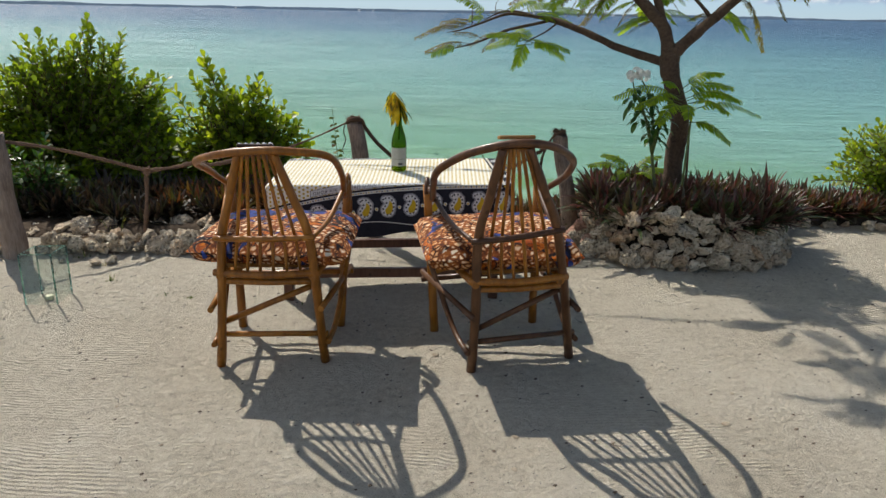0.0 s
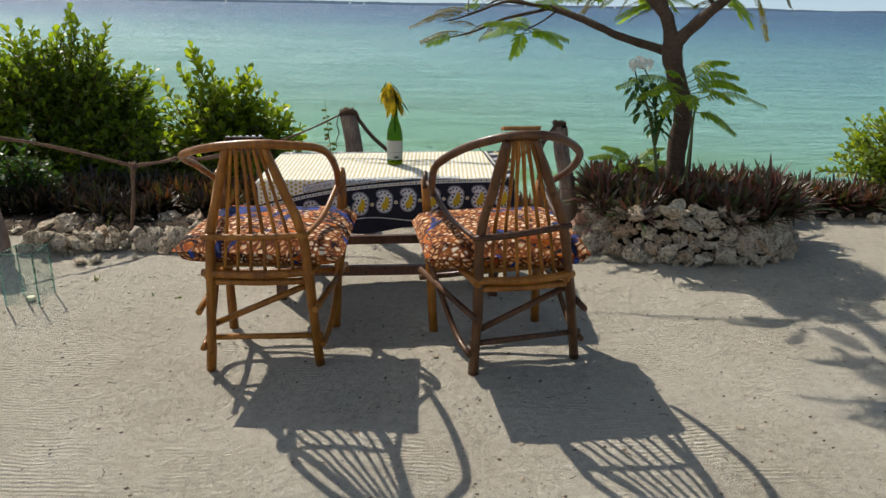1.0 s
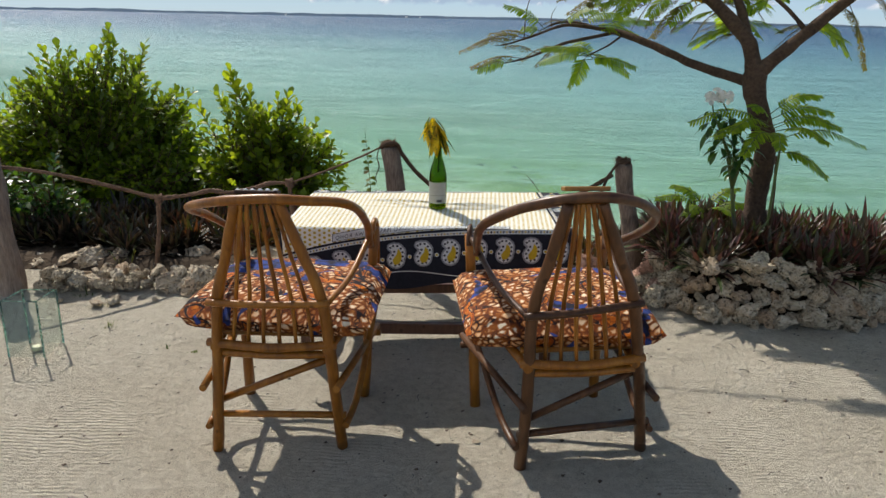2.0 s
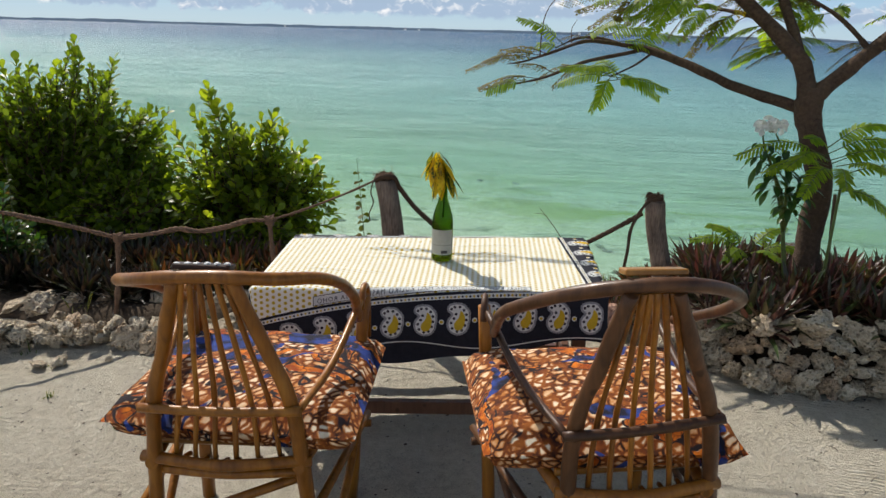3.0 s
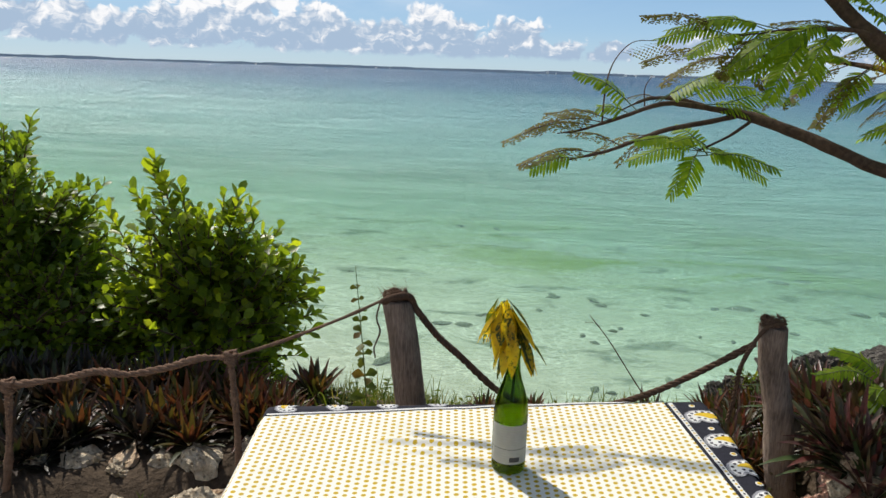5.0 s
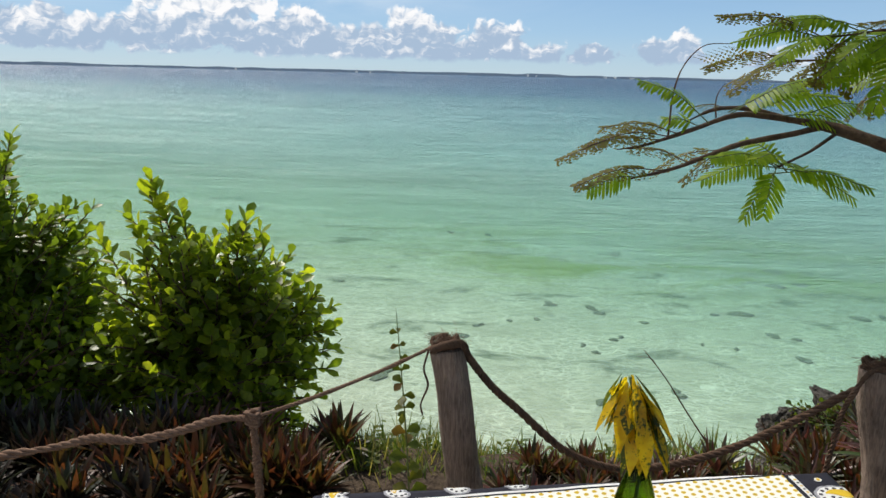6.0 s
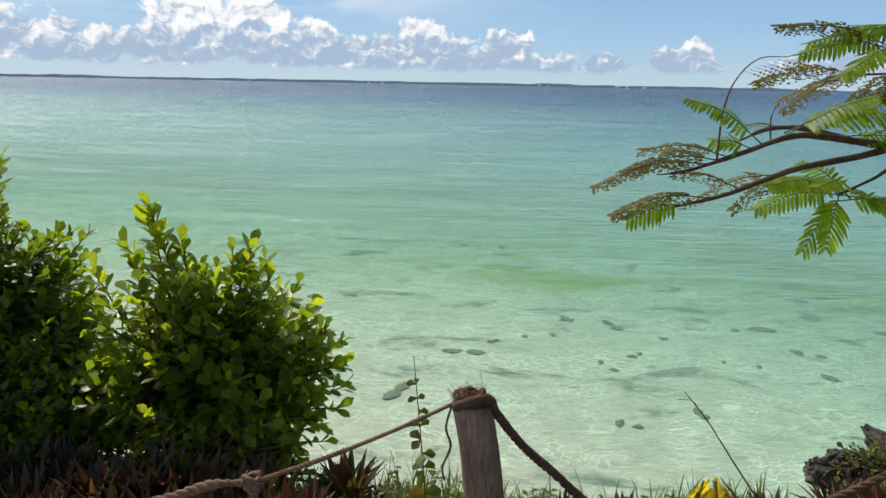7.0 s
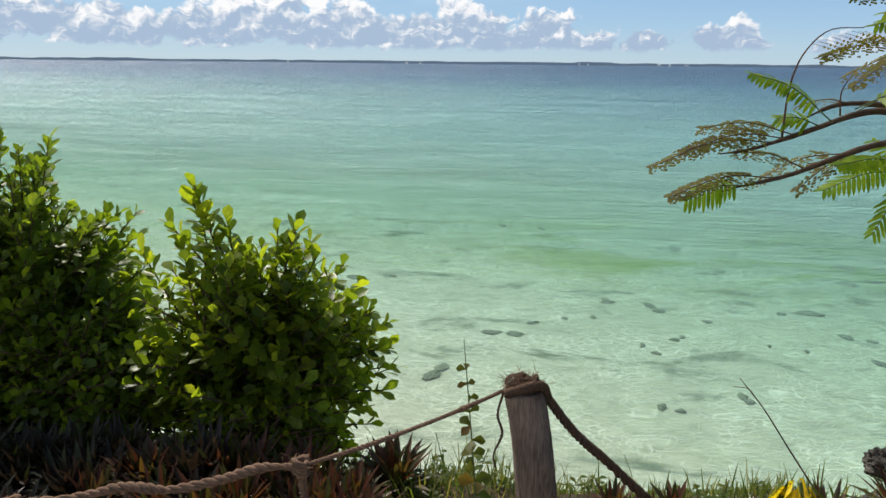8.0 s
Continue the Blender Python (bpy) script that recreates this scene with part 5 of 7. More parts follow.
rope("rope_tail", [(1.055, 4.84, 0.726), (0.985, 4.83, 0.706), (0.935, 4.82, 0.632), (0.908, 4.82, 0.55), (0.905, 4.83, 0.45), (0.895, 4.84, 0.33)], 0.0085, M_ROPE_DARK, "loose end of dark rope hanging from the post", n=90, pitch=0.045, lump=0.3)
for cx, cy, cz, rr in ((-0.335, 4.758, 0.777, 0.040), (-0.325, 4.752, 0.788, 0.026), (1.02, 4.865, 0.714, 0.038), (1.01, 4.86, 0.725, 0.024)):
    rope("rope_coil", [(cx + rr * math.cos(a * 1.05) * (1 + 0.1 * math.sin(3 * a)), cy + rr * math.sin(a * 1.05), cz + 0.010 * math.sin(a * 1.7) + 0.0015 * a - 0.006) for a in [i * 0.7 + rr * 40 for i in range(17)]], 0.0054, M_ROPE_DARK, "coil of frayed rope lying on top of the post", n=150, pitch=0.03, lump=0.6)


def frayed(at, n, length, seed):
    """Loose fibres at a tied end."""
    r = random.Random(seed)
    bm = bmesh.new()
    for i in range(n):
        a = r.uniform(0, 6.28)
        p = V(r.gauss(0, 0.018), r.gauss(0, 0.014), r.gauss(0, 0.006))
        d = V(math.cos(a), math.sin(a), r.uniform(-0.4, 0.9)) * length * r.uniform(0.4, 1.2)
        tube(bm, [p, p + d * 0.5 + V(0, 0, 0.003), p + d], 0.0007, 3)
    ob = part("rope_fibres", bm, M_ROPE)
    ob.matrix_basis = Matrix.Translation(at)
    tagged(ob, "tuft of frayed rope fibres at the knot", "rope", kind="stuff")


frayed((-0.335, 4.755, 0.785), 420, 0.034, 1)
frayed((1.02, 4.865, 0.72), 320, 0.030, 2)
frayed(KNOT1, 90, 0.024, 3)
frayed(KNOT2, 90, 0.024, 4)
rope("rope_tail", [(-0.385, 4.725, 0.772), (-0.398, 4.72, 0.712), (-0.385, 4.715, 0.662), (-0.405, 4.715, 0.602), (-0.40, 4.71, 0.567)], 0.0030, M_ROPE_DARK, "thin frayed rope end hanging beside the post", n=60, pitch=0.03, lump=0.4)
for knot, foot in ((KNOT1, V(-1.725, 4.57, 0.0)), (KNOT2, V(-0.905, 4.70, 0.0))):
    st = thing("rope_stake", foot, "thin stake wound with brown coir rope", "stake", "stakes of the rope fence")
    rod("stick", [V(0, 0, -0.05), (knot - foot) * 0.5 + V(0.008, 0, 0), knot - foot], 0.009, M_TWIG, st, 8, 0.2, 8)
    rope("winding", [V(0, 0, 0.01), (knot - foot) * 0.5 + V(0.008, 0, 0), knot - foot + V(0, 0, 0.012)], 0.0135, M_ROPE, "", 3, 0.035, 70, st, 0.4)
    bm = bmesh.new()
    for k in range(4):
        tube(bm, [(knot - foot) + V(0.02 * math.cos(a), 0.018 * math.sin(a), 0.006 * math.sin(a * 2) + 0.011 * (k - 1.5)) for a in [i * 0.785 for i in range(9)]], 0.0075, 6, 0.2)
    part("knot", bm, M_ROPE, st)

# ---------------------------------------------------------------- stones
# the bush's shade over the strip's left end is put into these leaf colours
ROCKS = []
for k in range(9):
    bm = bmesh.new()
    bmesh.ops.create_icosphere(bm, subdivisions=4 if k < 6 else 3, radius=1.0)
    r3 = random.Random(k)
    sx, sy, sz = r3.uniform(0.85, 1.25), r3.uniform(0.75, 1.1), r3.uniform(0.62, 0.9)
    cuts = [(V(r3.gauss(0, 1), r3.gauss(0, 1), r3.gauss(0, 1)).normalized(), r3.uniform(0.62, 0.9)) for _ in range(8)]
    for v in bm.verts:
        d = v.co.normalized()
        p = d * (1 + 0.30 * fn(d, 1.3, k * 3.1) + 0.20 * fn(d, 2.7, k))
        for nrm, lim in cuts:
            h = p.dot(nrm)
            if h > lim:
                p -= nrm * (h - lim) * 0.8
        pit = max(0.0, fn(d, 4.6, k + 4) - 0.12)
        p *= 1 + 0.17 * fn(d, 5.2, k + 8) + 0.13 * fn(d, 10.5, k + 2) + 0.09 * fn(d, 21, k + 5) - 0.28 * pit
        v.co = V(p.x * sx, p.y * sy, p.z * sz)
    for f in bm.faces:
        f.smooth = False
    ROCKS.append(mesh_of("stone", bm, M_ROCK))
ROCKS_PINK = [m.copy() for m in ROCKS[:4]]
ROCKS_DARK = [m.copy() for m in ROCKS[:4]]
ROCKS_SEA = [m.copy() for m in ROCKS[6:]]
for m in ROCKS_SEA:
    m.materials[0] = M_SEAROCK
for m in ROCKS_PINK:
    m.materials[0] = M_ROCK_PINK
for m in ROCKS_DARK:
    m.materials[0] = M_ROCK_DARK


def stone(parent, at, size, r, pool=ROCKS):
    ob = new("stone", pool[r.randrange(len(pool))])
    ob.parent = parent
    ob.matrix_basis = Matrix.LocRotScale(Vector(at), Euler((r.uniform(-.8, .8), r.uniform(-.8, .8), r.uniform(0, 6.28))), (size * r.uniform(0.85, 1.4), size * r.uniform(0.8, 1.15), size * r.uniform(0.7, 1.15)))
    return ob


def along(pts, t):
    """Point at the fraction t of a broken line's length."""
    pts = [V(*p, 0) for p in pts]
    ls = [(b - a).length for a, b in zip(pts, pts[1:])]
    d = t * sum(ls)
    for a, b, l in zip(pts, pts[1:], ls):
        if d <= l:
            return a.lerp(b, d / l)
        d -= l
    return pts[-1]


r4 = random.Random(11)
edging = thing("stone_edging", (0, 0, 0), "low edging of loose pale coral stones on the sand", "stones")
line = [(-3.4, 4.02), (-2.45, 4.10), (-2.05, 4.16), (-1.70, 4.24), (-1.40, 4.27), (-1.15, 4.36), (-0.93, 4.50)]
laid = []
for _ in range(6000):
    s = r4.choice((0.046, 0.054, 0.062, 0.070)) if len(laid) < 40 else r4.uniform(0.026, 0.042)
    p = along(line, r4.random())
    at = p + V(0, r4.uniform(-.03, .07), r4.uniform(s * 0.4, 0.105))
    if (p - V(-2.285, 4.1, 0)).length > 0.12 and len(laid) < 120 and all((at - q_).length > 0.80 * (s + s_) for q_, s_ in laid):
        laid.append((at, s))
        stone(edging, at, s, r4)
for x, y, s in ((-1.085, 4.33, 0.105), (-0.985, 4.43, 0.115), (-1.02, 4.35, 0.08), (-1.34, 4.27, 0.085), (-1.30, 4.30, 0.10)):
    stone(edging, (x, y, s * 0.6), s, r4)
for x, y, s in ((-1.77, 3.99, 0.032), (-1.69, 4.02, 0.036), (-1.98, 4.0, 0.02), (-1.50, 4.1, 0.018)):
    stone(edging, (x, y, s * 0.45), s, r4)
back_row = thing("stone_edging", (0, 0, 0), "row of larger grey coral stones below the planted strip", "stones")
for x, y, s in ((-1.10, 4.83, 0.155), (-1.235, 4.80, 0.11), (-1.40, 4.78, 0.115), (-1.36, 4.74, 0.09), (-1.555, 4.76, 0.125), (-1.72, 4.73, 0.09), (-1.83, 4.70, 0.10), (-0.97, 4.90, 0.09), (-0.83, 4.93, 0.08), (-2.02, 4.64, 0.10), (-2.12, 4.58, 0.13), (-2.28, 4.56, 0.11), (-2.45, 4.6, 0.10), (-1.98, 4.50, 0.07)):
    stone(back_row, (x, y, s * 0.26), s * 0.78, r4)

wall = thing("stone_bed_wall", (0, 0, 0), "rough dry wall of pale coral stones round a planted bed", "stones")
line = [(1.16, 4.60), (1.27, 4.42), (1.42, 4.25), (1.65, 4.20), (1.90, 4.22), (2.15, 4.24), (2.36, 4.36), (2.46, 4.55), (2.54, 4.82)]
laid = []
for _ in range(6000):
    t = r4.random()
    top = 0.33 if t < 0.62 else 0.25
    s = r4.choice((0.048, 0.055, 0.062, 0.070, 0.078)) if len(laid) < 44 else r4.uniform(0.026, 0.046)
    z = r4.uniform(s * 0.6, top - s * 0.3)
    p = along(line, t)
    nx = (V(1.85, 4.9, 0) - p).normalized()
    at = p + nx * (0.30 * z + r4.uniform(-.025, .015)) + V(0, 0, z)
    if len(laid) < 200 and all((at - q_).length > 0.70 * (s + s_) for q_, s_ in laid):
        laid.append((at, s))
        stone(wall, at, s, r4)
for x, y, z, s in ((1.60, 4.19, 0.335, 0.055), (1.64, 4.22, 0.36, 0.045), (1.42, 4.27, 0.30, 0.050), (1.62, 4.19, 0.10, 0.060), (1.43, 4.22, 0.06, 0.050)):
    stone(wall, (x, y, z), s, r4)
for x, y, z, s in ((1.20, 4.56, 0.07, 0.058), (1.12, 4.64, 0.10, 0.060), (1.22, 4.64, 0.22, 0.052), (0.86, 4.82, 0.10, 0.075), (0.80, 4.74, 0.05, 0.065), (1.28, 4.50, 0.20, 0.050), (1.17, 4.60, 0.17, 0.045)):
    stone(wall, (x, y, z), s, r4, ROCKS_PINK)
for x, y, z, s in ((1.06, 4.56, 0.05, 0.060), (1.19, 4.44, 0.05, 0.065), (1.02, 4.66, 0.06, 0.055), (1.10, 4.50, 0.12, 0.05)):
    stone(wall, (x, y, z), s, r4)
crag = thing("crag", (0, 0, 0), "dark weathered coral crag at the brink, overgrown", "rock")
for x, y, z, s in ((1.26, 6.04, -0.10, 0.08), (1.38, 6.10, -0.07, 0.10), (1.50, 6.05, -0.05, 0.09), (1.60, 6.12, -0.02, 0.11), (1.75, 6.1, 0.03, 0.12), (1.95, 6.15, 0.05, 0.13), (2.2, 6.2, 0.03, 0.16), (1.24, 5.85, -0.16, 0.12), (1.45, 5.95, -0.12, 0.13), (1.75, 5.98, -0.06, 0.15)):
    stone(crag, (x, y, z), s, r4, ROCKS_DARK)
for x, y, s in ((2.14, 14.75, .30), (2.44, 17.0, .34), (1.52, 17.3, .30), (5.30, 17.2, .40), (5.73, 14.6, .26), (5.67, 15.7, .28), (-0.70, 15.3, .38), (-1.58, 13.5, .30), (-3.7, 18.6, .40), (2.81, 13.0, .26), (1.94, 12.6, .22), (-0.1, 15.8, .24), (2.8, 15.35, .24), (6.7, 23.2, .42), (3.55, 22.1, .36), (-0.2, 24.5, .5), (3.3, 16.3, .2), (0.9, 16.2, .22), (4.2, 15.1, .2), (7.6, 17.0, .4), (7.4, 19.5, .4), (8.6, 21.0, .5)):
    for _ in range(2):
        dx, dy = r4.gauss(0, s * 0.9), r4.gauss(0, s * 0.45)
        ob = new("sea_rock", ROCKS_SEA[r4.randrange(3)])
        k = s * r4.uniform(0.16, 0.40)
        ob.matrix_basis = Matrix.LocRotScale(V(x + dx, y + dy, ground_z(x + dx, y + dy) + 0.01), Euler((0, 0, r4.uniform(0, 6.28))), (k * 1.6, k * 1.0, 0.04))
        tagged(ob, "dark weedy rock on the sea floor", "rock", "rocks on the sea floor")


# ---------------------------------------------------------------- plants
def rosette(seed, material, leaves=34, length=0.24):
    """A clump of stiff pointed strap leaves."""
    r = random.Random(seed)
    bm = bmesh.new()
    for i in range(leaves):
        a = 2.4 * i + r.uniform(-.3, .3)
        t = i / leaves
        lift = 0.25 + 1.15 * t + r.uniform(-.12, .12)
        d = V(math.cos(a) * math.cos(lift), math.sin(a) * math.cos(lift), math.sin(lift))
        blade(bm, V(math.cos(a), math.sin(a), 0) * 0.016 + V(0, 0, 0.03 * t), d, V(0, 0, 1) if lift < 1.2 else V(math.cos(a), math.sin(a), 0.3), length * r.uniform(0.72, 1.12) * (1 - 0.25 * t * t), r.uniform(0.019, 0.030), 0.35 * (1 - t) + r.uniform(0, .2), 0.45, 5, 0.30)
    return mesh_of("leaves", bm, material)


GREENS = [rosette(i, M_RHOEO) for i in range(4)]
REDS = [rosette(20 + i, M_RHOEO_RED, 34, 0.20) for i in range(4)]
SHADED = [rosette(40 + i, M_RHOEO_SHADED, 34, 0.22) for i in range(4)]


def plant(at, pool, r, size, label, group):
    root = thing("strap_leaf_plant", Matrix.LocRotScale(Vector(at), Euler((r.uniform(-.15, .15), r.uniform(-.15, .15), r.uniform(0, 6.28))), (size,) * 3), label, "plant", group)
    ob = new("leaves", pool[r.randrange(len(pool))])
    ob.parent = root
    return root


r5 = random.Random(23)
for i in range(30):
    x = -2.85 + 1.25 * (i + r5.random()) / 30
    y = r5.uniform(4.70, 4.92) - 0.06 * (x + 2.2)
    plant((x, y, ground_z(x, y) + 0.05), SHADED, r5, r5.uniform(0.75, 1.05), "clump of green and purple strap leaves in the strip, painted as shaded", "strap-leaf plants of the strip")
for i in range(86):
    x = -2.75 + 2.0 * (i + r5.random()) / 86
    y = r5.uniform(4.86, 5.40) + 0.05 * (x + 1.6)
    plant((x, y, ground_z(x, y) + 0.07), REDS if x + r5.uniform(-.3, .3) > -1.62 else SHADED, r5, r5.uniform(0.85, 1.2), "clump of orange-red and olive strap leaves in the strip", "strap-leaf plants of the strip")
for i in range(46):
    x = -0.12 + 1.42 * (i + r5.random()) / 46
    y = r5.uniform(4.98, 5.34) - (0.12 if x > 0.75 else 0)
    plant((x, y, ground_z(x, y) + 0.05), REDS if i % 3 else GREENS, r5, r5.uniform(0.6, 0.82) * (1.15 if x > 0.7 else 1), "clump of orange-red and olive strap leaves in the strip", "strap-leaf plants of the strip")
for i in range(92):
    x = 1.26 + 1.22 * (i + r5.random()) / 92
    y = r5.uniform(4.34, 5.15)
    size = r5.uniform(1.0, 1.45)
    if y < 4.55:
        size *= 0.9
    if (V(x, y, 0) - V(1.79, 4.85, 0)).length < 0.10:
        continue
    plant((x, y, 0.235), GREENS, r5, size, "clump of purple and dark green strap leaves in the stone bed", "strap-leaf plants of the stone bed")
for i in range(100):
    x = 2.55 + 2.4 * (i + r5.random()) / 100
    y = min(r5.uniform(5.40, 5.85), edge_y(x) - 0.12) - (0.30 if x < 2.75 else 0)
    plant((x, y, ground_z(x, y) + 0.06), GREENS if i % 2 else REDS, r5, r5.uniform(0.95, 1.3), "clump of purple and red strap leaves along the brink", "strap-leaf plants along the brink")
for i in range(22):
    x, y = r5.uniform(1.05, 1.55), r5.uniform(5.16, 5.58)
    plant((x, y, 0.20 if x > 1.28 else ground_z(x, y) + 0.05), REDS if i % 2 else GREENS, r5, r5.uniform(0.75, 1.0), "clump of orange-red and olive strap leaves in the strip", "strap-leaf plants of the strip")
brink = thing("stone_edging", (0, 0, 0), "short row of small pale stones before the strap-leaf plants", "stones")
for i in range(16):
    x = 2.85 + 0.105 * i + r5.uniform(-.03, .03)
    s = r5.uniform(0.03, 0.055)
    y = 5.33 + r5.uniform(-.04, .04)
    stone(brink, (x, y, ground_z(x, y) + s * 0.4), s, r5)


def bush(at, radii, tips, shoots, inner, seed, leaf, material, label, below=0.25, ragged=1.0):
    """A shrub: shoots from low stems to an uneven shell, with leaves along their ends."""
    r = random.Random(seed)
    at = Vector(at)
    root = thing("seaside_bush", V(at.x, at.y, ground_z(at.x, at.y)), label, "bush", "bushes at the brink")
    o = V(at.x, at.y, ground_z(at.x, at.y))
    wood_bm, leaf_bm = bmesh.new(), bmesh.new()
    ends = [(Vector(t) - o, 1.0) for t in tips]
    for i in range(shoots):
        z = 1 - (i + 0.5) / shoots * (1 + below * 2)
        z = max(-0.85, z)
        a = 2.39996 * i + r.uniform(-.3, .3)
        k = math.sqrt(max(0, 1 - z * z))
        d = V(math.cos(a) * k, math.sin(a) * k, z)
        f = 0.80 + 0.36 * fn(d, 2.6, seed) + ragged * r.uniform(-.24, .13)
        ends.append((at - o + V(d.x * radii[0], d.y * radii[1], d.z * radii[2]) * f, 0.0))
    for end, special in ends:
        start = V(r.uniform(-.25, .25) * radii[0], r.uniform(-.25, .25) * radii[1], r.uniform(0.0, 0.35) * radii[2])
        if end.z < start.z:
            start.z = max(0.02, end.z - 0.05)
        midp = start.lerp(end, 0.55) + V(r.uniform(-.06, .06), r.uniform(-.06, .06), 0.05)
        path = spline([start, midp, end], 14)
        tube(wood_bm, path[::2], [0.008, 0.0025], 4)
        run = (end - midp).length
        count = int(run / (0.016 if special else 0.021)) + 4
        for j in range(count):
            t = 0.40 + 0.60 * (j + 0.5) / count
            p = path[min(14, int(t * 14))].lerp(path[min(14, int(t * 14) + 1)], t * 14 % 1)
            ax = (path[min(14, int(t * 14) + 1)] - path[max(0, int(t * 14) - 1)]).normalized()
            a = 2.4 * j + r.uniform(-.4, .4)
            s1 = ax.orthogonal().normalized()
            s2 = ax.cross(s1)
            outw = s1 * math.cos(a) + s2 * math.sin(a)
            open_ = 0.95 - 0.55 * max(0, (t - 0.8) / 0.2)
            d = (ax * (1 - open_ * 0.55) + outw * open_ + V(0, 0, 0.18)).normalized()
            size = leaf * r.uniform(0.65, 1.15) * (1.18 if special else 1.0)
            blade(leaf_bm, p, d, ax + V(0, 0, 0.4) - d * 0.2, size, size * r.uniform(0.56, 0.72), r.uniform(0, 0.35), r.uniform(0.05, 0.3), 4, 0.60)
    for i in range(inner):
        d = V(r.gauss(0, 1), r.gauss(0, 1), r.gauss(0, 1)).normalized() * r.uniform(0.25, 0.86)
        p = at - o + V(d.x * radii[0], d.y * radii[1], d.z * radii[2])
        if p.z < 0.0 and r.random() < 0.5:
            continue
        dd = V(r.gauss(0, 1), r.gauss(0, 1), r.gauss(0.2, 0.6)).normalized()
        size = leaf * r.uniform(0.7, 1.2)
        blade(leaf_bm, p, dd, V(0, 0, 1), size, size * 0.55, 0.2, 0.15, 3, 0.6)
    for k in range(5):
        a = k * 1.3
        b = V(math.cos(a) * radii[0] * 0.35, math.sin(a) * radii[1] * 0.35, radii[2] * r.uniform(0.6, 1.0))
        tube(wood_bm, spline([V(math.cos(a) * 0.05, math.sin(a) * 0.05, -0.1), b * 0.5 + V(0, 0, 0.02), b], 8), [0.018, 0.007], 6, 0.2)
    part("branchwork", wood_bm, M_TWIG, root)
    part("crown", leaf_bm, material, root)


bush((-1.46, 5.90, 0.30), (0.62, 0.45, 0.62), [(-1.68, 5.85, 1.10), (-1.66, 5.84, 1.05), (-1.70, 5.86, 1.02), (-1.27, 5.90, 0.93), (-1.22, 5.92, 0.86), (-1.33, 5.90, 0.86), (-1.05, 5.90, 0.62), (-0.93, 5.90, 0.40), (-1.80, 5.85, 0.93), (-1.93, 5.85, 0.80), (-1.55, 5.85, 0.95), (-1.00, 5.88, 0.50), (-1.48, 5.85, 0.84), (-1.40, 5.80, 0.80)],
     310, 600, 3, 0.080, M_BUSH, "glossy green seaside bush with upright leafy shoots")
bush((-2.88, 6.05, 0.36), (1.02, 0.55, 0.88), [(-2.70, 6.08, 1.36), (-2.72, 6.05, 1.30), (-2.42, 6.05, 1.25), (-2.44, 6.03, 1.15), (-3.20, 6.0, 1.20), (-3.28, 6.0, 1.0), (-2.95, 6.0, 1.18), (-3.5, 6.0, 0.75), (-2.25, 6.0, 0.86), (-2.16, 6.0, 0.76), (-3.05, 5.95, 1.22), (-2.8, 6.0, 1.2)],
     760, 2600, 4, 0.072, M_BUSH_DARK, "big dense dark green seaside bush", ragged=0.55)
bush((-2.25, 5.78, 0.14), (0.66, 0.34, 0.50), [(-2.1, 5.75, 0.60), (-2.5, 5.75, 0.6)], 260, 1300, 14, 0.058, M_BUSH_DARK, "low dark green bush filling between two others")
bush((-3.45, 5.75, 0.10), (0.7, 0.34, 0.45), [(-3.6, 5.7, 0.55)], 170, 600, 15, 0.058, M_BUSH_DARK, "low dark green bush at the foot of a bigger one")
bush((-1.35, 5.62, 0.06), (0.50, 0.22, 0.24), [(-1.0, 5.7, 0.2)], 110, 400, 16, 0.055, M_BUSH, "low green bush behind the planted strip")
bush((-2.62, 5.02, 0.18), (0.30, 0.18, 0.26), [(-2.55, 4.98, 0.58), (-2.60, 4.95, 0.45), (-2.75, 4.95, 0.5), (-2.85, 4.95, 0.5)], 90, 250, 18, 0.060, M_SHRUB, "soft green leafy shrub beside the thick post")
bush((-3.10, 5.02, 0.20), (0.36, 0.22, 0.36), [(-3.0, 4.95, 0.6), (-3.2, 4.95, 0.55)], 100, 350, 19, 0.060, M_SHRUB, "soft green leafy shrub beside the thick post")
bush((-4.35, 6.1, 0.30), (0.75, 0.5, 0.62), [(-4.4, 6.0, 1.0)], 150, 600, 6, 0.06, M_BUSH_DARK, "dense dark green seaside bush")
bush((4.05, 5.95, 0.34), (0.74, 0.5, 0.52), [(3.60, 5.7, 0.74), (3.75, 5.7, 1.2), (3.28, 5.6, 0.50), (3.85, 5.8, 1.3), (3.08, 5.6, 0.30), (3.50, 5.65, 0.66)], 240, 1200, 8, 0.060, M_BUSH, "bright green seaside bush beyond the planted strip")


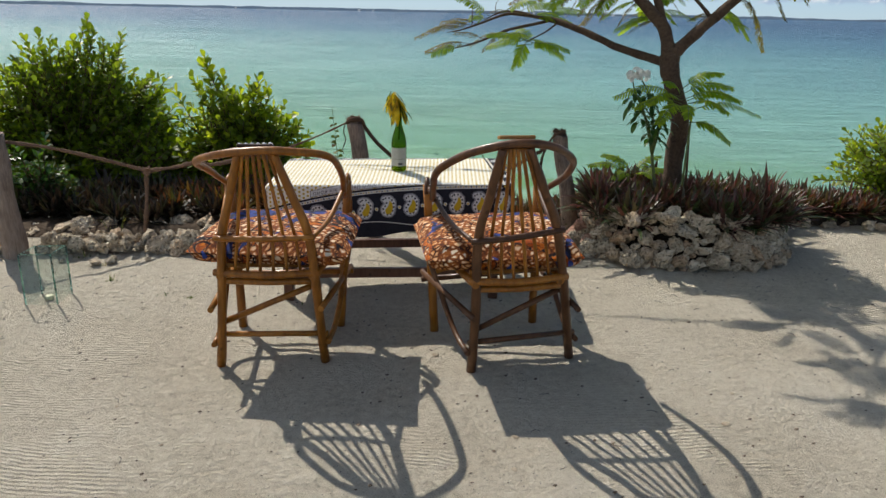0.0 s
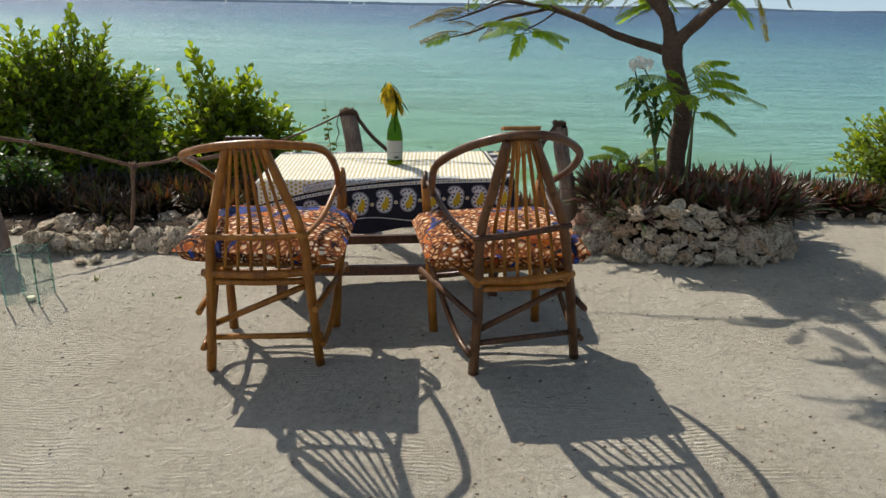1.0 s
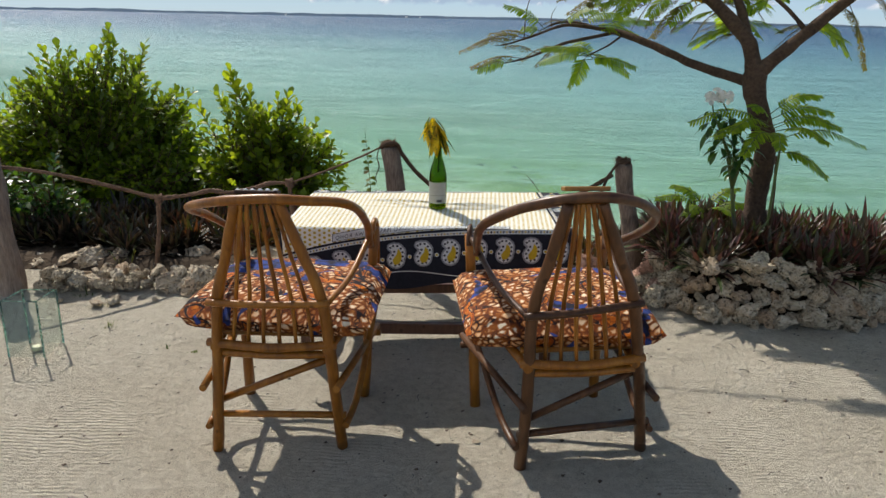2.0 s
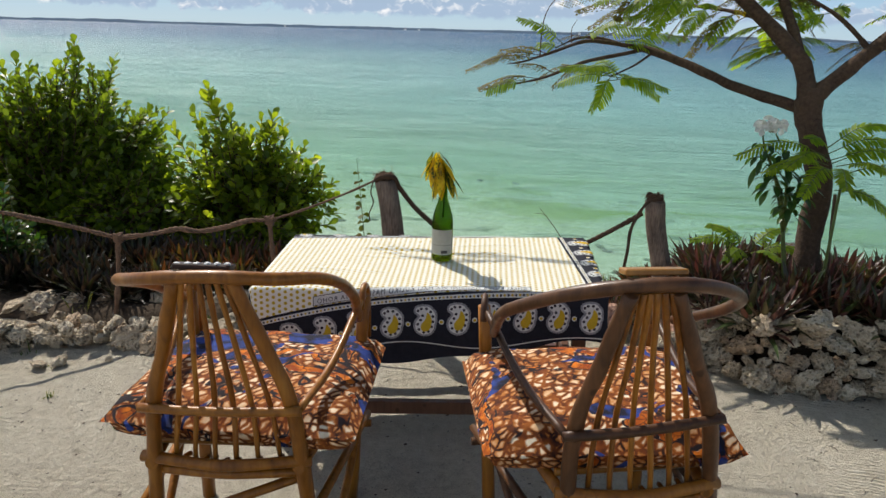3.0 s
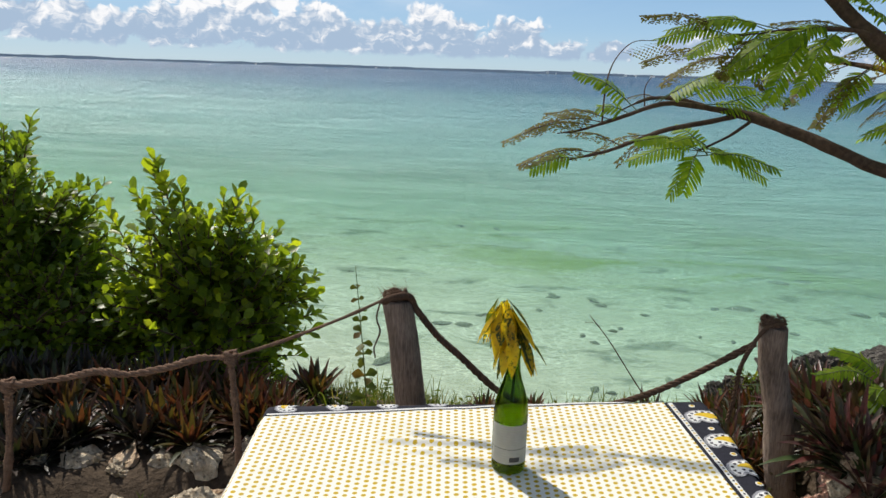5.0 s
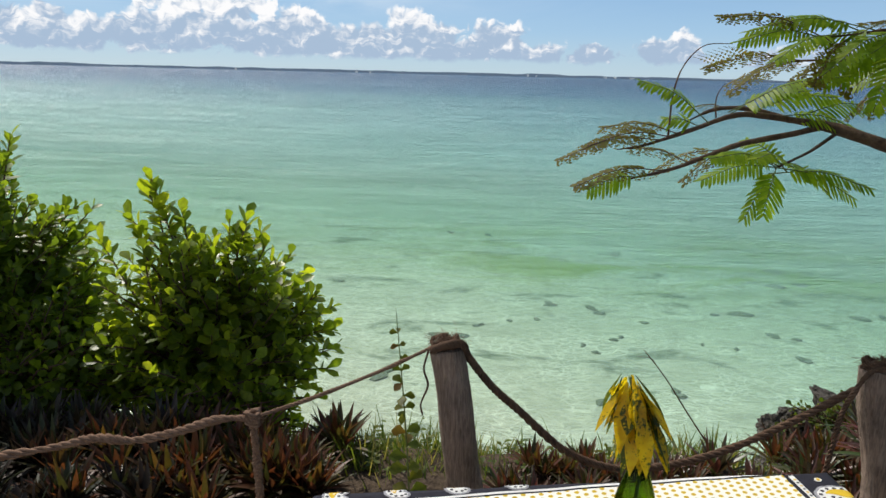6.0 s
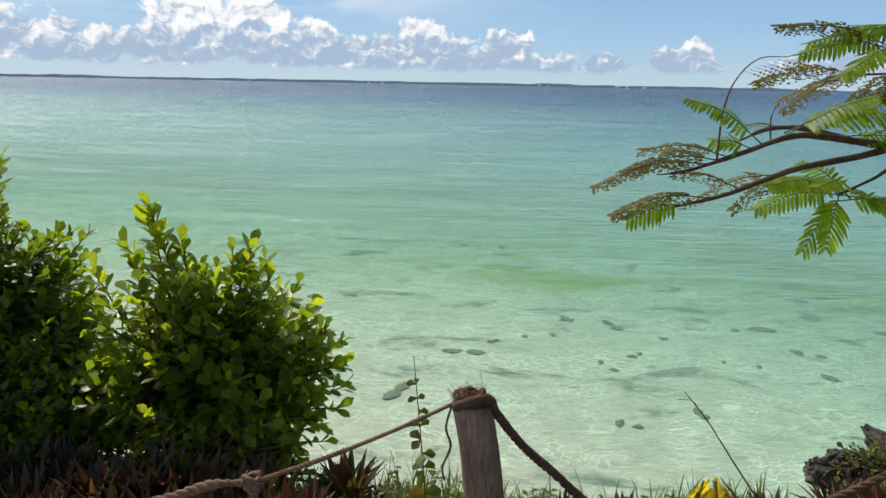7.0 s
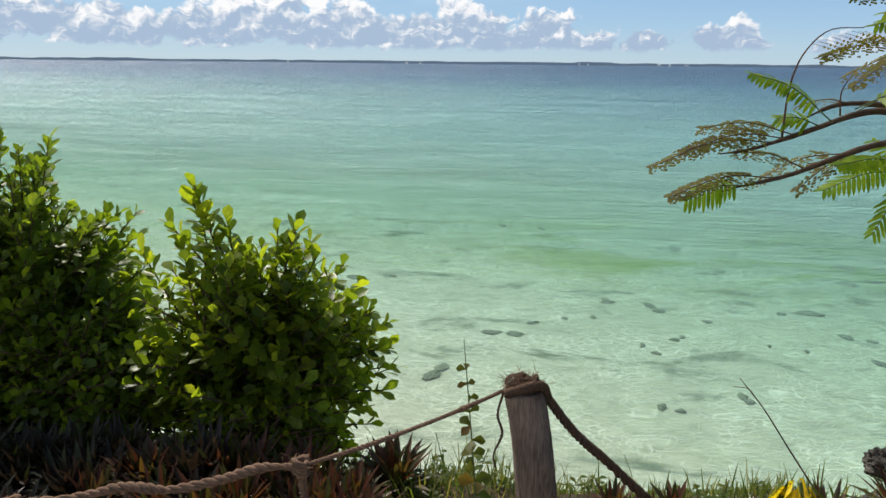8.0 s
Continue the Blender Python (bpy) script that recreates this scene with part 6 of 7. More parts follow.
def herb(at, height, n, seed, label, leaf=0.055, lean=(0, 0)):
    r = random.Random(seed)
    root = thing("leafy_weed", at, label, "weed")
    path = spline([(0, 0, -0.02), (lean[0] * 0.4, lean[1] * 0.4, height * 0.5), (lean[0], lean[1], height)], 20)
    bm = bmesh.new()
    tube(bm, path, [0.004, 0.0012], 5)
    part("stem", bm, M_STEM, root)
    bm = bmesh.new()
    for i in range(n):
        t = 0.12 + 0.84 * i / n
        p = path[int(t * 20)]
        a = 2.2 * i + r.uniform(-.4, .4)
        size = leaf * (1.15 - 0.75 * t) * r.uniform(0.8, 1.2)
        blade(bm, p, V(math.cos(a), 0.5 * math.sin(a), r.uniform(-.1, .7)), V(0.2 * math.sin(a), -0.8, 0.6), size, size * 0.62, 0.4, 0.25, 5, 0.58)
    for i in range(10):
        p = path[int(20 * r.uniform(0.8, 1.0)) - 1]
        a = r.uniform(0, 6.28)
        blade(bm, p, V(math.cos(a), math.sin(a), 0.8), V(0, 0, 1), 0.012, 0.006, 0.2, 0.2, 2, 0.5)
    part("leaves", bm, M_HERB, root)


herb((-0.435, 4.86, 0.0), 0.86, 34, 3, "tall slender weed with olive leaves by the post", 0.074, (-0.062, -0.005))
for i, (x, y, hgt) in enumerate(((-2.50, 4.95, 0.72), (-2.42, 4.9, 0.42), (-2.35, 4.9, 0.30))):
    herb((x, y, 0.04), hgt, 22, 40 + i, "soft green weed growing beside the thick post", 0.07, (0.03 * math.sin(i * 2), 0.02))


def grass(name, spots, label, seed):
    """spots: x, y, spread, blades, height."""
    r = random.Random(seed)
    bm = bmesh.new()
    for x0, y0, s, count, hgt in spots:
        for _ in range(count):
            x, y = x0 + r.gauss(0, s), y0 + r.gauss(0, s * 0.6)
            a = r.uniform(0, 6.28)
            d = V(math.cos(a) * 0.35, math.sin(a) * 0.35, 1)
            blade(bm, (x, y, ground_z(x, y) - 0.01), d, V(math.cos(a), math.sin(a), 0), hgt * r.uniform(0.5, 1.2), r.uniform(0.004, 0.008), r.uniform(0.2, 1.3), 0.3, 4, 0.2)
    ob = part(name, bm, M_GRASS)
    tagged(ob, label, "grass", kind="stuff")


grass("grass", [(-0.98 + 0.105 * i, 5.45 + 0.18 * math.sin(i * 2.1) + (0.15 if i > 9 else 0), 0.11, (170 if i < 8 else 75) + 50 * (i % 3), 0.24 if i < 8 else 0.19) for i in range(19)], "thin green and straw-coloured grass along the brink", 1)


def undergrowth():
    """Low broad-leaved weeds among the grass, thinning out along the brink."""
    r = random.Random(19)
    bm = bmesh.new()
    for k in range(150):
        x = -0.95 + 2.25 * r.random() ** 1.7
        y = r.uniform(5.22, 5.72)
        hgt = r.uniform(0.05, 0.17) * (1.2 if x < 0 else 0.8)
        p0 = V(x, y, ground_z(x, y) - 0.01)
        lean = V(r.uniform(-.4, .4), r.uniform(-.4, .4), 1) * hgt
        tube(bm, [p0, p0 + lean * 0.5, p0 + lean], 0.0018, 3)
        for j in range(r.randrange(5, 10)):
            a = 2.4 * j + r.random()
            size = r.uniform(0.028, 0.055)
            blade(bm, p0 + lean * (0.25 + 0.75 * j / 9), V(math.cos(a), math.sin(a), r.uniform(0, .7)), V(0, 0, 1), size, size * 0.55, 0.4, 0.2, 4, 0.55)
    tagged(part("undergrowth", bm, M_WEED), "low green broad-leaved weeds among the grass at the brink", "weeds", kind="stuff")


undergrowth()
grass("tall_grass", [(-0.62, 5.25, 0.06, 14, 0.52), (-0.70, 5.3, 0.05, 10, 0.42), (-0.55, 5.35, 0.05, 12, 0.45), (0.12, 5.4, 0.05, 8, 0.42), (0.95, 5.7, 0.06, 16, 0.40), (0.85, 5.75, 0.06, 12, 0.35), (1.0, 5.72, 0.03, 4, 0.6), (0.55, 5.6, 0.1, 12, 0.28), (-0.15, 5.5, 0.1, 14, 0.30), (0.3, 5.55, 0.1, 12, 0.28)], "tall thin grass stalks at the brink", 2)
grass("sand_tufts", [(-1.91, 4.12, 0.02, 9, 0.09), (-1.55, 3.73, 0.02, 12, 0.09), (-1.03, 3.51, 0.03, 9, 0.05), (-1.20, 3.555, 0.02, 7, 0.05), (-1.71, 4.0, 0.02, 9, 0.07), (-1.21, 4.52, 0.03, 14, 0.16), (-1.9, 4.55, 0.03, 12, 0.30), (-1.35, 4.46, 0.03, 12, 0.08), (-0.4, 3.48, 0.02, 7, 0.05)], "small grass tufts on the sand", 3)


def creeper():
    r = random.Random(9)
    bm = bmesh.new()
    for _ in range(3600):
        x = r.uniform(0.95, 2.6)
        y = r.gauss(5.85, 0.2)
        if r.random() < smooth(x, 1.5, 0.9) or ground_z(x, y) < -0.18:
            continue
        z = max(ground_z(x, y), -0.10) + r.uniform(0.0, 0.12) + 0.07 * fn((x, y, 0), 3, 1)
        a = r.uniform(0, 6.28)
        size = r.uniform(0.022, 0.045)
        blade(bm, (x, y, z), V(math.cos(a), math.sin(a), r.uniform(-.2, .7)), V(0, 0, 1), size, size * 0.7, 0.3, 0.2, 3, 0.5)
    for _ in range(40):
        x, y = r.uniform(1.3, 2.6), r.gauss(5.75, 0.12)
        p = V(x, y, max(ground_z(x, y), -0.1) + 0.05)
        d = V(r.uniform(-1, 1), r.uniform(-1, 1), r.uniform(0, 1.2)) * 0.14
        tube(bm, spline([p, p + d * 0.5 + V(0, 0, 0.02), p + d], 4), 0.0018, 3)
    ob = part("creeper", bm, M_WEED)
    tagged(ob, "green creeper with small leaves over the brink", "creeper", kind="stuff")


creeper()
bush((1.70, 6.00, 0.00), (0.46, 0.16, 0.12), [(1.42, 5.95, 0.07), (1.9, 5.95, 0.15)], 120, 300, 21, 0.034, M_WEED, "low green creeper mound over the crag")
tw = thing("dry_twig", (0.79, 5.60, 0.05), "thin dry twig standing in the grass", "twig")
rod("stem", [(0.02, 0, -0.03), (-0.10, 0.0, 0.14), (-0.21, 0.0, 0.30), (-0.31, 0.0, 0.42)], [0.004, 0.0018], M_TWIG, tw, 5, 0.2, 12)
rod("stem", [(-0.24, 0.0, 0.335), (-0.27, 0.01, 0.375), (-0.33, 0.0, 0.385)], 0.0015, M_TWIG, tw, 4, 0.2, 5)


# ---------------------------------------------------------------- the tree
def frond(tree, root, tip, seed, pairs=11, pinna=0.10, dry=0.0, droop=0.10, name="frond"):
    """A twice-feathered leaf from root to tip."""
    r = random.Random(seed)
    root, tip = Vector(root), Vector(tip)
    length = (tip - root).length
    path = spline([root, root.lerp(tip, 0.5) + V(0, 0, droop * length), tip], 16)
    bm = bmesh.new()
    tube(bm, path[::2], [0.0028, 0.0010], 4, mat=1)
    up = V(r.uniform(-.3, .3), -0.42 + r.uniform(-.15, .15), 0.88)
    for i in range(pairs):
        t = 0.20 + 0.80 * (i + 0.5) / pairs
        k = min(15, int(t * 16))
        p = path[k].lerp(path[k + 1], t * 16 - k)
        ax = (path[k + 1] - path[k]).normalized()
        side = ax.cross(up).normalized()
        for s in (-1, 1):
            ln = pinna * (0.55 + 0.75 * math.sin(math.pi * min(1, 0.18 + t * 0.78))) * r.uniform(0.85, 1.1)
            d = (side * s + ax * (0.30 + 0.6 * t) + V(0, 0, r.uniform(-.22, -.02))).normalized()
            bend = V(0, 0, -ln * r.uniform(0.12, 0.30))
            flat_n = side.cross(ax)
            w_ = d.cross(flat_n).normalized()
            if dry < 0.3:
                rows, m = [], 5
                for j in range(m + 1):
                    f = j / m
                    c = p + d * (ln * f) + bend * (f * f)
                    hw = 0.0054 * (0.55 + 0.55 * math.sin(math.pi * min(1, f * 0.85 + 0.12))) * (0.25 if j == m else 1)
                    rows.append((bm.verts.new(c - w_ * hw), bm.verts.new(c + w_ * hw)))
                for a_, b_ in zip(rows, rows[1:]):
                    bm.faces.new((a_[0], a_[1], b_[1], b_[0])).smooth = True
                continue
            count = max(5, int(ln / 0.0082))
            if dry > 0 and r.random() < dry * 0.55:
                tube(bm, [p, p + d * ln * 0.5 + bend * 0.3, p + d * ln + bend], 0.0006, 3, mat=1)
            for j in range(count):
                f = (j + 0.6) / count
                c = p + d * (ln * f) + bend * (f * f)
                lw = 0.0092 * (0.6 + 0.5 * math.sin(math.pi * min(1, f + 0.12))) * r.uniform(0.9, 1.1)
                for q_ in (-1, 1):
                    if r.random() < dry * 0.75:
                        continue
                    e = c + w_ * (q_ * lw) + d * 0.003
                    h = d * 0.0056
                    f_ = bm.faces.new([bm.verts.new(x) for x in (c - h * 0.6, e - h * 0.55, e + h * 0.75, c + h)])
    ob = part(name, bm, (M_FROND_DRY if dry > 0 else M_FROND, M_STEM if dry < 0.3 else M_TWIG), tree)
    return ob


def build_tree():
    o = V(1.79, 4.85, 0.18)
    tree = thing("feathery_tree", o, "small spreading tree with feathery leaves in the stone bed", "tree")

    def limb(name, pts, radii, n=18, seg=10, mat=M_BARK):
        return rod(name, [Vector(p) - o for p in pts], radii, mat, tree, seg, 0.16, n)

    limb("trunk", [(1.775, 4.83, 0.10), (1.785, 4.84, 0.32), (1.785, 4.85, 0.60), (1.800, 4.86, 0.82), (1.735, 4.88, 1.03), (1.700, 4.895, 1.17), (1.695, 4.90, 1.28)], [0.090, 0.071, 0.061, 0.058, 0.058, 0.064, 0.053], 30, 14)
    limb("limb", [(1.72, 4.89, 1.16), (1.60, 4.97, 1.205), (1.40, 5.08, 1.262), (1.28, 5.14, 1.315), (1.172, 5.20, 1.362), (1.05, 5.27, 1.405), (0.935, 5.32, 1.438)], [0.034, 0.028, 0.0255, 0.024, 0.023, 0.022, 0.020], 30)
    limb("branch", [(0.95, 5.315, 1.434), (0.765, 5.30, 1.459), (0.646, 5.30, 1.461), (0.491, 5.29, 1.404), (0.333, 5.28, 1.349), (0.24, 5.28, 1.332)], [0.0135, 0.011, 0.0095, 0.008, 0.005, 0.002])
    limb("branch", [(0.86, 5.34, 1.445), (0.74, 5.40, 1.478), (0.62, 5.43, 1.475), (0.5, 5.42, 1.42)], [0.011, 0.009, 0.007, 0.003])
    limb("branch", [(0.95, 5.315, 1.425), (0.84, 5.30, 1.398), (0.676, 5.30, 1.361), (0.55, 5.30, 1.31), (0.442, 5.30, 1.265), (0.291, 5.30, 1.225)], [0.0125, 0.011, 0.0095, 0.008, 0.0065, 0.003])
    limb("twig", [(1.00, 5.295, 1.405), (0.94, 5.29, 1.36), (0.899, 5.28, 1.335), (0.795, 5.27, 1.282)], [0.007, 0.004])
    limb("twig", [(0.415, 5.28, 1.385), (0.419, 5.28, 1.527), (0.446, 5.28, 1.624), (0.509, 5.28, 1.692), (0.60, 5.27, 1.700)], [0.0035, 0.0012], seg=6, mat=M_TWIG)
    limb("twig", [(0.58, 5.30, 1.45), (0.575, 5.30, 1.52), (0.60, 5.30, 1.57)], [0.003, 0.001], seg=5, mat=M_TWIG)
    limb("limb", [(1.69, 4.90, 1.22), (1.672, 4.92, 1.33), (1.635, 4.96, 1.42), (1.51, 5.05, 1.565), (1.36, 5.16, 1.72), (1.20, 5.26, 1.90), (0.98, 5.22, 2.10), (0.72, 5.12, 2.26)], [0.046, 0.042, 0.038, 0.033, 0.028, 0.022, 0.014], 26)
    limb("limb", [(1.655, 4.95, 1.38), (1.645, 5.02, 1.47), (1.60, 5.14, 1.66), (1.54, 5.28, 1.88), (1.46, 5.42, 2.12)], [0.030, 0.028, 0.025, 0.020, 0.013], 20)
    limb("limb", [(1.70, 4.895, 1.23), (1.80, 4.89, 1.325), (1.945, 4.90, 1.462), (2.09, 4.90, 1.60), (2.30, 4.86, 1.80), (2.55, 4.80, 1.98), (2.8, 4.72, 2.10)], [0.044, 0.038, 0.034, 0.031, 0.026, 0.020, 0.012], 26)
    limb("branch", [(1.935, 4.90, 1.455), (1.875, 4.96, 1.54), (1.79, 5.04, 1.63), (1.66, 5.14, 1.71), (1.5, 5.25, 1.75)], [0.014, 0.011, 0.009, 0.004], 16)
    limb("branch", [(1.50, 5.06, 1.58), (1.42, 5.22, 1.62), (1.30, 5.40, 1.65), (1.15, 5.55, 1.665), (0.98, 5.62, 1.66)], [0.013, 0.011, 0.009, 0.007, 0.003], 16)
    limb("branch", [(1.36, 5.16, 1.72), (1.25, 5.12, 1.75), (1.05, 5.15, 1.745), (0.86, 5.2, 1.72)], [0.012, 0.009, 0.003], 14)
    limb("branch", [(2.30, 4.86, 1.80), (2.2, 4.6, 1.95), (2.05, 4.35, 2.05)], [0.016, 0.010, 0.004], 12)
    limb("branch", [(2.45, 4.82, 1.92), (2.65, 5.05, 1.98), (2.85, 5.3, 1.95)], [0.014, 0.010, 0.004], 12)
    limb("branch", [(1.20, 5.26, 1.90), (1.1, 5.0, 2.08), (0.95, 4.7, 2.22), (0.7, 4.45, 2.30)], [0.016, 0.012, 0.008, 0.004], 12)
    limb("branch", [(1.05, 4.9, 2.13), (1.25, 4.6, 2.25), (1.35, 4.25, 2.32)], [0.012, 0.008, 0.004], 12)
    # unseen branch, added so that its fronds cast thin shadows on the tablecloth
    limb("branch", [(0.72, 5.12, 2.26), (0.3, 5.14, 2.27), (-0.1, 5.1, 2.20), (-0.5, 5.04, 2.06), (-0.62, 5.03, 2.02)], [0.010, 0.007, 0.005, 0.003], 14)
    # leaves: root, tip, dryness; the last three sit on the added unseen branch
    FR = [((0.52, 5.29, 1.42), (0.40, 5.30, 1.44), .0), ((0.44, 5.28, 1.38), (0.13, 5.24, 1.345), .5), ((0.40, 5.28, 1.37), (0.03, 5.22, 1.295), .55), ((0.46, 5.30, 1.39), (0.20, 5.38, 1.40), .35),
          ((0.42, 5.30, 1.26), (0.10, 5.26, 1.20), .35), ((0.34, 5.30, 1.235), (0.14, 5.24, 1.19), .0), ((0.50, 5.30, 1.29), (0.30, 5.34, 1.33), .55), ((0.62, 5.30, 1.34), (0.40, 5.40, 1.24), .6), ((0.66, 5.30, 1.35), (0.50, 5.34, 1.22), .6),
          ((0.80, 5.27, 1.285), (0.52, 5.20, 1.24), .0), ((0.80, 5.27, 1.285), (0.73, 5.16, 1.13), .0), ((0.80, 5.27, 1.285), (1.05, 5.20, 1.19), .0), ((0.80, 5.27, 1.29), (0.98, 5.40, 1.25), .0), ((0.81, 5.27, 1.29), (0.62, 5.40, 1.31), .0), ((0.84, 5.28, 1.30), (0.66, 5.10, 1.33), .0),
          ((0.62, 5.30, 1.47), (0.84, 5.20, 1.55), .0), ((0.66, 5.42, 1.48), (0.54, 5.52, 1.47), .5), ((0.74, 5.36, 1.48), (0.98, 5.28, 1.53), .0), ((0.80, 5.34, 1.46), (1.10, 5.30, 1.41), .0), ((0.88, 5.33, 1.46), (1.20, 5.40, 1.49), .0),
          ((0.98, 5.62, 1.66), (0.62, 5.60, 1.62), .5), ((1.00, 5.60, 1.66), (0.68, 5.48, 1.53), .5), ((1.05, 5.58, 1.66), (0.74, 5.7, 1.56), .55), ((1.12, 5.55, 1.66), (0.88, 5.45, 1.56), .45), ((1.18, 5.50, 1.66), (0.92, 5.62, 1.50), .5), ((1.2, 5.48, 1.66), (1.02, 5.32, 1.54), .4),
          ((0.88, 5.2, 1.72), (0.58, 5.16, 1.70), .0), ((0.92, 5.19, 1.73), (0.66, 5.05, 1.64), .0), ((1.02, 5.16, 1.745), (0.78, 5.3, 1.66), .0), ((1.10, 5.14, 1.75), (0.80, 5.02, 1.60), .0), ((1.16, 5.14, 1.75), (0.94, 5.18, 1.58), .0), ((1.22, 5.13, 1.75), (1.06, 4.98, 1.60), .0), ((1.28, 5.14, 1.74), (1.02, 5.26, 1.57), .0), ((1.0, 5.2, 1.74), (0.72, 5.26, 1.78), .0),
          ((1.30, 5.40, 1.65), (1.14, 5.24, 1.52), .0), ((1.36, 5.30, 1.64), (1.16, 5.40, 1.47), .35), ((1.40, 5.24, 1.62), (1.24, 5.12, 1.48), .0), ((1.44, 5.18, 1.61), (1.30, 5.34, 1.44), .45), ((1.50, 5.08, 1.56), (1.42, 5.3, 1.40), .45), ((1.62, 4.98, 1.44), (1.48, 5.2, 1.36), .3),
          ((1.54, 5.24, 1.75), (1.78, 5.2, 1.66), .0), ((1.60, 5.16, 1.66), (1.86, 5.3, 1.56), .0), ((1.50, 5.26, 1.75), (1.30, 5.2, 1.84), .0), ((1.66, 5.14, 1.71), (1.42, 5.04, 1.76), .0), ((1.56, 5.2, 1.74), (1.34, 5.36, 1.72), .0), ((1.62, 5.06, 1.5), (1.80, 5.24, 1.42), .0),
          ((1.98, 4.91, 1.50), (1.86, 5.16, 1.36), .3), ((2.00, 4.92, 1.52), (2.20, 5.16, 1.38), .0), ((2.09, 4.90, 1.60), (2.30, 5.10, 1.42), .45), ((2.12, 4.90, 1.62), (2.34, 5.06, 1.26), .5), ((2.2, 4.88, 1.7), (2.46, 5.06, 1.46), .45), ((2.26, 4.86, 1.76), (2.56, 5.0, 1.56), .4), ((2.3, 4.86, 1.8), (2.62, 4.9, 1.68), .0), ((2.16, 4.88, 1.66), (1.98, 5.1, 1.58), .0), ((2.7, 5.1, 1.98), (2.64, 5.2, 1.62), .4), ((2.6, 5.0, 1.97), (2.50, 5.1, 1.60), .45), ((2.85, 5.3, 1.95), (2.72, 5.4, 1.60), .35), ((-0.5, 5.04, 2.06), (-1.02, 5.05, 2.00), .6), ((-0.45, 5.04, 2.07), (-0.95, 4.93, 2.02), .6), ((-0.55, 5.05, 2.04), (-0.2, 4.96, 2.02), .6)]
    r = random.Random(8)
    for a, b, dry in list(FR):
        if dry < 0.3 and a[0] > 0.5:
            for _ in range(1 if a[2] > 1.55 else r.random() < 0.4):
                dry = r.choice((0.0, 0.0, 0.45)) if a[2] > 1.55 else 0.0
                FR.append((tuple(x + r.uniform(-.03, .03) for x in a), tuple(x + r.uniform(-.13, .13) for x in b), dry))
    # sprays about the fork
    stems = [(1.645, 5.02, 1.47), (1.60, 5.14, 1.66), (1.51, 5.05, 1.565), (1.36, 5.16, 1.72), (1.79, 5.04, 1.63), (1.54, 5.28, 1.88), (1.945, 4.90, 1.462), (1.66, 5.14, 1.71)]
    for k in range(30):
        a = stems[k % len(stems)]
        ang = r.uniform(0, 6.28)
        ln = r.uniform(0.20, 0.34)
        FR.append((a, (a[0] + ln * math.cos(ang), a[1] + 0.15 + 0.6 * ln * math.sin(ang), a[2] + r.uniform(-.14, .06)), 0.0 if k % 3 else 0.4))
    for i, (a, b, dry) in enumerate(FR):
        a, b = Vector(a) - o, Vector(b) - o
        frond(tree, a, b, 100 + i, pairs=max(7, int((b - a).length / 0.0175)), pinna=0.050 if dry == 0 else 0.040, dry=dry)
    # upper crown, over the view
    r = random.Random(31)
    tops = [(0.72, 5.12, 2.26), (0.95, 4.7, 2.22), (0.7, 4.45, 2.30), (1.35, 4.25, 2.32), (1.25, 4.6, 2.25), (2.8, 4.72, 2.10), (2.55, 4.80, 1.98), (2.05, 4.35, 2.05), (2.2, 4.6, 1.95), (2.12, 4.45, 2.02), (1.30, 4.42, 2.28), (2.65, 4.75, 2.05), (2.85, 5.3, 1.95), (1.46, 5.42, 2.12), (0.98, 5.22, 2.10), (1.1, 5.0, 2.08), (1.46, 5.42, 2.12), (1.0, 5.2, 2.12), (0.72, 5.12, 2.26)]
    for i in range(126):
        a = Vector(tops[i % len(tops)]) - o
        ang = r.uniform(0, 6.28)
        ln = r.uniform(0.26, 0.40)
        b = a + V(math.cos(ang) * ln, math.sin(ang) * ln, r.uniform(-.10, .16))
        frond(tree, a, b, 300 + i, pairs=17, pinna=0.062, dry=0.0 if i % 4 else 0.4)
    # the bare comb of a stripped leaf
    bm = bmesh.new()
    for i in range(9):
        p = V(0.47 + 0.017 * i, 5.28, 1.655 + 0.006 * min(i, 6)) - o
        tube(bm, [p, p + V(0.05, 0.005, -0.012), p + V(0.085, 0.01, -0.03 - 0.002 * i)], 0.0007, 3)
        for j in range(5):
            q_ = p + V(0.03 + 0.012 * j, 0.004, -0.010 - 0.004 * j)
            f = bm.faces.new([bm.verts.new(q_ + V(*d)) for d in ((0, 0, 0), (0.004, 0, 0.005), (0.008, 0, 0.001), (0.004, 0, -0.004))])
    part("stripped_leaf", bm, M_FROND_DRY, tree)


build_tree()


def sapling(at, fronds, label, seed, pairs=20, pinna=0.046):
    at = Vector(at)
    root = thing("feathery_sapling", at, label, "sapling")
    rod("stem", [V(0, 0, -0.05), V(0.01, 0, fronds[0][0][2] - at.z)], [0.009, 0.006], M_STEM, root, 7, 0.1)
    for i, (a, b) in enumerate(fronds):
        frond(root, Vector(a) - at, Vector(b) - at, seed + i, pairs, pinna, 0.0, 0.16)


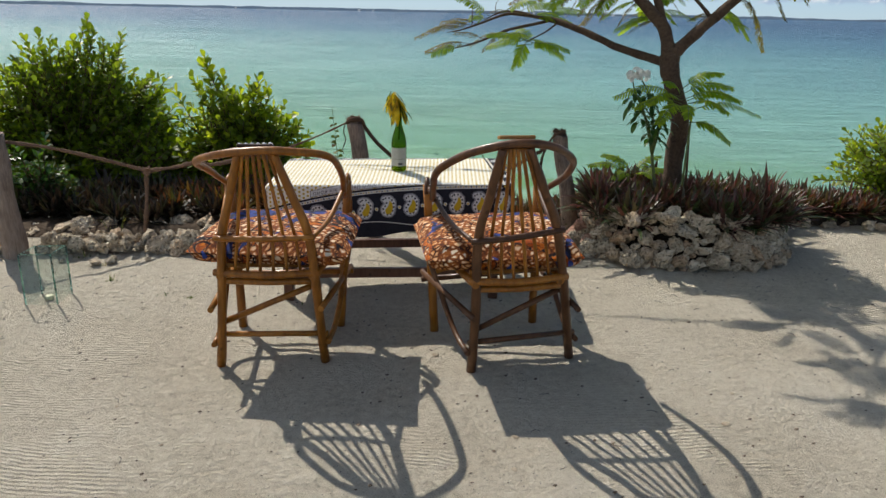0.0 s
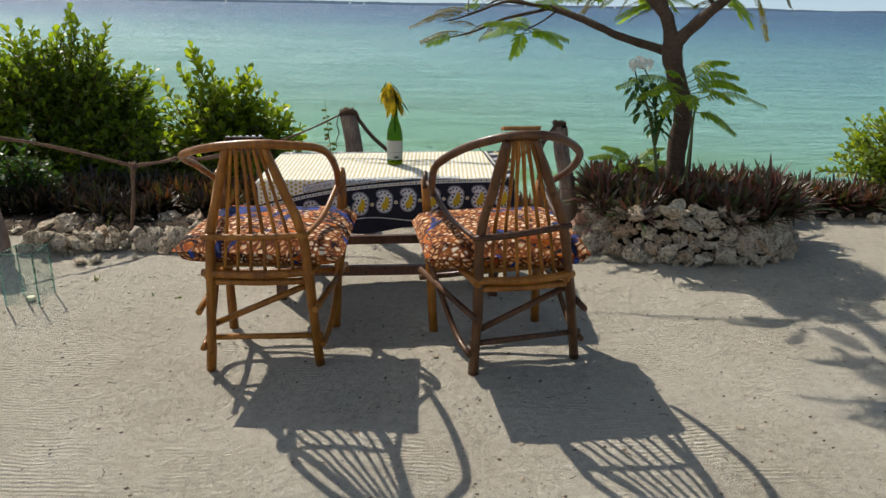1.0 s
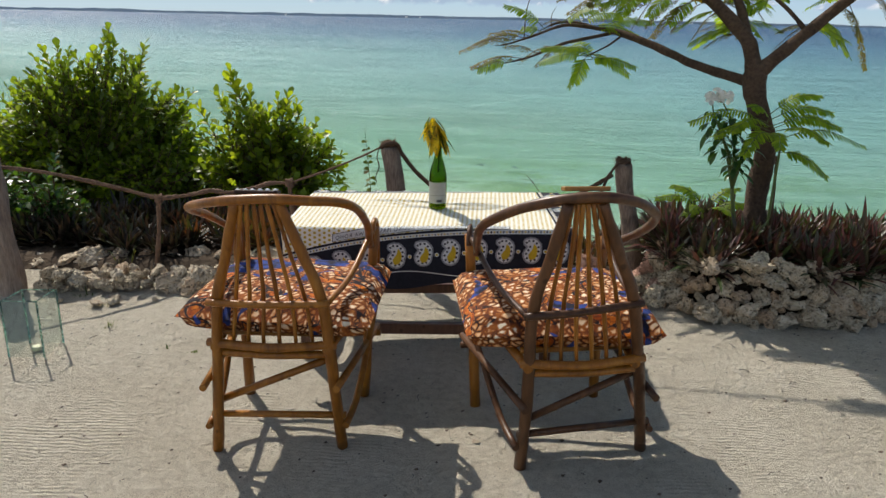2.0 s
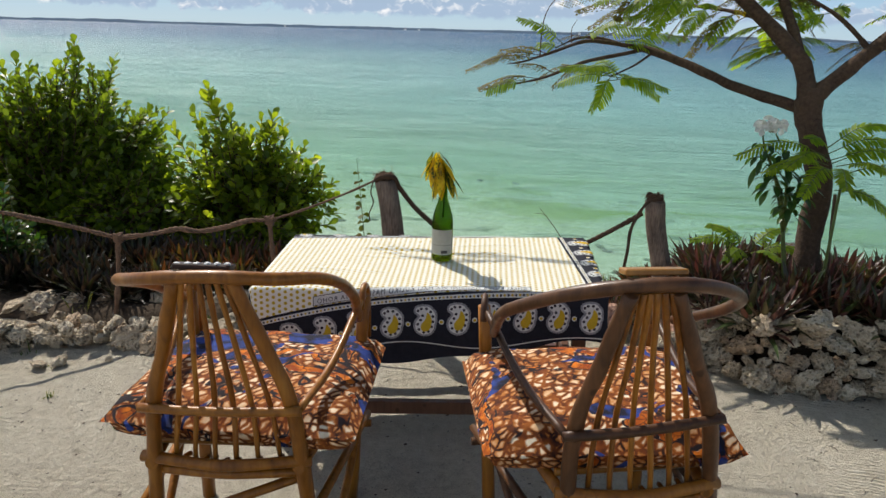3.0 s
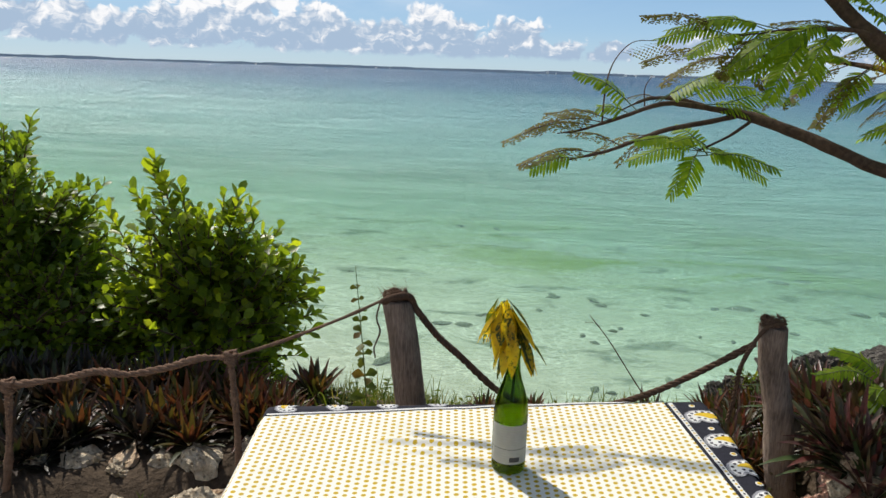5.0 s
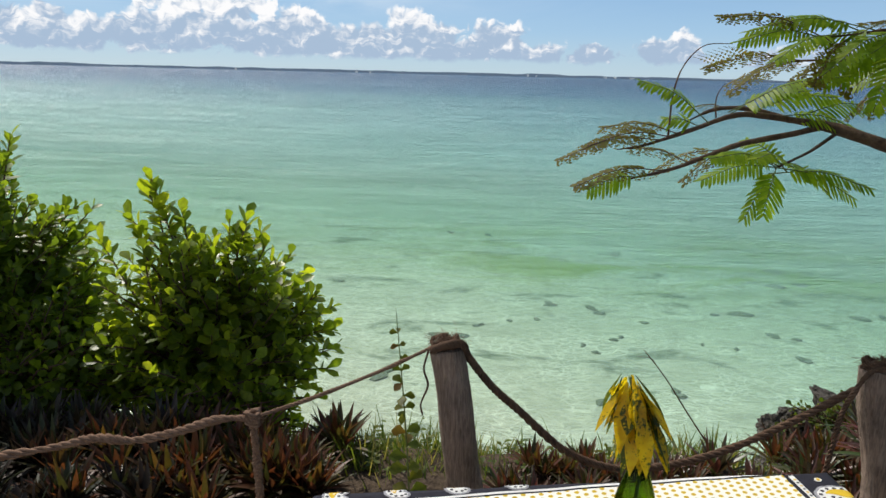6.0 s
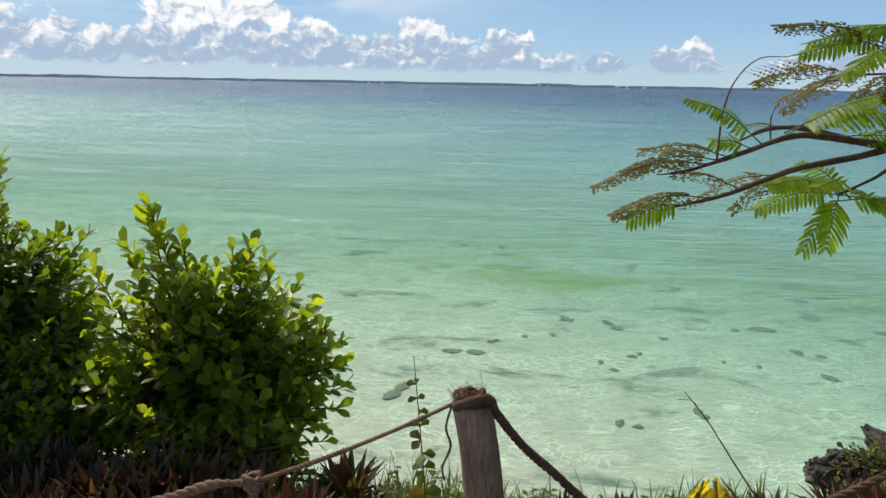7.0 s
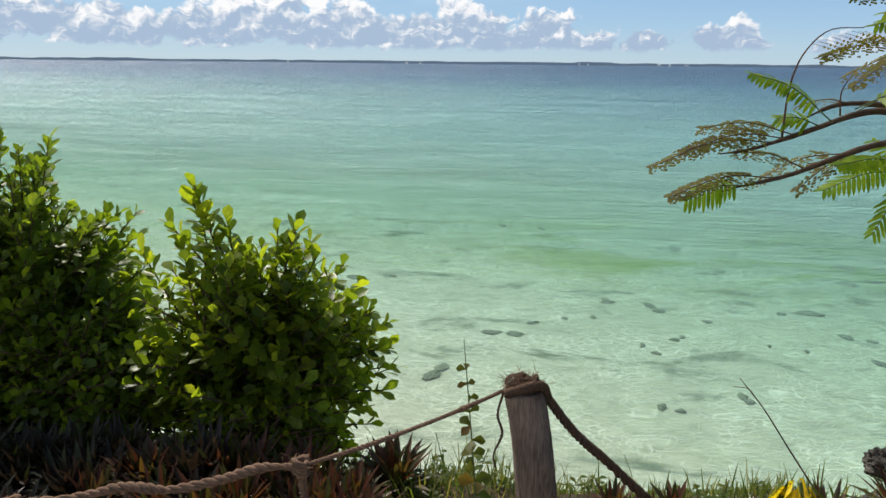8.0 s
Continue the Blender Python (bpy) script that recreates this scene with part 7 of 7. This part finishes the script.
sapling((1.80, 4.66, 0.20), [((1.77, 4.66, 0.90), (2.19, 4.55, 0.90)), ((1.72, 4.66, 1.03), (1.955, 4.62, 1.145)), ((1.72, 4.66, 1.00), (2.02, 4.60, 1.06)), ((1.73, 4.66, 0.97), (2.05, 4.55, 0.99)), ((1.73, 4.66, 0.99), (1.31, 4.60, 0.985)), ((1.74, 4.66, 0.95), (1.42, 4.52, 0.93)), ((1.76, 4.65, 0.93), (1.53, 4.36, 0.86)), ((1.77, 4.65, 0.92), (1.70, 4.34, 0.90)), ((1.78, 4.65, 0.84), (2.035, 4.56, 0.73)), ((1.77, 4.65, 0.95), (1.95, 4.40, 0.93)), ((1.73, 4.68, 1.02), (1.60, 4.56, 1.08)), ((1.75, 4.66, 0.96), (2.12, 4.70, 0.97)), ((1.74, 4.66, 0.97), (1.48, 4.44, 0.97))],
        "leafy green sapling with long feathery fronds beside the trunk", 500)
sapling((1.56, 5.02, 0.22), [((1.56, 5.02, 0.40), (1.24, 4.95, 0.49)), ((1.56, 5.02, 0.40), (1.82, 4.95, 0.45)), ((1.56, 5.02, 0.41), (1.40, 4.84, 0.42)), ((1.56, 5.02, 0.41), (1.66, 4.82, 0.44)), ((1.56, 5.02, 0.42), (1.36, 5.10, 0.54)), ((1.56, 5.02, 0.42), (1.76, 5.10, 0.54))],
        "low green sapling with spreading feathery fronds", 540, 18, 0.040)
st = thing("garden_stake", (1.86, 4.75, 0.20), "thin brown stake standing in the bed", "stake")
rod("stick", [V(0.0, 0, -0.05), V(-0.01, 0, 0.28), V(-0.03, 0, 0.60)], 0.008, M_TWIG, st, 7, 0.2, 8)


def flower_shrub():
    at = V(1.60, 4.68, 0.20)
    root = thing("white_flower_shrub", at, "slim shrub with drooping dark leaves and white flowers", "shrub")
    r = random.Random(12)
    heads = [V(1.435, 4.64, 1.03) - at, V(1.53, 4.65, 1.01) - at, V(1.48, 4.60, 0.92) - at, V(1.61, 4.62, 0.90) - at, V(1.56, 4.58, 0.82) - at]
    fork = V(1.60, 4.70, 0.62) - at
    rod("stem", [V(0.06, 0.04, -0.05), V(0.04, 0.03, 0.2), fork], [0.014, 0.010], M_STEM, root, 8, 0.12, 10)
    for h in heads:
        rod("stem", [fork, fork.lerp(h, 0.55) + V(0.015, 0.01, 0.02), h], [0.009, 0.006], M_STEM, root, 7, 0.1, 8)
        bm = bmesh.new()
        for i in range(22):
            a = 2.4 * i + r.uniform(-.3, .3)
            t = i / 22
            p = h + V(0, 0, -0.09 * t)
            d = V(math.cos(a), math.sin(a), 0.75 - 0.9 * t)
            blade(bm, p, d, V(0, 0, 1), r.uniform(0.10, 0.155), r.uniform(0.022, 0.034), r.uniform(0.7, 1.3), 0.3, 8, 0.70)
        part("leaves", bm, M_SHRUB, root)
    for c, n in ((V(1.415, 4.63, 1.13) - at, 6), (V(1.475, 4.63, 1.12) - at, 5)):
        rod("flower_stalk", [heads[0] if c.x < -0.13 else heads[1], c - V(0, 0, 0.03)], 0.004, M_STEM, root, 5)
        for k in range(n):
            a = 2.1 * k
            cc = c + V(math.cos(a) * 0.020, math.sin(a) * 0.020, r.uniform(-.025, .022))
            bm = bmesh.new()
            for j in range(5):
                b = j * 1.2566 + k
                d = V(math.cos(b) + 0.5 * math.cos(a), -0.5 + 0.6 * math.sin(k * 2.7), math.sin(b) + 0.3)
                blade(bm, cc, d, V(0, -1, 0.6), 0.036, 0.032, 0.5, 0.35, 4, 0.6)
            part("flower", bm, M_PETAL, root, "open white flower")
    bm = bmesh.new()
    for j in range(8):
        b = j * 0.8
        blade(bm, V(1.452, 4.62, 1.10) - at, V(math.cos(b), math.sin(b), 0.2), V(0, 0, 1), 0.022, 0.012, 0.9, 0.3, 3, 0.5)
    part("withered_flower", bm, M_PETAL_DRY, root, "brown withered flower")


flower_shrub()


# ---------------------------------------------------------------- litter on the sand
def litter():
    r = random.Random(77)
    bm = bmesh.new()
    for _ in range(1100):
        x, y = r.uniform(-2.4, 3.2), r.uniform(0.8, 4.4)
        s = r.choice((0.003, 0.004, 0.005, 0.007)) * r.uniform(0.7, 1.4)
        z = ground_z(x, y)
        vs = [bm.verts.new((x + s * math.cos(a) * r.uniform(.6, 1.3), y + s * math.sin(a) * r.uniform(.6, 1.3), z + (s * 0.7 if k == 4 else 0.0004))) for k, a in enumerate((0, 1.57, 3.14, 4.71, 0))]
        for k in range(4):
            bm.faces.new((vs[k], vs[(k + 1) % 4], vs[4]))
    for _ in range(90):
        x, y = r.uniform(-2.4, 3.2), r.uniform(0.9, 4.3)
        a, l = r.uniform(0, 6.28), r.uniform(0.015, 0.05)
        z = ground_z(x, y) + 0.002
        tube(bm, [(x, y, z), (x + math.cos(a) * l * 0.5, y + math.sin(a) * l * 0.5, z + 0.003), (x + math.cos(a + .3) * l, y + math.sin(a + .3) * l, z)], 0.0012, 4)
    ob = part("litter", bm, simple("dry leaf litter", (0.12, 0.085, 0.055), 0.9, 0.6, 8.0))
    tagged(ob, "scattered bits of dry leaf and twig on the sand", "litter", kind="stuff")


def crumbs():
    """Small lumps of trodden sand."""
    r = random.Random(78)
    bm = bmesh.new()
    for _ in range(4200):
        x, y = r.uniform(-2.4, 3.2), 0.9 + 3.4 * r.random()
        if fn((x, y, 0), 2.2, 4) < r.uniform(-.35, .1):
            continue
        s = r.choice((0.003, 0.004, 0.005, 0.006, 0.009)) * r.uniform(0.7, 1.3)
        z = ground_z(x, y) - 0.0005
        vs = [bm.verts.new((x + s * math.cos(k * 1.2566) * r.uniform(.6, 1.3), y + s * math.sin(k * 1.2566) * r.uniform(.6, 1.3), z)) for k in range(5)]
        top = bm.verts.new((x + s * r.uniform(-.4, .4), y + s * r.uniform(-.4, .4), z + s * r.uniform(0.6, 1.1)))
        for k in range(5):
            bm.faces.new((vs[k], vs[(k + 1) % 5], top)).smooth = True
    tagged(part("sand_crumbs", bm, M_GROUND), "small crumbs of pale trodden sand", "sand", kind="stuff")


litter()
crumbs()
for x, y, s in ((0.30, 2.93, 0.018), (0.607, 2.09, 0.013), (1.53, 2.68, 0.012), (-0.63, 2.16, 0.010), (0.62, 2.30, 0.016), (1.42, 2.42, 0.02), (-0.9, 2.4, 0.010), (1.0, 1.9, 0.011)):
    s *= 0.6
    ob = new("dirt_clod", ROCKS[0])
    ob.matrix_basis = Matrix.LocRotScale(V(x, y, ground_z(x, y) + s * 0.25), Euler((0, 0, x * 9)), (s * 1.4, s, s * 0.7))
    tagged(ob, "small dark clod lying on the sand", "clod", "clods on the sand")
